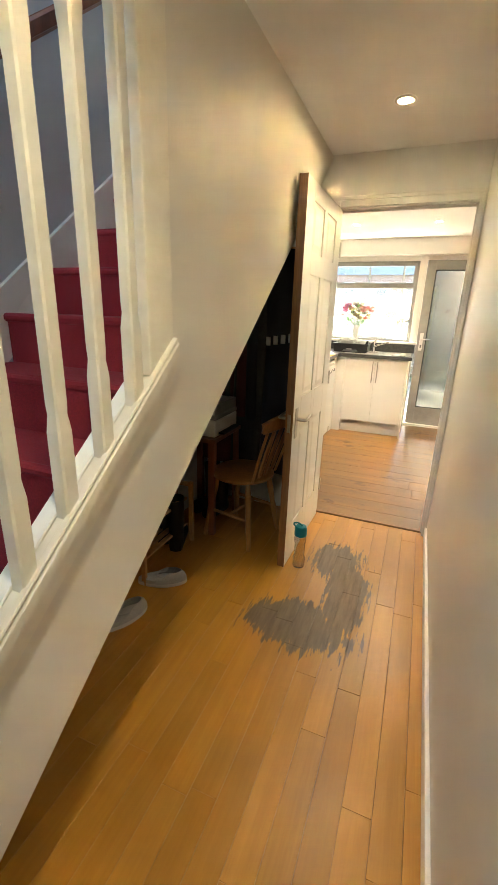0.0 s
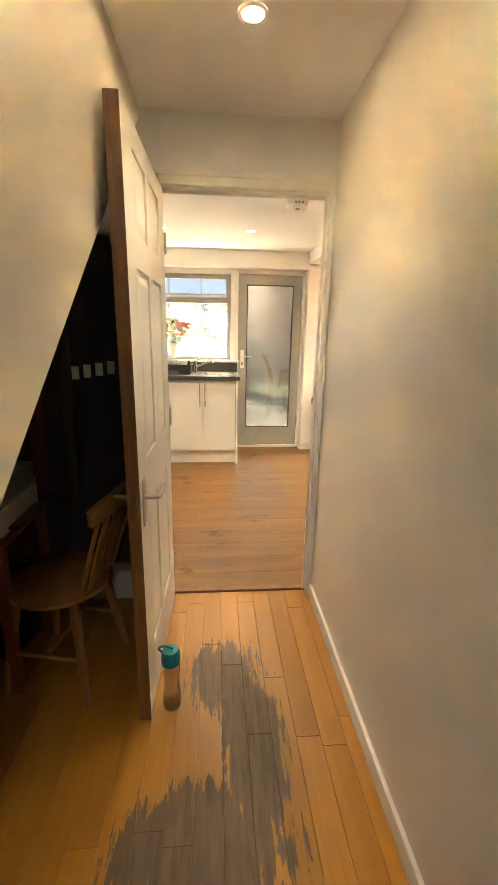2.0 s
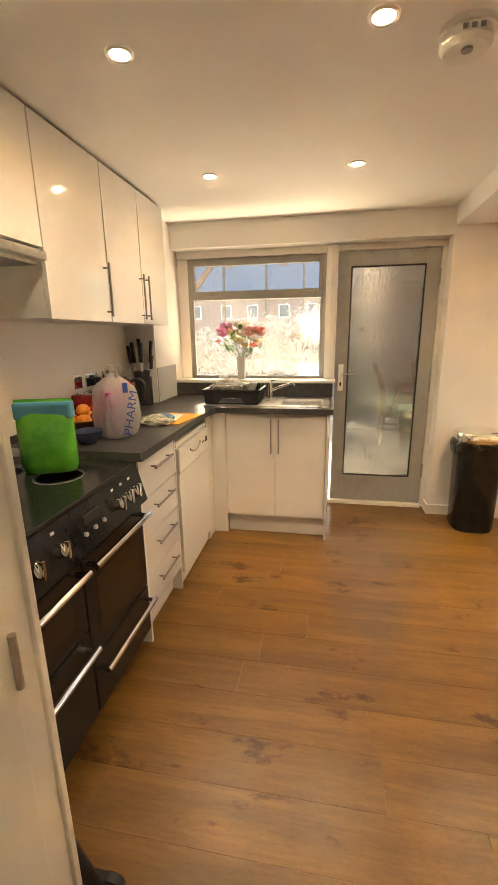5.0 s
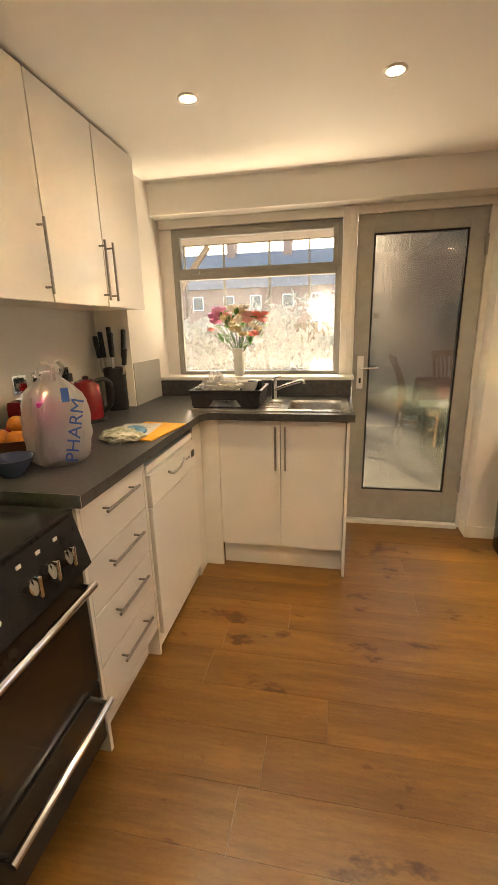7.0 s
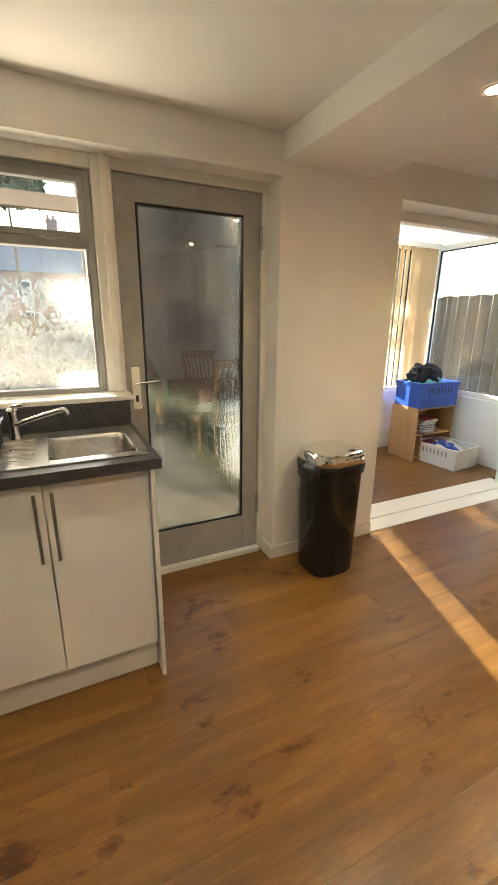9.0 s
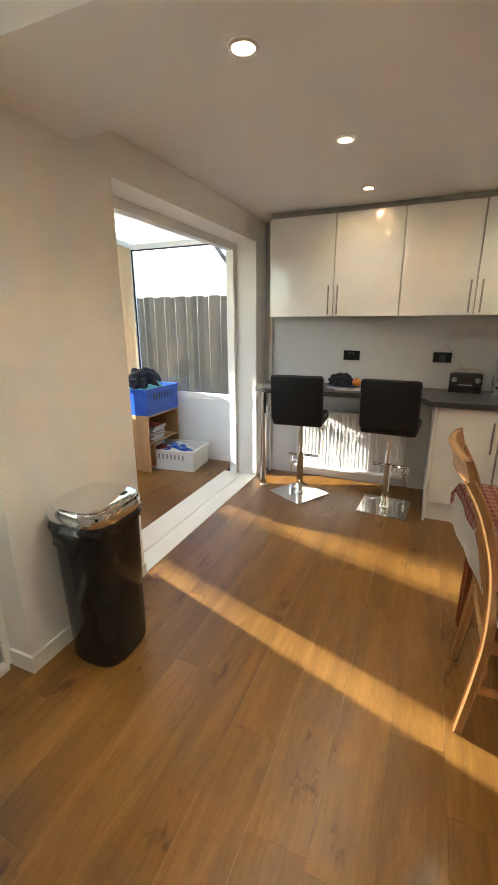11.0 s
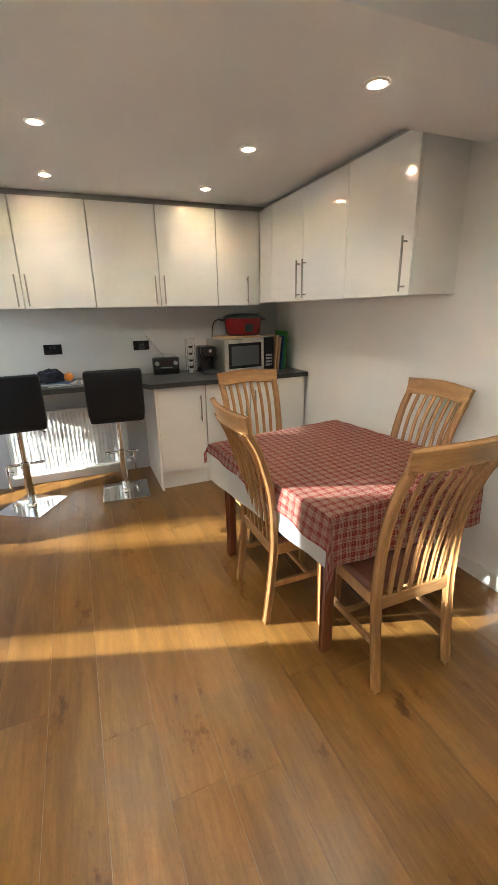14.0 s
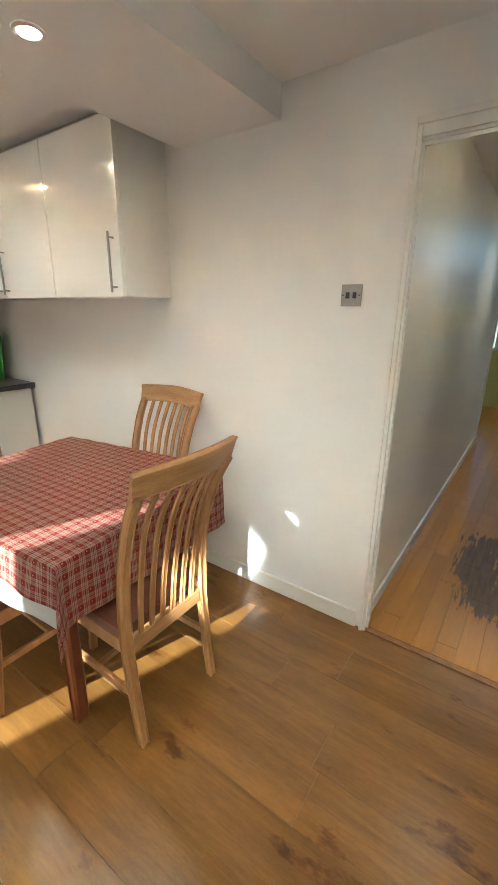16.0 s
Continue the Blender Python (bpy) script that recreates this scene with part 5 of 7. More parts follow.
def curtain(x0, x1, name_label):
    """A hanging curtain with soft folds; daylight comes through the cloth."""
    c = thing("curtain", (x0, CY1 - 0.10, 0), name_label, "curtain", "conservatory curtains")
    w = x1 - x0
    n = int(w / 0.012)
    bm = bmesh.new()
    rows = []
    for z in (0.72, 1.0, 1.4, 1.8, 2.1, CZ - 0.05):
        k = 0.9 + 0.25 * (CZ - z) / 1.6
        rows.append([bm.verts.new((w * i / n, 0.028 * k * math.sin(i * 0.012 * 2 * math.pi / 0.105 + 0.4 * z) + 0.01 * math.sin(i * 0.3), z)) for i in range(n + 1)])
    for a, b in zip(rows, rows[1:]):
        for i in range(n):
            bm.faces.new((a[i], a[i + 1], b[i + 1], b[i]))
    m = bpy.data.materials.get("cream_curtain")
    if m is None:
        m = speckled("cream_curtain", (0.66, 0.55, 0.40), (0.60, 0.49, 0.35), 300, 0.9)
        t, nn, l, b = nodes_of(m)
        tr = nn.new("ShaderNodeBsdfTranslucent")
        tr.inputs[0].default_value = (0.62, 0.46, 0.28, 1)
        mx = nn.new("ShaderNodeMixShader")
        mx.inputs[0].default_value = 0.55
        l.new(b.outputs[0], mx.inputs[1])
        l.new(tr.outputs[0], mx.inputs[2])
        l.new(mx.outputs[0], nn["Material Output"].inputs["Surface"])
    part("cloth", bm, m, c, smooth=True)
    part("heading_tape", B(0, -0.012, CZ - 0.05, w, 0.012, CZ - 0.01), M_UPVC, c)


# both out of sight, added so the gap between them shapes the floor streak
curtain(1.34, 2.20, "unseen cream curtain added to block light across the back window")
curtain(2.335, 2.62, "unseen cream curtain added to bound the light streak")


def vertical_blind(x0, x1):
    """Hanging fabric slats, turned so that they lie along the sunlight."""
    v = thing("vertical_blind", (0, CY1 - 0.10, 0), "cream vertical slat blind with its slats turned open", "blind")
    part("head_rail", B(x0 - 0.03, -0.02, CZ - 0.052, x1 + 0.03, 0.02, CZ - 0.009, bevel=0.003), M_UPVC, v)
    n = int((x1 - x0) / 0.078)
    first = None
    for i in range(n + 1):
        if first is None:
            bm = bmesh.new()
            cols = []
            for k in range(7):
                u = -0.0445 + 0.089 * k / 6
                cols.append([bm.verts.new((u, 0.004 * (1 - (u / 0.0445) ** 2), z)) for z in (0.76, 1.5, CZ - 0.055)])
            for p, q in zip(cols, cols[1:]):
                for k in range(2):
                    bm.faces.new((p[k], q[k], q[k + 1], p[k + 1]))
            first = part("slat", bm, bpy.data.materials["cream_curtain"], v, smooth=True)
            o = first
        else:
            o = new("slat", first.data)
            o.parent = v
        o.matrix_basis = pose(x0 + 0.078 * i, 0, 0, 0, 0, (72 if 3.05 < x0 + 0.078 * i < 3.33 else 110) + 4 * math.sin(i * 2.3))


vertical_blind(2.70, 3.64)
r = thing("curtain_rail", (0, 0, 0), "white curtain rail under the conservatory ceiling", "curtain rail")
part("rail", B(1.32, CY1 - 0.115, CZ - 0.008, 3.74, CY1 - 0.085, CZ), M_UPVC, r)

M_BLUE = speckled("blue_plastic", (0.012, 0.06, 0.36), (0.02, 0.085, 0.45), 12, 0.35)
M_BEECH = wood("beech_board", (0.42, 0.24, 0.10), (0.58, 0.36, 0.17), "z", 0.4, 16, 20, 0.07)


def shelf_unit():
    u = thing("storage_cabinet", (3.16, 7.02, 0), "low beech cabinet with magazines on its shelves", "cabinet")
    w, d, h = 0.56, 0.38, 0.60
    for nm, a in (("side", (0.0, 0, 0, 0.018, d, h)), ("side", (w - 0.018, 0, 0, w, d, h)), ("back_board", (0.018, d - 0.008, 0, w - 0.018, d, h)), ("top", (0.018, 0, h - 0.018, w - 0.018, d - 0.008, h)), ("shelf", (0.018, 0.01, 0.29, w - 0.018, d - 0.008, 0.308)), ("shelf", (0.018, 0.01, 0.03, w - 0.018, d - 0.008, 0.048)), ("divider", (0.10, 0.01, 0.048, 0.118, d - 0.008, 0.29))):
        part(nm, B(*a, bevel=0.0015), M_BEECH, u)


shelf_unit()
rnd = random.Random(11)
PAPERS = [mat("paper_%s" % k, c, 0.5) for k, c in (("white", (0.6, 0.6, 0.58)), ("grey", (0.3, 0.3, 0.32)), ("red", (0.35, 0.05, 0.05)), ("dark", (0.06, 0.06, 0.08)), ("blue", (0.1, 0.16, 0.3)))]
for lvl, x0, count in ((0.048, 3.30, 13), (0.308, 3.20, 15)):
    z = lvl + 0.001
    for i in range(count):
        t = rnd.uniform(0.006, 0.015)
        m = thing("magazine", (x0 + 0.18 + rnd.uniform(-0.03, 0.03), 7.17, z), "magazine lying in a stack on the cabinet shelf", "magazine", "stacked magazines", rz=rnd.uniform(-12, 12))
        part("pages", B(-0.10, -0.13, 0, 0.10, 0.13, t - 0.001), rnd.choice(PAPERS[:2]), m)
        part("cover", B(-0.102, -0.132, t - 0.001, 0.102, 0.132, t), rnd.choice(PAPERS), m)
        z += t


def crate(at, rz, w, d, h, wall_mat, label, rim_mat, slots):
    c = thing("storage_crate", at, label, "crate", rz=rz)
    k = 0.012
    part("bottom", B(-w / 2 + k, -d / 2 + k, 0, w / 2 - k, d / 2 - k, 0.012), wall_mat, c)
    for s in (-1, 1):
        for nm, a in (("long_side", (-w / 2, s * d / 2 - (k if s > 0 else 0), 0, w / 2, s * d / 2 + (k if s < 0 else 0), h - 0.02)), ("short_side", (s * w / 2 - (k if s > 0 else 0), -d / 2 + k, 0, s * w / 2 + (k if s < 0 else 0), d / 2 - k, h - 0.02))):
            p = part(nm, B(*a, bevel=0.002), wall_mat, c)
            if slots and nm == "long_side":
                for i in range(8):
                    x = -w * 0.3 + i * w * 0.085
                    part("slot", B(x, s * (d / 2 + 0.0005), h * 0.55, x + 0.016, s * (d / 2 + 0.002), h * 0.8), slots, p)
    part("rim", boxes((-w / 2 - 0.012, -d / 2 - 0.012, h - 0.03, w / 2 + 0.012, -d / 2 + k, h), (-w / 2 - 0.012, d / 2 - k, h - 0.03, w / 2 + 0.012, d / 2 + 0.012, h), (-w / 2 - 0.012, -d / 2 + k, h - 0.03, -w / 2 + k, d / 2 - k, h), (w / 2 - k, -d / 2 + k, h - 0.03, w / 2 + 0.012, d / 2 - k, h), bevel=0.003), rim_mat, c)
    return c


crate((3.44, 7.19, 0.601), 0, 0.56, 0.36, 0.27, M_BLUE, "blue plastic crate filled with clothes on the cabinet", M_BLUE, M_BLACK)
crate((3.50, 6.90, 0.0), 96, 0.54, 0.40, 0.22, M_WHITEPLASTIC, "white plastic crate lined with blue holding papers on the floor", M_WHITEPLASTIC, PAPERS[1])


def heap(name, at, r, sx, sy, sz, material, label, category, seed):
    """Crumpled cloth: a soft lump pushed about by noise."""
    o = thing(name, at, label, category)
    bm = bmesh.new()
    bmesh.ops.create_icosphere(bm, subdivisions=4, radius=1)
    for v in bm.verts:
        d = v.co.normalized()
        k = 1 + 0.28 * noise.noise(d * 2.2 + Vector((seed, 0, 0))) + 0.16 * noise.noise(d * 5.5 + Vector((0, seed, 0)))
        v.co = Vector((d.x * sx * k, d.y * sy * k, max(d.z, -0.35) * sz * k)) * r
    lo = min(v.co.z for v in bm.verts)
    for v in bm.verts:
        v.co.z -= lo
    part("folds", bm, material, o, smooth=True)
    return o


M_NAVY = speckled("navy_cloth", (0.010, 0.012, 0.022), (0.02, 0.022, 0.035), 160, 0.9, strength=0.5)
heap("folded_clothes", (3.42, 7.20, 0.72), 0.2, 1.2, 0.8, 0.75, speckled("aqua_towel", (0.10, 0.42, 0.48), (0.25, 0.58, 0.62), 40, 0.95, strength=0.6), "aqua and white towels heaped in the blue crate", "clothes", 2.0)
heap("jumper", (3.40, 7.22, 0.86), 0.19, 1.05, 0.75, 0.75, M_NAVY, "black jumper lying on top of the towels", "clothes", 7.0)
heap("blue_liner", (3.50, 6.90, 0.014), 0.19, 0.9, 1.3, 0.75, M_BLUE, "blue bag lying inside the white crate", "bag", 4.0)
for i, (x, y, a) in enumerate(((3.47, 6.80, 20), (3.53, 6.86, -15))):
    p = thing("paper_sheet", (x, y, 0.19 + 0.004 * i), "white paper lying loose in the crate", "paper", "loose papers in the crate", rz=a)
    bm = B(-0.10, -0.14, 0, 0.10, 0.14, 0.002)
    bmesh.ops.rotate(bm, cent=(0, 0, 0), matrix=Matrix.Rotation(radians(8), 3, "X"), verts=bm.verts)
    part("sheet", bm, PAPERS[0], p)

# ---- garden and distance ----
M_GRASS = speckled("garden_soil_grass", (0.035, 0.045, 0.018), (0.09, 0.10, 0.04), 6, 0.95, strength=0.6)
bm = bmesh.new()
for a, b in (((-400, OUT + 0.01), (400, 400)), ((-400, -400), (-1.73, OUT)), ((XR + 0.16, -400), (400, OUT + 0.01)), ((-1.73, -400), (XR + 0.16, -3.6))):
    vs = [bm.verts.new((x, y, -0.15)) for x, y in ((a[0], a[1]), (b[0], a[1]), (b[0], b[1]), (a[0], b[1]))]
    bm.faces.new(vs)
structure("ground", bm, M_GRASS, "garden ground of soil and rough grass")
M_FENCE = wood("weathered_fence", (0.085, 0.055, 0.028), (0.22, 0.15, 0.082), "z", 0.8, 18, 40, 0.06, vary=0.3)


def fence(x0, y0, x1, y1, h, label):
    f = thing("fence", (0, 0, -0.15), label, "fence")
    d = Vector((x1 - x0, y1 - y0, 0))
    n = int(d.length / 0.115)
    ang = math.degrees(math.atan2(d.y, d.x))
    bm = B(-0.055, -0.006, 0, 0.055, 0.006, h)
    first = part("board", bm, M_FENCE, f)
    first.matrix_basis = pose(x0, y0, 0, 0, 0, ang)
    for i in range(1, n):
        o = new("board", first.data)
        o.parent = f
        q = Vector((x0, y0, 0)) + d * (i / n)
        s = 0.010 * (i % 2)
        o.matrix_basis = pose(q.x - s * math.sin(radians(ang)), q.y + s * math.cos(radians(ang)), -0.02 * (i % 3 == 0), 0, 0, ang)
    u = d.normalized()
    nrm = Vector((-u.y, u.x, 0)) * -0.03
    for z in (0.4, h - 0.35):
        bm = bmesh.new()
        sweep(bm, [Vector((x0, y0, z)) + nrm, Vector(((x0 + x1) / 2, (y0 + y1) / 2, z)) + nrm, Vector((x1, y1, z)) + nrm], 0.03, 0.08, side=nrm, smooth=1)
        part("rail", bm, M_FENCE, f)


fence(6.6, 3.0, 6.6, 19.0, 2.12, "weathered close-board garden fence")
fence(6.6, 19.0, -9.0, 19.0, 1.75, "weathered fence across the end of the garden")


def leafy(name, at, n, spread, leaf, material, label, category, seed, trunk=None, dense=False):
    t = thing(name, at, label, category)
    rr = random.Random(seed)
    if trunk:
        bm = bmesh.new()
        tube(bm, [(0, 0, 0), (0.05, 0.02, trunk * 0.5), (0.0, 0.05, trunk)], lambda u: (0.055 if dense else 0.14) * (1 - 0.7 * u), 8)
        for i in range(7):
            a, z = rr.uniform(0, 6.28), trunk * (rr.uniform(0.82, 0.95) if dense else rr.uniform(0.25, 0.9))
            tube(bm, [(0, 0.03, z), (math.cos(a) * 0.5, math.sin(a) * 0.5, z + 0.3), (math.cos(a) * 1.0, math.sin(a) * 0.9, z + 0.75)], lambda u: 0.05 - 0.035 * u, 6, 3)
        part("trunk", bm, M_FENCE, t)
    verts, faces = [], []
    sx, sy, z0, z1 = spread
    for i in range(n):
        h = rr.random()
        w = (1 - abs(2 * h - 0.7) ** 2 * 0.42) if trunk else 1.0
        x, y = rr.gauss(0, 0.42) * sx * w, rr.gauss(0, 0.42) * sy * w
        if dense:
            a, q = rr.uniform(0, 6.28), rr.random() ** 0.45 * (0.86 + 0.14 * noise.noise((math.cos(h * 40), h * 9, seed)))
            q *= 1 - 0.5 * max(h - 0.7, 0) / 0.3
            x, y = math.cos(a) * q * sx, math.sin(a) * q * sy
        elif noise.noise((x * 0.9 + seed, y * 0.9, h * (z1 - z0) * 0.9)) < -0.12:
            continue
        top = z1 * (1 + 0.16 * noise.noise((x * 1.3, seed, y * 1.3)))
        c = Vector((x, y, z0 + (top - z0) * h))
        q = Euler((rr.uniform(0, 6.28), rr.uniform(0, 6.28), rr.uniform(0, 6.28))).to_matrix()
        s = leaf * rr.uniform(0.6, 1.4)
        b = len(verts)
        verts += [tuple(c + q @ Vector(v)) for v in ((-s, 0, 0), (0, -s * 0.42, s * 0.1), (s, 0, 0), (0, s * 0.42, s * 0.1))]
        faces.append((b, b + 1, b + 2, b + 3))
    me = bpy.data.meshes.new("crown")
    me.from_pydata(verts, [], faces)
    me.materials.append(material)
    o = new("crown", me)
    o.parent = t
    o["kind"] = "stuff"
    return t


M_LEAF = speckled("evergreen_leaves", (0.03, 0.05, 0.018), (0.07, 0.09, 0.035), 3, 0.6, strength=0)
M_TWIG = speckled("winter_twigs", (0.24, 0.22, 0.18), (0.44, 0.42, 0.36), 4, 0.8, strength=0)
# high crowns added to block the sun, their gaps shape the beams indoors
leafy("sun_block_tree", (-3.93, 14.0, -0.15), 26000, (0.78, 0.8, 4.35, 8.4), 0.11, M_LEAF, "added evergreen crown that shades the kitchen window from the sun", "tree", 2, 5.5, True)
leafy("sun_block_tree", (-1.74, 14.0, -0.15), 26000, (0.84, 0.8, 4.35, 8.4), 0.11, M_LEAF, "added evergreen crown that bounds the sunbeam on the other side", "tree", 5, 5.5, True)
leafy("sun_block_tree", (-0.78, 14.6, -0.15), 20000, (0.82, 0.6, 3.9, 8.0), 0.10, M_LEAF, "added evergreen crown that blocks sun towards the conservatory", "tree", 14, 4.6, True)
leafy("sun_block_tree", (-3.12, 14.9, -0.15), 16000, (0.7, 0.6, 5.8, 9.0), 0.11, M_LEAF, "added evergreen crown that cuts off the top of the sunbeam", "tree", 31, 6.5, True)
leafy("sun_block_tree", (0.55, 14.6, -0.15), 24000, (0.80, 0.6, 5.15, 8.4), 0.10, M_LEAF, "added evergreen crown that keeps sun off the east kitchen wall", "tree", 23, 5.4, True)
# two columns added to mask the streak spot, leaving separate strips of light
leafy("beam_mask_tree", (5.03, 15.0, -0.15), 14000, (0.22, 0.3, 0.1, 7.6), 0.07, M_LEAF, "added narrow evergreen that splits the streak lamp beam", "tree", 19, 4.0, True)
leafy("beam_mask_tree", (6.02, 15.0, -0.15), 34000, (0.64, 0.7, 0.1, 8.2), 0.09, M_LEAF, "added dense evergreen that masks part of the streak lamp beam", "tree", 9, 4.0, True)
for i in range(6):
    leafy("shrub", (-7.2 + i * 1.45, 13.2 + 0.5 * math.sin(i * 2.1), -0.15), 5200, (1.1, 0.8, 0.0, 1.9 + 0.35 * math.sin(i * 1.7)), 0.10, M_TWIG, "pale twiggy winter shrub in the garden", "shrub", 20 + i)


def bare_tree(at, h, seed, label):
    t = thing("bare_tree", at, label, "tree")
    rr = random.Random(seed)
    bm = bmesh.new()

    def limb(p, d, L, r, depth):
        d = d.normalized()
        bend = Vector((rr.uniform(-1, 1), rr.uniform(-1, 1), rr.uniform(-0.2, 0.5))) * 0.22
        e = p + (d + bend).normalized() * L
        m = (p + e) / 2 + Vector((rr.uniform(-1, 1), rr.uniform(-1, 1), 0)) * L * 0.07
        tube(bm, [p, m, e], lambda u: r * (1 - 0.4 * u), 5 if depth > 1 else 8, 2)
        if depth < 5:
            for k in range(2 if depth else 4):
                ax = Vector((rr.uniform(-1, 1), rr.uniform(-1, 1), rr.uniform(0.1, 0.9)))
                limb(e, (d * 0.8 + ax * 0.85), L * rr.uniform(0.6, 0.8), r * 0.58, depth + 1)
    limb(Vector((0, 0, 0)), Vector((0, 0, 1)), h * 0.38, 0.15, 0)
    part("branches", bm, mat("bark", (0.12, 0.09, 0.07), 0.9), t)


bare_tree((13.0, 10.4, -0.15), 7.5, 4, "bare winter tree beyond the fence")


def far_house(x0, x1, y, h, ridge, label):
    M_B = speckled("far_brick", (0.22, 0.13, 0.10), (0.30, 0.19, 0.15), 2, 0.9, strength=0)
    M_R = speckled("far_slate", (0.10, 0.11, 0.13), (0.16, 0.17, 0.19), 2, 0.8, strength=0)
    o = thing("terraced_house", (0, 0, -0.15), label, "house", "terraced houses behind the garden")
    part("wall", B(x0, y, 0, x1, y + 8, h), M_B, o)
    bm = bmesh.new()
    prism(bm, [(y - 0.3, h), (y + 8.3, h), (y + 4, ridge)], 0, x0, x1)
    rf = part("roof", bm, M_R, o, "dark slate roof")
    cx = x0 + 0.8
    ch = part("chimney", boxes((cx, y + 3.4, ridge - 0.9, cx + 0.9, y + 4.6, ridge + 1.0), (cx - 0.06, y + 3.34, ridge + 0.8, cx + 0.96, y + 4.66, ridge + 0.92)), M_B, rf)
    for k in (0.2, 0.65):
        part("chimney_pot", lathe(bmesh.new(), [(0.13, 0), (0.11, 0.4), (0.13, 0.45)], (cx + k, y + 4, ridge + 1.0), 12), M_B, ch)
    for i in range(2):
        for z in (0.9, 3.4):
            x = x0 + 1.1 + i * (x1 - x0 - 3.2)
            wd = part("window", B(x, y - 0.05, z, x + 1.1, y + 0.02, z + 1.3), M_UPVC, o)
            part("pane", B(x + 0.08, y - 0.06, z + 0.08, x + 1.02, y - 0.05, z + 1.22), mat("far_glass", (0.05, 0.06, 0.08), 0.05), wd)


# near house added to keep the streak spot off kitchen window and back door
far_house(1.4, 4.66, 15.2, 5.9, 8.2, "added brick house with a slate roof, masking the streak lamp beam")
for i in range(7):
    far_house(-24 + i * 6.0, -18.02 + i * 6.0, 46, 5.4, 9.3, "brick terraced house with a slate roof and chimney")


M_PAVE = speckled("patio_stone", (0.10, 0.085, 0.07), (0.17, 0.145, 0.12), 3, 0.85, strength=0.5)
patio = tagged(new("pavement_patio"), "grey-brown stone slab patio behind the house", "patio", kind="structure")
slab = None
for i in range(6):
    for j in range(8):
        if slab is None:
            slab = part("slab", B(-0.295, -0.295, -0.05, 0.295, 0.295, 0.0, bevel=0.006), M_PAVE, patio)
            o = slab
        else:
            o = new("slab", slab.data)
            o.parent = patio
        o.location = (-2.2 + 0.6 * i, 6.55 + 0.6 * j, -0.09 + 0.004 * ((i * 5 + j * 3) % 3))


def pergola():
    p = thing("pergola", (0, 0, -0.15), "weathered timber pergola outside the window", "pergola")
    w = wood("pergola_timber", (0.20, 0.11, 0.05), (0.36, 0.22, 0.12), "z", 0.7, 18, 20, 0.06)
    for x in (-2.5, ):
        part("post", B(x, 9.2, 0, x + 0.12, 9.32, 2.75, bevel=0.006), w, p)
    part("beam", B(-3.2, 9.2, 2.75, 0.5, 9.3, 2.9, bevel=0.006), w, p)
    bm = bmesh.new()
    sweep(bm, [(-2.44, 9.26, 1.95), (-2.3, 9.26, 2.25), (-1.9, 9.26, 2.74)], 0.08, 0.08)
    part("brace", bm, w, p)


pergola()

# ---- small kitchen things ----
M_REDGLOSS = speckled("red_enamel", (0.20, 0.006, 0.010), (0.27, 0.009, 0.013), 5, 0.14, strength=0, coat=0.5)
M_WHITECHINA = mat("white_china", (0.8, 0.79, 0.76), 0.15)
M_ORANGE = speckled("orange_peel", (0.75, 0.22, 0.02), (0.85, 0.32, 0.04), 90, 0.4, strength=0.3)
M_TOMATO = speckled("tomato_skin", (0.55, 0.03, 0.015), (0.68, 0.06, 0.02), 6, 0.15, strength=0)


def socket(at, rz, w, label, category="socket", rockers=2, plugs=0, plate=None):
    s = thing("wall_socket" if category == "socket" else "light_switch", at, label, category, rz=rz)
    part("plate", B(-w / 2, -0.008, -0.043, w / 2, 0, 0.043, bevel=0.003), plate or M_CHROME, s)
    for i in range(rockers):
        x = (i - (rockers - 1) / 2) * 0.03
        part("rocker", B(x - 0.008, -0.013, 0.004 if category == "socket" else -0.012, x + 0.008, -0.008, 0.028 if category == "socket" else 0.012, bevel=0.002), M_BLACK, s)
    for x in (-w / 2 + 0.009, w / 2 - 0.009):
        part("screw", rod(bmesh.new(), (x, -0.0095, 0), (x, -0.008, 0), 0.003, seg=8), M_BLACK, s)
    for i in range(plugs):
        x = (i - (plugs - 1) / 2) * 0.06
        part("plug", B(x - 0.022, -0.045, -0.035, x + 0.022, -0.008, 0.012, bevel=0.008), M_BLACK, s, "black mains plug", smooth=True)


socket((0.452, YN, 1.578), 180, 0.088, "polished chrome double light switch on the white wall", "light switch", plate=M_HANDLE)
for y, w, pl in ((4.80, 0.088, 0), (4.96, 0.146, 2), (5.14, 0.088, 1)):
    socket((XL, y, 1.24), 90, w, "polished chrome wall socket above the worktop", plugs=pl)
for y, pl in ((5.12, 0), (4.36, 1)):
    socket((XR, y, 1.215), -90, 0.146, "black nickel double socket on the grey wall", plugs=pl, plate=M_BLACKGLOSS)

sm = thing("smoke_alarm", (0.305, 4.07, CEIL), "round white smoke alarm on the ceiling", "smoke alarm")
part("base", lathe(bmesh.new(), [(0.082, 0), (0.082, -0.016), (0.072, -0.02)], seg=32), M_WHITEPLASTIC, sm, smooth=True)
part("cover", lathe(bmesh.new(), [(0.075, -0.015), (0.075, -0.044), (0.064, -0.058), (0.02, -0.062), (0.001, -0.062)], seg=32), M_WHITEPLASTIC, sm, smooth=True)
part("test_button", lathe(bmesh.new(), [(0.018, -0.058), (0.016, -0.066), (0.001, -0.067)], (0.0, -0.02, 0), 18), PAPERS[1], sm)
for i in range(3):
    part("vent_slot", B(-0.03 + 0.024 * i, -0.078, -0.038, -0.016 + 0.024 * i, -0.073, -0.026), PAPERS[1], sm)

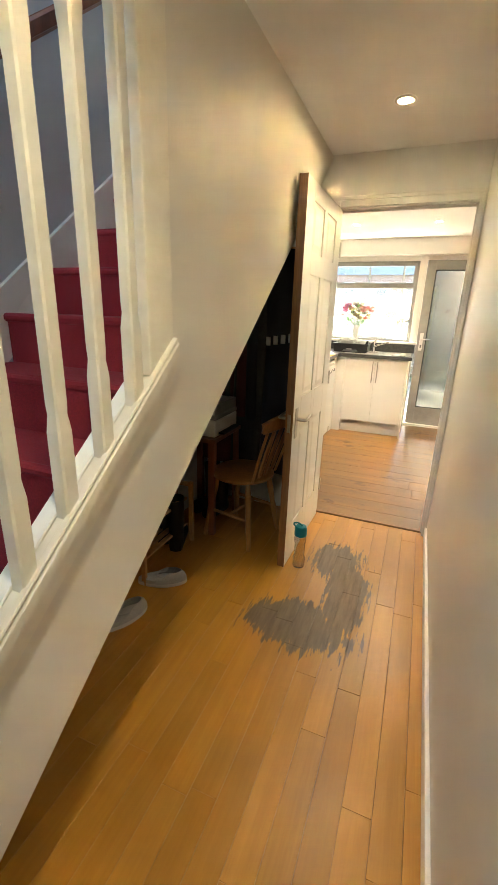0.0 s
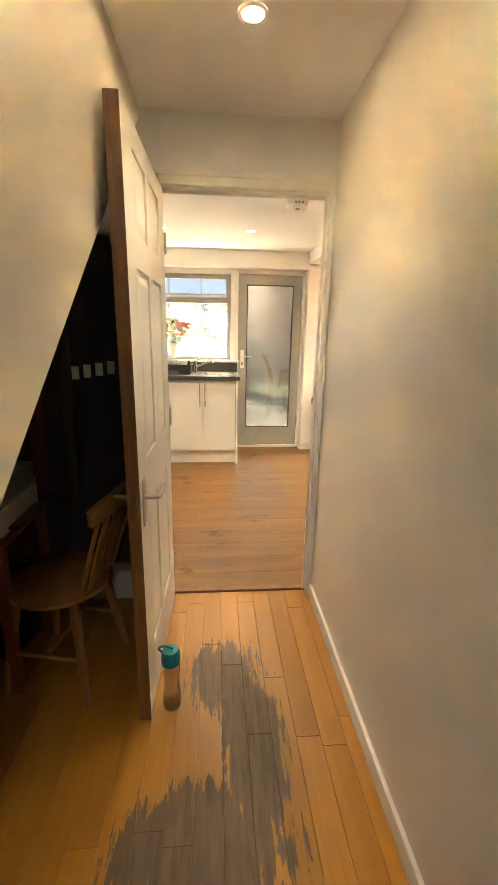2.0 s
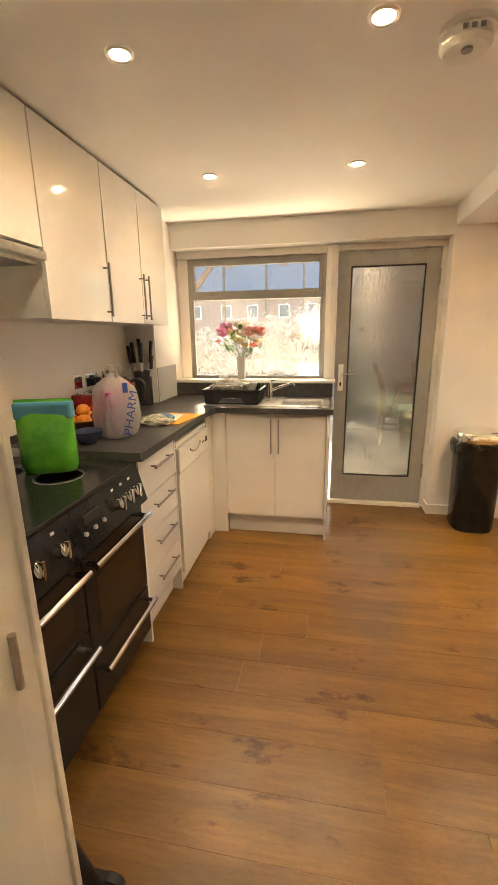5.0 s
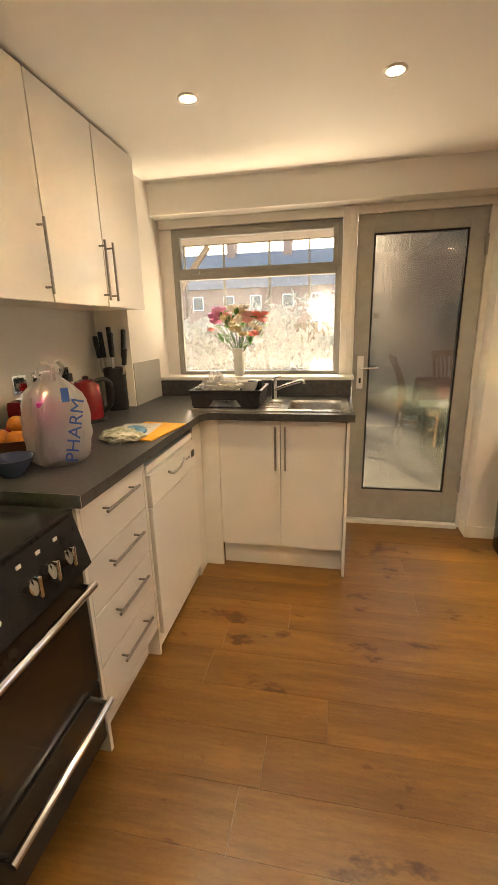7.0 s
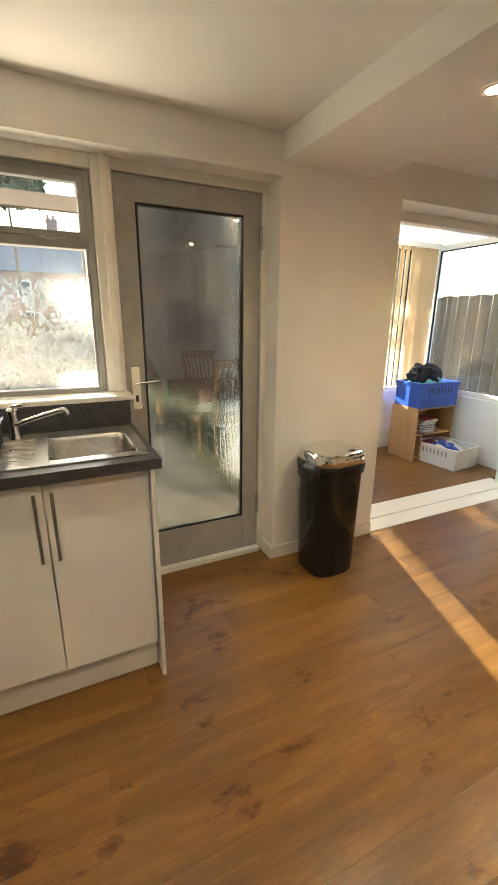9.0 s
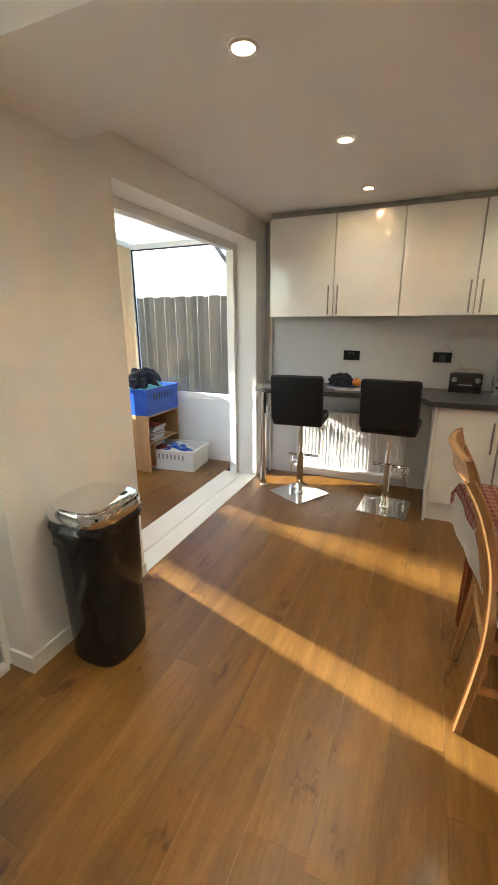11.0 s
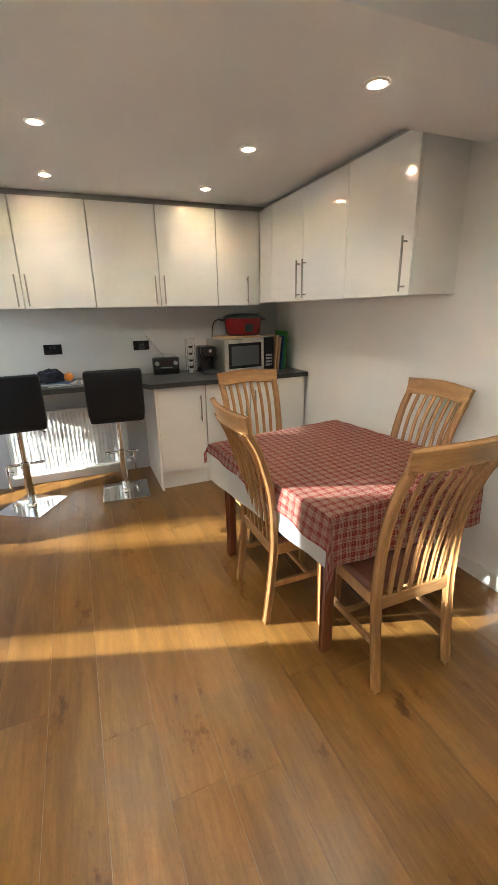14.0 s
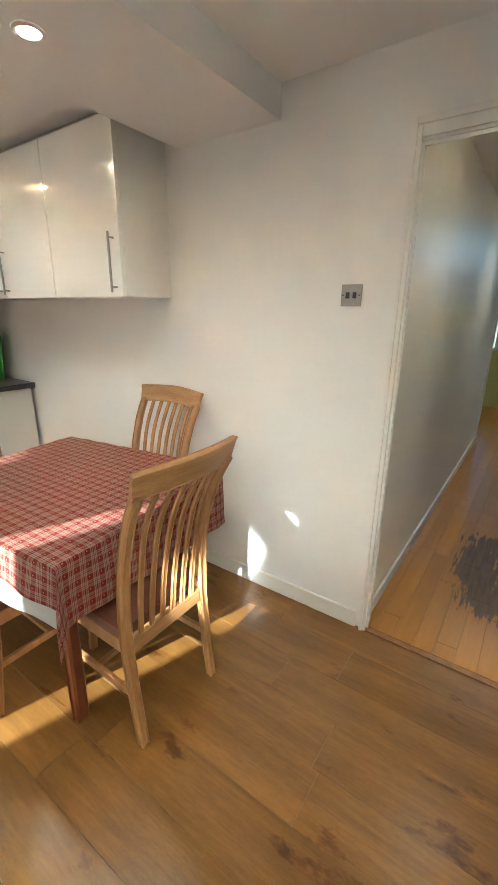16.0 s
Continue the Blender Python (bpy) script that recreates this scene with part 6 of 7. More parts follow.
sp = thing("splash_panel", (0, 0, 0), "pale grey glass splash panel beside the window", "splashback")
part("panel", B(-1.375, 5.53, WT + 0.001, -1.369, YF - 0.03, WT + 0.27, bevel=0.001), mat("grey_splash", (0.45, 0.45, 0.44), 0.12), sp)


def knife_block():
    k = thing("knife_block", (-1.45, 5.43, WT), "round black knife block full of dark-handled knives", "knife block")
    part("block", lathe(bmesh.new(), [(0.056, 0), (0.058, 0.006), (0.058, 0.225), (0.054, 0.232), (0.045, 0.225)], seg=28), M_BLACK, k, smooth=True)
    k.scale = (1.12, 1.12, 1.1)
    for x, y, a, h in ((-0.03, 0.0, -6, 0.14), (0.0, -0.02, 2, 0.13), (0.02, 0.02, 8, 0.15), (-0.01, 0.03, -3, 0.16), (0.035, -0.015, 10, 0.09), (-0.03, -0.03, -9, 0.12)):
        z0 = 0.26 if h > 0.1 else 0.23
        kn = part("knife", boxes((x - 0.001, y - 0.011, 0.21, x + 0.001, y + 0.011, z0 + 0.03)), M_STEEL, k)
        kn.matrix_basis = pose(0, 0, 0, a * 0.5, a, 0)
        part("knife_handle", B(x - 0.009, y - 0.013, z0 + 0.03, x + 0.009, y + 0.013, z0 + 0.03 + h, bevel=0.005), M_BLACK, kn)


knife_block()


def kettle():
    k = thing("kettle", (-1.43, 5.08, WT), "glossy red electric kettle with a black handle", "kettle", rz=8)
    part("base", lathe(bmesh.new(), [(0.082, 0), (0.085, 0.012), (0.075, 0.02)], seg=28), M_BLACK, k)
    part("body", lathe(bmesh.new(), [(0.075, 0.02), (0.08, 0.04), (0.079, 0.10), (0.067, 0.19), (0.058, 0.215), (0.03, 0.228), (0.001, 0.23)], seg=32), M_REDGLOSS, k, smooth=True)
    bm = bmesh.new()
    tube(bm, [(0.05, 0, 0.215), (0.10, 0, 0.225), (0.135, 0, 0.19), (0.125, 0, 0.10), (0.085, 0, 0.055)], 0.012, 10)
    part("handle", bm, M_BLACK, k, smooth=True)
    bm = bmesh.new()
    rod(bm, (-0.055, 0, 0.165), (-0.095, 0, 0.205), 0.022, 0.014)
    part("spout", bm, M_REDGLOSS, k, smooth=True)
    part("lid_knob", lathe(bmesh.new(), [(0.014, 0.228), (0.018, 0.24), (0.001, 0.247)], seg=16), M_BLACK, k)


kettle()


def toaster():
    t = thing("toaster", (-1.46, 4.80, WT), "glossy red toaster with chrome slots", "toaster", rz=0)
    part("body", B(-0.10, -0.16, 0.012, 0.10, 0.16, 0.185, bevel=0.03), M_REDGLOSS, t, smooth=True)
    part("top_plate", B(-0.065, -0.125, 0.184, 0.065, 0.125, 0.189, bevel=0.002), M_CHROME, t)
    for x in (-0.03, 0.03):
        part("slot", B(x - 0.013, -0.105, 0.1885, x + 0.013, 0.105, 0.1905), M_BLACK, t)
    part("lever", B(0.03, -0.175, 0.11, 0.06, -0.158, 0.125, bevel=0.004), M_BLACK, t)
    part("foot_rail", B(-0.085, -0.145, 0, 0.085, 0.145, 0.012), M_BLACK, t)


toaster()

M_BAG = bpy.data.materials.new("thin_carrier_film")
M_BAG.use_nodes = True
bt, bn, bl, bb = nodes_of(M_BAG)
bb.inputs["Base Color"].default_value = (0.82, 0.80, 0.76, 1)
bb.inputs["Roughness"].default_value = 0.35
btr = bn.new("ShaderNodeBsdfTransparent")
btl = bn.new("ShaderNodeBsdfTranslucent")
btl.inputs[0].default_value = (0.85, 0.83, 0.78, 1)
m1, m2 = bn.new("ShaderNodeMixShader"), bn.new("ShaderNodeMixShader")
m1.inputs[0].default_value, m2.inputs[0].default_value = 0.35, 0.5
bl.new(bb.outputs[0], m1.inputs[1])
bl.new(btl.outputs[0], m1.inputs[2])
bl.new(m1.outputs[0], m2.inputs[1])
bl.new(btr.outputs[0], m2.inputs[2])
bl.new(m2.outputs[0], bn["Material Output"].inputs["Surface"])
bump(bt, noise_node(bt, 22, 5, 0.7, obj_coord(bt)).outputs[0], 1.0, 0.03)
M_LETTER = mat("blue_print", (0.03, 0.10, 0.38), 0.5)


def letters(text, size, m, parent, matrix, name="lettering", label=""):
    cu = bpy.data.curves.new("text", "FONT")
    cu.body, cu.size, cu.extrude, cu.align_x, cu.align_y = text, size, 0.0006, "CENTER", "CENTER"
    tmp = bpy.data.objects.new("text", cu)
    me = bpy.data.meshes.new_from_object(tmp)
    bpy.data.objects.remove(tmp)
    me.materials.clear()
    me.materials.append(m)
    o = new(name, me)
    o.parent = parent
    o.matrix_basis = matrix
    if label:
        o["label"] = label
    return o


def carrier_bag():
    b = thing("carrier_bag", (-1.15, 4.42, WT), "white translucent carrier bag with blue lettering, packed full", "carrier bag", rz=-38)
    bm = bmesh.new()
    rows = []
    n = 72
    for z, hx, hy in ((0.0, 0.08, 0.09), (0.02, 0.10, 0.11), (0.05, 0.108, 0.118), (0.08, 0.112, 0.122), (0.11, 0.115, 0.127), (0.14, 0.112, 0.128), (0.17, 0.108, 0.126), (0.20, 0.102, 0.124), (0.23, 0.092, 0.12), (0.26, 0.078, 0.108), (0.285, 0.058, 0.085), (0.305, 0.036, 0.058), (0.325, 0.022, 0.036), (0.34, 0.014, 0.022)):
        ring = []
        for i in range(n):
            a = 2 * math.pi * i / n
            k = 1 + 0.09 * noise.noise((math.cos(a) * 2.2, math.sin(a) * 2.2, z * 9)) + 0.10 * (abs(noise.noise((math.cos(a) * 3.5, math.sin(a) * 3.5, z * 13))) - 0.2) + 0.07 * (abs(noise.noise((math.cos(a) * 7, math.sin(a) * 7, z * 22))) - 0.2) * (1 + z * 5)
            ring.append(bm.verts.new((hx * k * math.copysign(abs(math.cos(a)) ** 0.75, math.cos(a)), hy * k * math.copysign(abs(math.sin(a)) ** 0.75, math.sin(a)), z)))
        rows.append(ring)
    for p, q in zip(rows, rows[1:]):
        for i in range(n):
            j = (i + 1) % n
            bm.faces.new((p[i], p[j], q[j], q[i]))
    bm.faces.new(rows[0][::-1])
    part("film", bm, M_BAG, b, smooth=True)
    for s in (-1, 1):
        bm = bmesh.new()
        sweep(bm, [(0.0, s * 0.03, 0.30), (0.01, s * 0.05, 0.345), (0.03, s * 0.03, 0.375), (0.05, s * 0.0, 0.36), (0.04, -s * 0.005, 0.315)], 0.03, 0.004, side=(1, 0, 0.3))
        part("bag_handle", bm, M_BAG, b)
    part("contents", B(-0.06, -0.075, 0.012, 0.06, 0.07, 0.15, bevel=0.02), mat("grocery_pack", (0.35, 0.22, 0.38), 0.5), b)
    part("pink_pack", B(-0.05, -0.085, 0.15, 0.08, 0.03, 0.245, bevel=0.01), mat("magenta_pack", (0.45, 0.05, 0.30), 0.4), b, "magenta packet inside")
    m = Matrix(((0, 0, 1, 0.132), (0.25, -0.968, 0, 0.03), (0.968, 0.25, 0, 0.135), (0, 0, 0, 1)))
    letters("PHARM", 0.072, M_LETTER, b, m, label="blue printed letters")
    b.scale = (0.88, 0.88, 0.98)
    part("print_bar", B(0.112, 0.0, 0.24, 0.114, 0.03, 0.29), M_LETTER, b)


carrier_bag()


def bowl(at, r, h, m, label, wall=0.005):
    b = thing("bowl", at, label, "bowl")
    prof = [(r * 0.45, 0.0), (r * 0.5, 0.006), (r * 0.8, h * 0.5), (r, h), (r - wall, h), (r * 0.78 - wall, h * 0.5), (r * 0.45, 0.012), (0.001, 0.012)]
    part("shell", lathe(bmesh.new(), prof, seg=32), m, b, smooth=True)
    return b


bowl((-1.40, 4.52, WT), 0.15, 0.075, M_REDWOOD, "dark wooden fruit bowl holding oranges and tomatoes")
bowl((-1.22, 4.25, WT), 0.075, 0.065, mat("blue_glaze", (0.06, 0.08, 0.16), 0.12), "small dark blue glazed bowl")
for x, y, z, r, m, nm in ((-1.32, 4.35, 0.03, 0.04, M_ORANGE, "orange"), (-1.40, 4.36, 0.03, 0.04, M_ORANGE, "orange"), (-1.36, 4.46, 0.03, 0.04, M_ORANGE, "orange"), (-1.30, 4.44, 0.045, 0.032, M_TOMATO, "tomato"), (-1.35, 4.40, 0.085, 0.036, M_ORANGE, "orange"), (-1.41, 4.45, 0.055, 0.033, M_TOMATO, "tomato"), (-1.33, 4.50, 0.07, 0.033, M_TOMATO, "tomato"), (-1.38, 4.52, 0.055, 0.033, M_TOMATO, "tomato")):
    o = thing(nm, (x - 0.04, y + 0.10, WT + z), "ripe %s lying in the fruit bowl" % nm, "fruit", nm + "s in the fruit bowl")
    part("skin", ball(bmesh.new(), (0, 0, r * 0.95), r, sz=0.92), m, o, smooth=True)
    part("stalk", rod(bmesh.new(), (0, 0, r * 1.78), (0, 0, r * 1.86), 0.004, seg=8), M_LEAF, o)


def tea_towel():
    o = heap("tea_towel", (-1.07, 4.74, WT), 0.085, 1.15, 1.0, 0.42, speckled("patterned_cotton", (0.12, 0.16, 0.09), (0.62, 0.60, 0.50), 14, 0.9, strength=0.3), "crumpled green and cream tea towel on the worktop", "tea towel", 3.0)
    part("blue_corner", ball(bmesh.new(), (0.045, 0.045, 0.03), 0.05, 1.1, 0.9, 0.45), speckled("blue_cotton", (0.08, 0.22, 0.38), (0.2, 0.36, 0.5), 20, 0.9), o, "blue folded corner", smooth=True)


tea_towel()
e = thing("envelope", (-1.01, 4.89, WT), "orange padded envelope lying on the worktop", "envelope", rz=-8)
part("sleeve", B(-0.115, -0.165, 0, 0.115, 0.165, 0.008, bevel=0.003), mat("orange_manila", (0.72, 0.36, 0.03), 0.6), e)
e = thing("letter", (-1.07, 4.88, WT + 0.008), "white printed letter lying on the envelope", "paper", rz=6)
part("sheet", B(-0.10, -0.14, 0, 0.09, 0.13, 0.002), PAPERS[0], e)
for i in range(6):
    part("print_line", B(-0.07, 0.09 - i * 0.025, 0.002, 0.06 - 0.02 * (i % 2), 0.095 - i * 0.025, 0.0025), PAPERS[1], e)


def dish_rack():
    d = thing("dish_rack", (-0.77, 5.60, WT + 0.006), "black plastic dish rack standing on the drainer", "dish rack")
    w, dp, h = 0.40, 0.30, 0.105
    part("tray", B(-w / 2, -dp / 2, 0, w / 2, dp / 2, 0.012, bevel=0.004), M_BLACK, d)
    for s in (-1, 1):
        bm = bmesh.new()
        prism(bm, [(-w / 2, 0.01), (-0.10, 0.01), (-0.07, 0.05), (0.07, 0.05), (0.10, 0.01), (w / 2, 0.01), (w / 2 + 0.015, h), (-w / 2 - 0.015, h)], 1, s * dp / 2 - 0.004, s * dp / 2 + 0.004)
        part("side_wall", bm, M_BLACK, d)
        part("end_wall", B(s * (w / 2 + 0.004) - 0.004, -dp / 2 + 0.005, 0.012, s * (w / 2 + 0.004) + 0.004, dp / 2 - 0.005, h), M_BLACK, d)
    part("rim", boxes((-w / 2 - 0.022, -dp / 2 - 0.010, h - 0.008, w / 2 + 0.022, -dp / 2 + 0.004, h + 0.004), (-w / 2 - 0.022, dp / 2 - 0.004, h - 0.008, w / 2 + 0.022, dp / 2 + 0.010, h + 0.004), (-w / 2 - 0.022, -dp / 2 + 0.004, h - 0.008, -w / 2 - 0.008, dp / 2 - 0.004, h + 0.004), (w / 2 + 0.008, -dp / 2 + 0.004, h - 0.008, w / 2 + 0.022, dp / 2 - 0.004, h + 0.004), bevel=0.002), M_BLACK, d)
    for i in range(7):
        part("prong", rod(bmesh.new(), (0.07 + 0.018 * i, 0.03, 0.012), (0.07 + 0.018 * i, 0.03, 0.13), 0.003, seg=6), M_BLACK, d)
    c = part("cutlery_cup", B(0.10, 0.05, 0.012, 0.19, 0.13, 0.14, bevel=0.006), M_BLACK, d)


dish_rack()
bowl((-0.76, 5.56, WT + 0.02), 0.075, 0.075, M_WHITECHINA, "white china bowl drying in the rack").location.z += 0.045
bowl((-0.66, 5.62, WT + 0.02), 0.065, 0.08, M_WHITECHINA, "white china bowl drying beside another").location.z += 0.05
for i in range(3):
    p = thing("plate", (-0.87 + 0.025 * i, 5.58, WT + 0.115), "white plate standing on edge in the dish rack", "plate", "plates in the dish rack")
    bm = lathe(bmesh.new(), [(0.001, 0), (0.06, 0), (0.095, 0.012), (0.098, 0.015), (0.062, 0.005), (0.001, 0.004)], seg=32)
    bmesh.ops.rotate(bm, cent=(0, 0, 0), matrix=Matrix.Rotation(radians(72), 3, "Y"), verts=bm.verts)
    part("dish", bm, M_WHITECHINA, p, smooth=True)
heap("plastic_wrap", (-0.82, 5.55, WT + 0.11), 0.10, 1.25, 0.9, 0.5, M_BAG, "crumpled clear plastic lying on the dishes", "plastic bag", 5.0)


def vase():
    def petal(name, c):
        m = mat(name, c, 0.6)
        t, n, l, b = nodes_of(m)
        tr, mx = n.new("ShaderNodeBsdfTranslucent"), n.new("ShaderNodeMixShader")
        tr.inputs[0].default_value, mx.inputs[0].default_value = (*c, 1), 0.55
        l.new(b.outputs[0], mx.inputs[1])
        l.new(tr.outputs[0], mx.inputs[2])
        l.new(mx.outputs[0], n["Material Output"].inputs["Surface"])
        return m
    v = thing("vase", (-0.80, 6.03, 1.136), "white vase of pink, white and coral flowers on the window sill", "vase")
    part("body", lathe(bmesh.new(), [(0.036, 0), (0.038, 0.004), (0.05, 0.19), (0.05, 0.195), (0.045, 0.195), (0.034, 0.01), (0.001, 0.008)], seg=4), M_WHITECHINA, v)
    v.rotation_euler = (0, 0, radians(40))
    rr = random.Random(21)
    cols = [petal("petal_%s" % k, c) for k, c in (("pink", (0.86, 0.42, 0.62)), ("white", (0.90, 0.88, 0.80)), ("coral", (0.88, 0.36, 0.30)), ("cream", (0.86, 0.78, 0.58)), ("rose", (0.88, 0.55, 0.54)))]
    green = mat("stem_green", (0.07, 0.16, 0.03), 0.5)
    lf = mat("leaf_green", (0.09, 0.24, 0.04), 0.45)
    heads = [(-0.17, 0.02, 0.36, 0, 0.055), (-0.13, -0.02, 0.40, 0, 0.05), (-0.03, 0.0, 0.41, 1, 0.05), (0.03, -0.02, 0.33, 1, 0.055), (0.0, -0.05, 0.27, 3, 0.05), (0.08, 0.0, 0.37, 4, 0.045), (0.16, 0.0, 0.35, 2, 0.045), (0.13, -0.03, 0.24, 2, 0.04), (0.20, 0.01, 0.33, 4, 0.04), (-0.07, -0.03, 0.34, 3, 0.05), (0.05, 0.03, 0.42, 1, 0.04), (0.10, 0.03, 0.30, 1, 0.045), (-0.20, 0.0, 0.28, 2, 0.03), (0.16, -0.02, 0.28, 3, 0.035), (-0.09, 0.03, 0.37, 4, 0.04), (0.21, -0.01, 0.38, 2, 0.03), (-0.05, 0.02, 0.30, 1, 0.05), (0.02, 0.02, 0.38, 3, 0.045), (-0.16, -0.01, 0.33, 0, 0.045), (0.09, -0.04, 0.33, 4, 0.045), (0.05, -0.04, 0.24, 3, 0.04), (0.14, 0.02, 0.38, 2, 0.035)]
    rot = Matrix.Rotation(radians(-40), 4, "Z")
    for x, y, z, k, r in heads:
        r *= 1.3
        c = rot @ Vector((x * 0.95 - 0.01, y, z + 0.03))
        bm = bmesh.new()
        tube(bm, [(0, 0, 0.12), (c.x * 0.5, c.y * 0.5, 0.12 + (c.z - 0.12) * 0.55), c], 0.0028, 5, 4)
        s = part("stem", bm, green, v)
        bm = bmesh.new()
        for ring, tilt, q in ((7, 0.35, 1.0), (6, 0.8, 0.75), (4, 1.2, 0.5)):
            for i in range(ring):
                a = 2 * math.pi * (i + 0.3 * ring) / ring
                e = Euler((0, -tilt + rr.uniform(-0.2, 0.2), a))
                m = Matrix.Translation(c) @ e.to_matrix().to_4x4()
                L, W = r * q, r * q * 0.48
                pts = [(0, 0, 0), (L * 0.5, -W, 0.08 * r), (L * 1.0, -W * 0.55, 0.28 * r), (L * 1.0, W * 0.55, 0.28 * r), (L * 0.5, W, 0.08 * r)]
                bm.faces.new([bm.verts.new(m @ Vector(t)) for t in pts])
        part("bloom", bm, cols[k], s)
    for i in range(40):
        a, z = rr.uniform(0, 6.28), rr.uniform(0.2, 0.46)
        R = rr.uniform(0.04, 0.2)
        c = Vector((math.cos(a) * R, math.sin(a) * R * 0.5, z))
        c = rot @ c
        e = Euler((rr.uniform(-0.6, 0.6), rr.uniform(-1.2, 0.2), a)).to_matrix()
        L = rr.uniform(0.05, 0.10)
        bm = bmesh.new()
        bm.faces.new([bm.verts.new(c + e @ Vector(t)) for t in ((0, 0, 0), (L * 0.5, -L * 0.22, 0.004), (L, 0, -0.004), (L * 0.5, L * 0.22, 0.004))])
        part("leaf", bm, lf, v)


vase()

g = thing("crisp_packet", (-1.20, 3.93, 0.968), "green and blue food bag standing beside the hob", "food bag", rz=20)
bm = bmesh.new()
rows = []
for z, w, d in ((0, 0.10, 0.05), (0.03, 0.11, 0.06), (0.18, 0.11, 0.055), (0.27, 0.11, 0.02), (0.30, 0.11, 0.004)):
    rows.append([bm.verts.new((w * math.copysign(abs(math.cos(a)) ** 0.6, math.cos(a)), d * math.copysign(abs(math.sin(a)) ** 0.8, math.sin(a)) * (1 + 0.15 * noise.noise((a * 2, z * 20, 1))), z)) for a in [2 * math.pi * i / 24 for i in range(24)]])
for p, q in zip(rows, rows[1:]):
    for i in range(24):
        j = (i + 1) % 24
        bm.faces.new((p[i], p[j], q[j], q[i]))
bm.faces.new(rows[0][::-1])
part("packet", bm, speckled("green_foil", (0.05, 0.32, 0.03), (0.12, 0.45, 0.05), 9, 0.25), g, smooth=True)
part("blue_band", B(-0.112, -0.03, 0.22, 0.112, 0.03, 0.29, bevel=0.012), mat("aqua_foil", (0.1, 0.42, 0.55), 0.25), g)

# mop trolley leg seen past the door
v = thing("vacuum_cleaner", (-0.93, 3.05, 0), "black upright vacuum cleaner leaning by the cooker", "vacuum cleaner")
bm = bmesh.new()
tube(bm, [(0.02, 0.02, 1.0), (0.16, 0.05, 0.5), (0.285, 0.09, 0.06)], 0.022, 10)
part("tube", bm, M_BLACK, v, smooth=True)
for y in (0.07, 0.12):
    bm = bmesh.new()
    rod(bm, (0.31, y - 0.012, 0.035), (0.31, y + 0.012, 0.035), 0.035, seg=20)
    part("wheel", bm, M_BLACK, v, smooth=True)
part("floor_head", B(0.17, -0.03, 0.005, 0.30, 0.14, 0.06, bevel=0.015), M_BLACK, v, smooth=True)

# ---- on the breakfast worktop ----


def microwave():
    m = thing("microwave", (3.47, 3.475, WE), "silver microwave oven with a dark glass door", "microwave", rz=9)
    w, d, h = 0.53, 0.38, 0.315
    part("body", B(-d / 2 + 0.02, -w / 2, 0.012, d / 2, w / 2, h, bevel=0.006), M_STEEL, m)
    f = part("door", B(-d / 2 - 0.005, -w / 2 + 0.11, 0.014, -d / 2 + 0.02, w / 2, h - 0.002, bevel=0.005), M_STEEL, m)
    part("door_window", B(-d / 2 - 0.008, -w / 2 + 0.14, 0.05, -d / 2 - 0.004, w / 2 - 0.04, h - 0.04, bevel=0.002), M_BLACKGLOSS, f)
    part("inner_window", B(-d / 2 - 0.0095, -w / 2 + 0.17, 0.075, -d / 2 - 0.0075, w / 2 - 0.07, h - 0.065), mat("grey_glass", (0.08, 0.085, 0.09), 0.1), f)
    c = part("control_panel", B(-d / 2 - 0.004, -w / 2, 0.014, -d / 2 + 0.02, -w / 2 + 0.106, h - 0.002, bevel=0.004), M_BLACKGLOSS, m)
    for i in range(4):
        for j in range(3):
            part("button", B(-d / 2 - 0.007, -w / 2 + 0.018 + 0.026 * j, 0.05 + 0.03 * i, -d / 2 - 0.003, -w / 2 + 0.036 + 0.026 * j, 0.068 + 0.03 * i), PAPERS[1], c)
    for x in (-0.12, 0.12):
        for y in (-0.19, 0.19):
            part("foot", rod(bmesh.new(), (x, y, 0), (x, y, 0.012), 0.014), M_BLACK, m)


microwave()
b = thing("chopping_board", (3.47, 3.50, WE + 0.316), "wooden chopping board lying on the microwave", "chopping board", rz=5)
part("board", B(-0.15, -0.20, 0, 0.15, 0.18, 0.015, bevel=0.004), M_BEECH, b)


def slow_cooker():
    s = thing("slow_cooker", (3.50, 3.42, WE + 0.332), "red oval slow cooker with a dark glass lid on the microwave", "slow cooker")
    s.scale = (1.05, 1.22, 1.16)
    part("body", lathe(bmesh.new(), [(0.115, 0.008), (0.125, 0.02), (0.135, 0.12), (0.138, 0.135)], seg=36, sy=1.12), M_REDGLOSS, s, smooth=True)
    part("rim", lathe(bmesh.new(), [(0.140, 0.135), (0.144, 0.14), (0.140, 0.15), (0.13, 0.15)], seg=36, sy=1.12), M_BLACK, s, smooth=True)
    part("lid", lathe(bmesh.new(), [(0.135, 0.15), (0.12, 0.163), (0.06, 0.172), (0.001, 0.174)], seg=36, sy=1.12), M_BLACKGLOSS, s, smooth=True)
    part("control", B(-0.15, -0.03, 0.03, -0.125, 0.03, 0.09, bevel=0.005), M_BLACK, s)
    for sg in (-1, 1):
        part("side_handle", B(-0.03, sg * 0.165 - 0.015, 0.115, 0.03, sg * 0.165 + 0.015, 0.13, bevel=0.004), M_BLACK, s)
    part("foot_ring", lathe(bmesh.new(), [(0.10, 0), (0.115, 0.009)], seg=30, sy=1.12), M_BLACK, s)
    bm = bmesh.new()
    tube(bm, [(0.0, 0.15, 0.13), (0.02, 0.22, 0.12), (0.06, 0.24, 0.03), (0.10, 0.23, -0.2)], 0.004, 6)
    part("mains_cable", bm, M_BLACK, s)


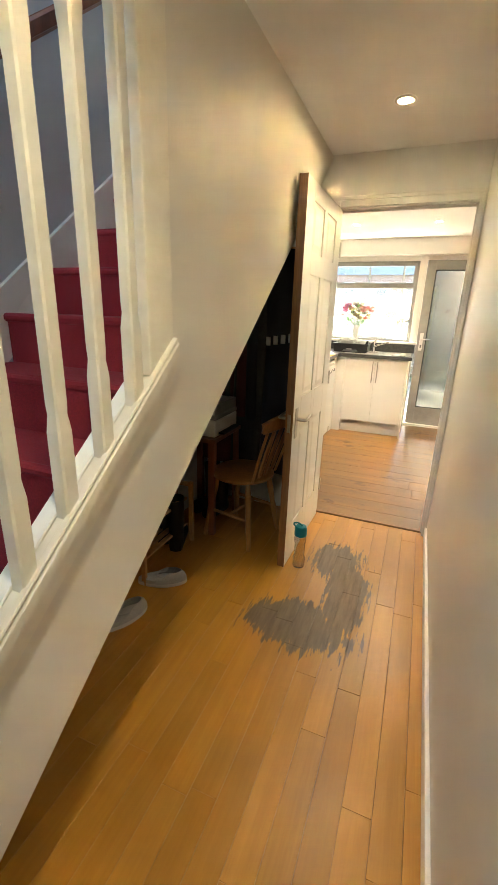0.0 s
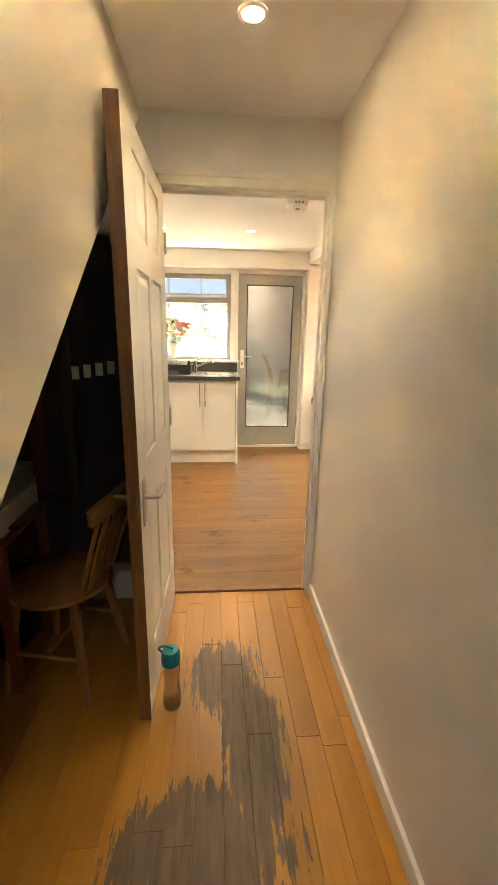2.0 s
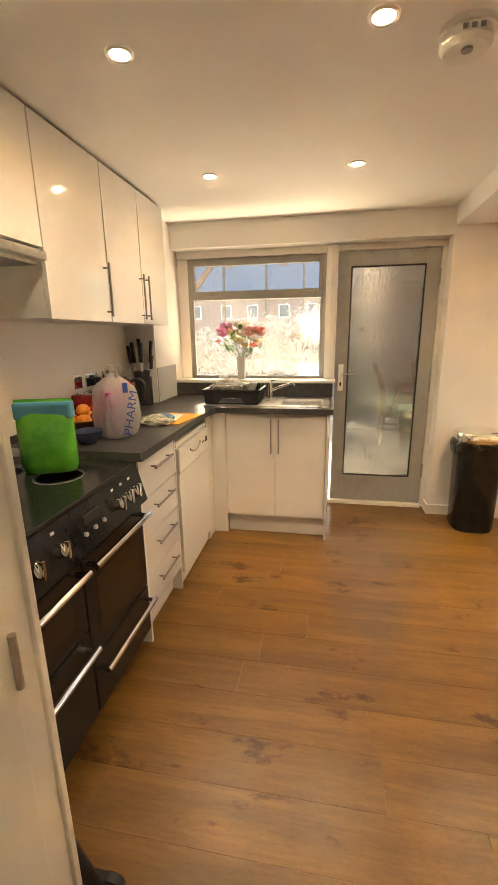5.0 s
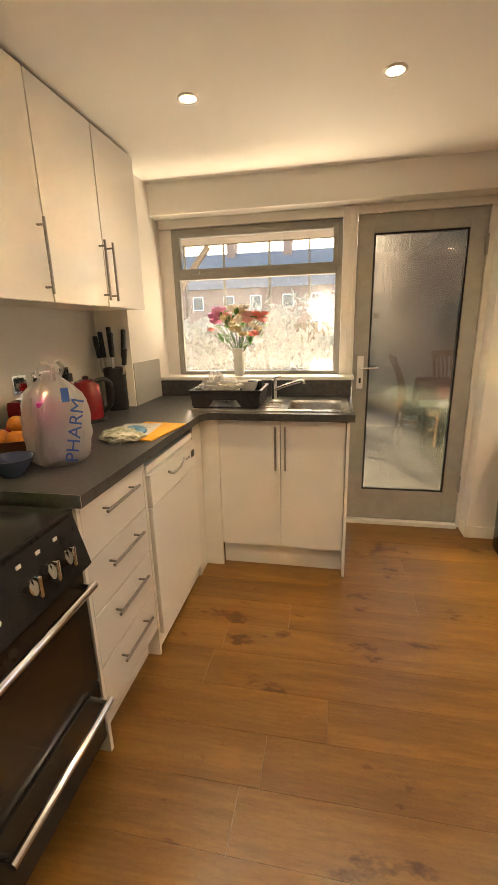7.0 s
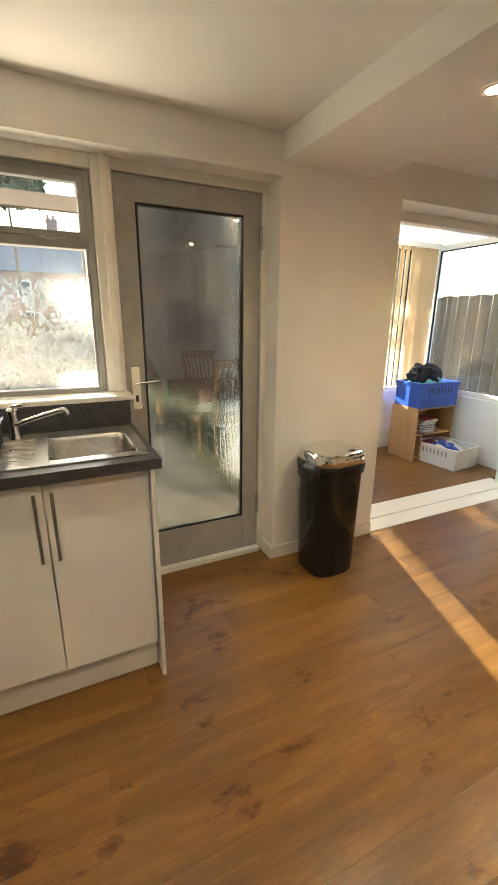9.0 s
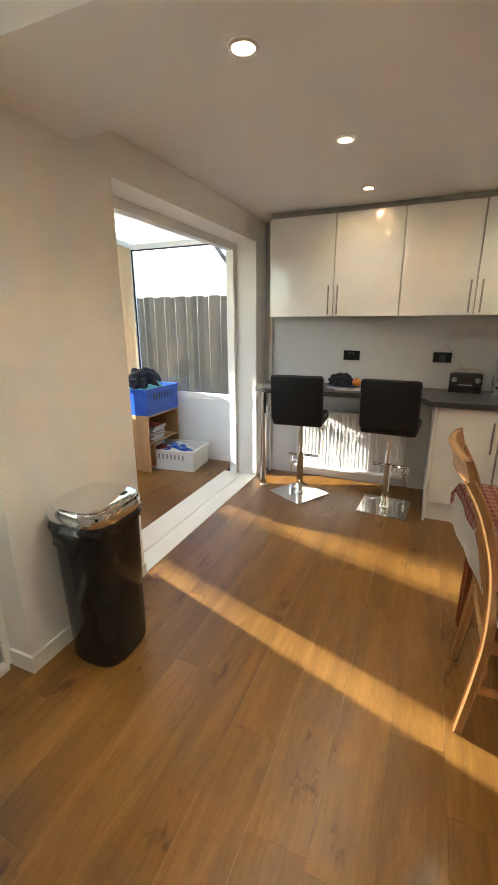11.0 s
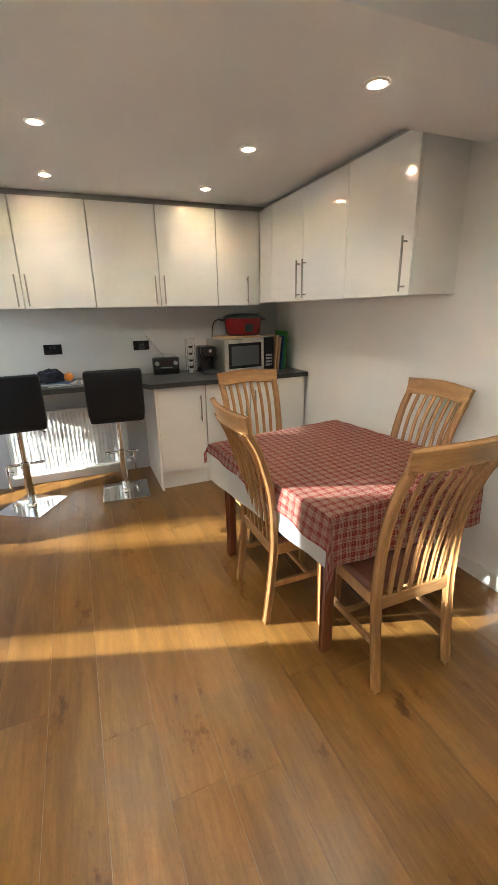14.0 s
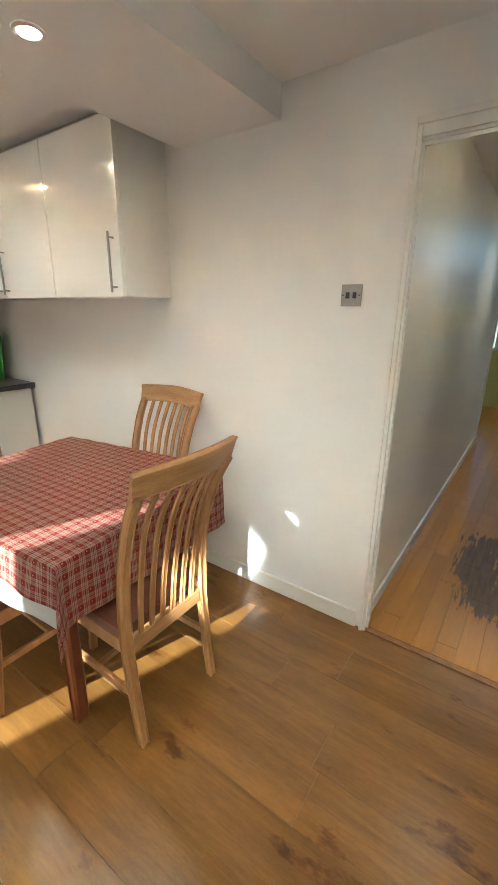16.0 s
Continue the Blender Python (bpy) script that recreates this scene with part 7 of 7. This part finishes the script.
slow_cooker()
for y, h, t, m, lb, a in ((3.165, 0.33, 0.018, M_BEECH, "wooden chopping board standing beside the microwave", -6), (3.13, 0.31, 0.018, M_BEECH, "pale wooden chopping board leaning in a row", -6), (3.09, 0.32, 0.01, mat("blue_board", (0.03, 0.12, 0.28), 0.4), "blue plastic chopping board leaning upright", -5), (3.055, 0.36, 0.01, mat("green_board", (0.08, 0.36, 0.05), 0.4), "green plastic chopping board leaning on the wall", -4)):
    b = thing("chopping_board", (3.46, y, WE), lb, "chopping board", "upright chopping boards")
    bm = B(-0.13, -t / 2, 0, 0.13, t / 2, h, bevel=0.004)
    bmesh.ops.rotate(bm, cent=(0, 0, 0), matrix=Matrix.Rotation(radians(-a), 3, "X"), verts=bm.verts)
    part("board", bm, m, b)


def coffee_machine():
    c = thing("coffee_machine", (3.50, 3.80, WE), "compact glossy black capsule coffee machine", "coffee machine")
    part("body", B(-0.03, -0.075, 0, 0.13, 0.075, 0.25, bevel=0.03), M_BLACKGLOSS, c, smooth=True)
    part("head", B(-0.13, -0.07, 0.15, 0.0, 0.07, 0.255, bevel=0.035), M_BLACKGLOSS, c, smooth=True)
    part("drip_tray", B(-0.13, -0.065, 0, -0.02, 0.065, 0.03, bevel=0.006), M_BLACK, c)
    part("spout", rod(bmesh.new(), (-0.075, 0, 0.12), (-0.075, 0, 0.155), 0.018), M_BLACK, c)
    part("badge", B(-0.133, -0.012, 0.20, -0.13, 0.012, 0.225), M_STEEL, c)


coffee_machine()


def pod_rack():
    p = thing("pod_tower", (3.54, 3.945, WE), "tall chrome tower of coffee pods", "pod rack")
    part("base", lathe(bmesh.new(), [(0.05, 0), (0.05, 0.008), (0.02, 0.014)], seg=24), M_CHROME, p)
    for x, y in ((0.035, 0.035), (-0.035, 0.035), (0.035, -0.035), (-0.035, -0.035)):
        part("wire", rod(bmesh.new(), (x, y, 0.005), (x, y, 0.32), 0.003, seg=8), M_CHROME, p)
    for i in range(9):
        part("pod", lathe(bmesh.new(), [(0.014, 0.0), (0.019, 0.016), (0.024, 0.018), (0.024, 0.021)], (-0.012, 0, 0.018 + 0.031 * i), 16), M_CHROME if i % 2 else PAPERS[0], p)
    part("cap", B(-0.042, -0.042, 0.318, 0.042, 0.042, 0.324), M_CHROME, p)


pod_rack()


def radio():
    r = thing("radio", (3.60, 4.17, WE), "black portable radio with its aerial raised", "radio", rz=-4)
    part("body", B(-0.05, -0.12, 0, 0.05, 0.12, 0.155, bevel=0.012), M_BLACK, r, smooth=True)
    part("display", B(-0.053, -0.05, 0.09, -0.049, 0.05, 0.125), mat("radio_display", (0.05, 0.035, 0.03), 0.15), r)
    for y in (-0.085, 0.085):
        part("dial", rod(bmesh.new(), (-0.062, y, 0.105), (-0.048, y, 0.105), 0.02, seg=20), M_STEEL, r)
    for i in range(6):
        part("button", B(-0.053, -0.05 + 0.018 * i, 0.062, -0.049, -0.038 + 0.018 * i, 0.07), PAPERS[0], r)
    part("speaker_grille", B(-0.0525, -0.11, 0.012, -0.0495, 0.11, 0.052), M_BLACKGLOSS, r)
    bm = bmesh.new()
    tube(bm, [(0, -0.10, 0.15), (0.0, -0.07, 0.185), (0, 0.07, 0.185), (0, 0.10, 0.15)], 0.006, 8)
    part("handle", bm, M_STEEL, r)
    part("aerial", rod(bmesh.new(), (0.02, 0.0, 0.15), (0.02, 0.17, 0.37), 0.0025, seg=6), M_CHROME, r)


radio()
heap("woolly_hat", (3.50, 5.16, WE + 0.02), 0.09, 0.9, 1.2, 0.8, M_NAVY, "navy blue woolly hat lying on papers", "hat", 9.0)
o = thing("orange", (3.47, 5.02, WE + 0.02), "orange lying beside the hat", "fruit")
part("skin", ball(bmesh.new(), (0, 0, 0.036), 0.038), M_ORANGE, o, smooth=True)
part("stalk", rod(bmesh.new(), (0, 0, 0.072), (0, 0, 0.077), 0.004, seg=8), M_LEAF, o)
for i in range(4):
    p = thing("paper_sheet", (3.45 + 0.015 * i, 5.05 + 0.03 * i, WE + 0.0045 * i), "loose papers stacked on the worktop", "paper", "papers on the worktop", rz=10 - 9 * i)
    part("sheet", B(-0.105, -0.148, 0.0005, 0.105, 0.148, 0.0045), PAPERS[(0, 1, 0, 4)[i]], p)
p = thing("vertical_pipe", (XR - 0.03, 5.90, 0), "white painted pipe running down the wall corner", "pipe")
part("pipe", rod(bmesh.new(), (0, 0, 0), (0, 0, CEIL - 0.004), 0.014), M_TRIM, p, smooth=True)

# ---- under the stairs ----
def windsor_chair():
    c = thing("wooden_chair", (-0.93, 2.40, 0), "pine spindle-back kitchen chair under the stairs", "chair", rz=78)
    m = wood("honey_pine", (0.20, 0.085, 0.022), (0.40, 0.19, 0.06), "z", 0.35, 20, 30, 0.07)
    bm = bmesh.new()
    lathe(bm, [(0.001, 0.43), (0.19, 0.43), (0.205, 0.44), (0.205, 0.455), (0.19, 0.465), (0.001, 0.458)], seg=28)
    part("seat", bm, m, c, smooth=True)
    for sx in (-1, 1):
        for sy in (-1, 1):
            bm = bmesh.new()
            lathe(bm, [(0.013, 0), (0.017, 0.12), (0.021, 0.2), (0.017, 0.23), (0.022, 0.33), (0.014, 0.435)], seg=12)
            for v in bm.verts:
                k = (0.435 - v.co.z) / 0.435
                v.co.x += sx * (0.12 + 0.06 * k)
                v.co.y += sy * (0.12 + 0.06 * k)
            part("leg", bm, m, c, smooth=True)
        part("stretcher", rod(bmesh.new(), (sx * 0.155, -0.155, 0.19), (sx * 0.155, 0.155, 0.19), 0.010), m, c)
    part("stretcher", rod(bmesh.new(), (-0.155, 0, 0.19), (0.155, 0, 0.19), 0.010), m, c)
    bm = bmesh.new()
    sweep(bm, [(-0.21, -0.27, 0.835), (-0.1, -0.30, 0.855), (0, -0.31, 0.86), (0.1, -0.30, 0.855), (0.21, -0.27, 0.835)], lambda u: 0.095 - 0.03 * abs(2 * u - 1) ** 2, 0.024, side=(0, -0.2, 1))
    part("crest_rail", bm, m, c, smooth=True)
    for i, x in enumerate((-0.16, -0.08, 0.0, 0.08, 0.16)):
        bm = bmesh.new()
        sweep(bm, [(x * 0.85, -0.165, 0.455), (x * 0.95, -0.215, 0.62), (x * 1.05, -0.285, 0.83)], lambda u: 0.016 + 0.024 * math.sin(math.pi * u) * (abs(x) < 0.15), 0.014)
        part("spindle", bm, m, c, smooth=True)


windsor_chair()


def bottle():
    b = thing("water_bottle", (-0.455, 2.17, 0), "clear plastic water bottle with a teal cap on the floor", "bottle")
    clear = bpy.data.materials.new("clear_plastic")
    clear.use_nodes = True
    t, n, l, bs = nodes_of(clear)
    bs.inputs["Transmission Weight"].default_value = 1.0
    bs.inputs["Roughness"].default_value = 0.06
    bs.inputs["IOR"].default_value = 1.2
    part("body", lathe(bmesh.new(), [(0.001, 0.004), (0.034, 0.0), (0.036, 0.006), (0.036, 0.06), (0.031, 0.075), (0.031, 0.15), (0.036, 0.17), (0.036, 0.195), (0.028, 0.215), (0.026, 0.212), (0.034, 0.19), (0.034, 0.17), (0.029, 0.15), (0.029, 0.075), (0.034, 0.058), (0.034, 0.008), (0.001, 0.008)], seg=28), clear, b, smooth=True)
    cap = part("cap", lathe(bmesh.new(), [(0.031, 0.205), (0.037, 0.21), (0.037, 0.25), (0.03, 0.268), (0.001, 0.27)], seg=26), mat("teal_plastic", (0.0, 0.19, 0.24), 0.35), b, "teal screw cap", smooth=True)
    bm = bmesh.new()
    tube(bm, [(-0.03, 0, 0.255), (-0.045, 0, 0.275), (-0.02, 0, 0.285), (0.01, 0, 0.272)], 0.005, 8)
    part("carry_loop", bm, mat("teal_rubber", (0.0, 0.16, 0.2), 0.5), cap)


bottle()


def slipper(at, rz, label):
    s = thing("slipper", at, label, "shoe", "grey slippers under the stairs", rz)
    grey = speckled("grey_felt", (0.34, 0.33, 0.32), (0.44, 0.43, 0.41), 120, 0.95, strength=0.4)

    def outline(k, n=28):
        pts = []
        for i in range(n):
            a = 2 * math.pi * i / n
            y = 0.135 * math.cos(a)
            w = 0.046 + 0.008 * math.cos(a) - 0.006 * math.cos(2 * a)
            pts.append((w * k * math.sin(a), y * (0.5 + 0.5 * k)))
        return pts
    bm = bmesh.new()
    prism(bm, outline(1.0), 2, 0, 0.02)
    part("sole", bm, mat("pale_sole", (0.55, 0.53, 0.5), 0.8), s)
    bm = bmesh.new()
    rows = []
    for k, z, c in ((1.0, 0.02, 0), (0.98, 0.04, 0), (0.88, 0.06, 0.01), (0.62, 0.075, 0.035)):
        rows.append([bm.verts.new((x, y * k + c, z if y > -0.02 else min(z, 0.045 + 0.1 * (z - 0.045)))) for x, y in outline(k)])
    for p, q in zip(rows, rows[1:]):
        for i in range(28):
            j = (i + 1) % 28
            bm.faces.new((p[i], p[j], q[j], q[i]))
    part("upper", bm, grey, s, smooth=True)


slipper((-1.11, 1.69, 0), -62, "pale grey felt slipper lying on the boards")
slipper((-1.12, 1.36, 0), -20, "pale grey felt slipper near the low end of the stairs")


def boot(at, rz):
    s = thing("boot", at, "tall dark boot standing under the stairs", "shoe", "dark boots under the stairs", rz)
    part("foot", B(-0.045, -0.06, 0, 0.045, 0.19, 0.09, bevel=0.035), M_LEATHER, s, smooth=True)
    bm = bmesh.new()
    lathe(bm, [(0.052, 0.05), (0.05, 0.12), (0.055, 0.28), (0.06, 0.36), (0.055, 0.36), (0.05, 0.30)], (0, -0.01, 0), 20, 0.9, 1.1)
    part("shaft", bm, M_LEATHER, s, smooth=True)


for i, (x, y, a) in enumerate(((-1.22, 2.02, 20), (-1.33, 2.06, 12), (-1.20, 2.62, 170), (-1.30, 2.66, 160))):
    boot((x, y, 0), a)


def coat(at, w, h, m, label, seed):
    c = thing("coat", at, label, "coat", "dark coats hung under the stairs")
    bm = bmesh.new()
    n, rows = 40, []
    for k in range(9):
        u = k / 8
        z = -h * u
        ww = w * (0.35 + 0.5 * min(u * 4, 1) + 0.15 * u)
        ring = []
        for i in range(n):
            a = 2 * math.pi * i / n
            f = 1 + 0.14 * math.sin(a * 7 + seed + u * 2) * min(u * 3, 1)
            ring.append(bm.verts.new((ww / 2 * math.cos(a) * f, 0.09 * math.sin(a) * f * (0.5 + 0.5 * min(u * 3, 1)), z)))
        rows.append(ring)
    for p, q in zip(rows, rows[1:]):
        for i in range(n):
            j = (i + 1) % n
            bm.faces.new((p[i], p[j], q[j], q[i]))
    bm.faces.new(rows[0])
    bm.faces.new(rows[-1][::-1])
    body = part("body", bm, m, c, smooth=True)
    for s in (-1, 1):
        bm = bmesh.new()
        tube(bm, [(s * w * 0.36, 0, -0.08), (s * w * 0.47, -0.03, -0.35), (s * w * 0.46, -0.05, -h * 0.75)], lambda u: 0.062 - 0.012 * u, 12)
        part("sleeve", bm, m, c, smooth=True)
    return c


M_MAROON = speckled("maroon_cloth", (0.05, 0.008, 0.012), (0.08, 0.014, 0.02), 150, 0.95, strength=0.4)
k = thing("coat_rail", (0, 0, 0), "wooden coat rail with metal hooks on the end wall", "coat rack")
part("rail", B(-1.40, HY - 0.02, 1.80, -0.70, HY - 0.001, 1.88, bevel=0.004), M_BEECH, k)
for x in (-1.25, -1.0, -0.78):
    bm = bmesh.new()
    tube(bm, [(x, HY - 0.02, 1.83), (x, HY - 0.07, 1.82), (x, HY - 0.085, 1.85)], 0.006, 8)
    part("hook", bm, M_STEEL, k)
cj = coat((-0.80, HY - 0.145, 1.845), 0.42, 1.48, M_NAVY, "navy blue sports jacket with white chest print", 1.0)
wp = mat("white_print", (0.6, 0.6, 0.6), 0.6)
for i in range(4):
    part("print_bar", B(-0.09 + 0.05 * i, -0.108, -0.585 + 0.008 * i, -0.06 + 0.05 * i, -0.104, -0.53 + 0.008 * i), wp, cj, "white chest print")
coat((-1.02, HY - 0.13, 1.84), 0.40, 1.5, M_BLACK, "black winter coat hung under the stairs", 2.0)
coat((-1.26, HY - 0.14, 1.84), 0.40, 1.45, M_MAROON, "dark maroon coat hung under the stairs", 4.0)


def desk():
    d = thing("side_table", (-1.43, 2.25, 0), "small dark table holding office machines", "table")
    part("tabletop", B(0.0, 0.0, 0.66, 0.36, 0.45, 0.685, bevel=0.004), M_REDWOOD, d)
    for x in (0.03, 0.33):
        for y in (0.03, 0.42):
            part("leg", B(x - 0.02, y - 0.02, 0, x + 0.02, y + 0.02, 0.659), M_REDWOOD, d)


desk()
pr = thing("printer", (-1.21, 2.47, 0.686), "white and grey desktop printer", "printer")
part("body", B(-0.12, -0.17, 0, 0.12, 0.17, 0.11, bevel=0.01), M_WHITEPLASTIC, pr)
part("scanner_lid", B(-0.12, -0.17, 0.112, 0.12, 0.17, 0.14, bevel=0.006), PAPERS[1], pr)
part("paper_tray", B(0.08, -0.12, 0.015, 0.16, 0.12, 0.025), M_BLACK, pr)
bx = thing("box_file", (-1.22, 2.47, 0.827), "white box file lying on the printer", "box file")
part("case", B(-0.12, -0.16, 0, 0.12, 0.16, 0.07, bevel=0.003), PAPERS[0], bx)
part("spine", B(0.12, -0.16, 0.0, 0.124, 0.16, 0.07), PAPERS[1], bx)
sr = thing("shoe_rack", (-1.42, 1.62, 0), "low wooden shoe rack under the stairs", "shoe rack")
for y in (0.0, 0.52):
    part("end_frame", boxes((0.0, y, 0, 0.025, y + 0.02, 0.42), (0.22, y, 0, 0.245, y + 0.02, 0.42), (0.025, y, 0.39, 0.22, y + 0.02, 0.415)), M_OAK, sr)
for z in (0.12, 0.30):
    for x in (0.03, 0.08, 0.13, 0.18):
        part("slat", B(x, 0.021, z, x + 0.03, 0.519, z + 0.012), M_OAKX, sr)
bg = thing("shopping_basket", (-1.25, 1.02, 0), "dark fabric box pushed under the stairs", "box")
part("case", B(-0.14, -0.16, 0, 0.14, 0.16, 0.36, bevel=0.015), M_NAVY, bg)
part("lid", B(-0.145, -0.165, 0.361, 0.145, 0.165, 0.40, bevel=0.012), M_BLACK, bg)

# front part of the hall
radiator("radiator", 0.62, -2.9, -2.2, 0.12, 0.70, -1)
structure("wall_front_return", B(0.68, -3.4, 0, 0.76, -2.05, CEIL), M_LIME, "lime painted return wall behind the radiator")
w = tagged(new("window_front"), "bright front window with a white frame", "window", kind="structure")
part("window_frame", boxes((0.40, -3.46, 0.95, 0.44, -3.42, 2.05), (1.21, -3.46, 0.95, 1.25, -3.42, 2.05), (0.44, -3.46, 0.95, 1.21, -3.42, 0.99), (0.44, -3.46, 2.01, 1.21, -3.42, 2.05)), M_UPVC, w)
pn = part("pane", B(0.44, -3.442, 0.99, 1.21, -3.438, 2.01), M_GLASS, w)
pn.visible_shadow = False
socket((HR, -0.86, 1.25), 90, 0.088, "brass light switch on the hall wall", "light switch", 1)

# ---- floor boards, piece by piece ----
def boards(parent, name, x0, y0, x1, y1, w, L, along, material, seed, z=0.0, k=0.0005):
    rnd = random.Random(seed)
    cache = {}
    if along == "y":
        a0, a1, c0, c1 = y0, y1, x0, x1
    else:
        a0, a1, c0, c1 = x0, x1, y0, y1
    c = c0
    while c < c1 - 0.005:
        ww = min(w, c1 - c)
        a = a0 - rnd.random() * L
        while a < a1:
            s, e = max(a, a0), min(a + L * (1 if along == "x" else rnd.uniform(0.6, 1.0)), a1)
            nxt = e
            if e - s > 0.01:
                key = (round(e - s, 4), round(ww, 4))
                if key not in cache:
                    l2, w2 = (e - s) / 2 - k * 0.35, ww / 2 - k * 0.35
                    dims = (l2, w2) if along == "x" else (w2, l2)
                    bm = bmesh.new()
                    lo = [bm.verts.new((sx * dims[0], sy * dims[1], -0.013)) for sx, sy in ((-1, -1), (1, -1), (1, 1), (-1, 1))]
                    mi = [bm.verts.new((sx * dims[0], sy * dims[1], -k)) for sx, sy in ((-1, -1), (1, -1), (1, 1), (-1, 1))]
                    hi = [bm.verts.new((sx * (dims[0] - k), sy * (dims[1] - k), 0)) for sx, sy in ((-1, -1), (1, -1), (1, 1), (-1, 1))]
                    for p, q in ((lo, mi), (mi, hi)):
                        for i in range(4):
                            j = (i + 1) % 4
                            bm.faces.new((p[i], p[j], q[j], q[i]))
                    bm.faces.new(hi)
                    bm.faces.new(lo[::-1])
                    me = bpy.data.meshes.new(name)
                    bm.to_mesh(me)
                    bm.free()
                    me.materials.append(material)
                    cache[key] = me
                ob = new(name, cache[key])
                ob.parent = parent
                ca, cc = (s + e) / 2, c + ww / 2
                ob.location = (cc, ca, z) if along == "y" else (ca, cc, z)
            a = nxt
        c += ww


fk = tagged(new("floor_kitchen"), "warm oak-effect laminate plank floor", "floor", kind="structure")
boards(fk, "plank", XL, YN - 0.02, XR, YF, 0.192, 1.26, "x", M_LAMINATE, 3, k=0.0009)
fh = tagged(new("floor_hall"), "honey oak floorboards with a worn grey patch", "floor", kind="structure")
fc = tagged(new("floor_conservatory"), "pale oak-effect laminate floor in the conservatory", "floor", kind="structure")
boards(fc, "plank", CX0, 6.331, CX1, CY1, 0.192, 1.26, "x", M_LAMINATE, 5)
boards(fh, "floorboard", -1.45, -3.4, 1.6, YN - 0.03, 0.092, 1.15, "y", M_HALLOAK, 8, k=0.0011)
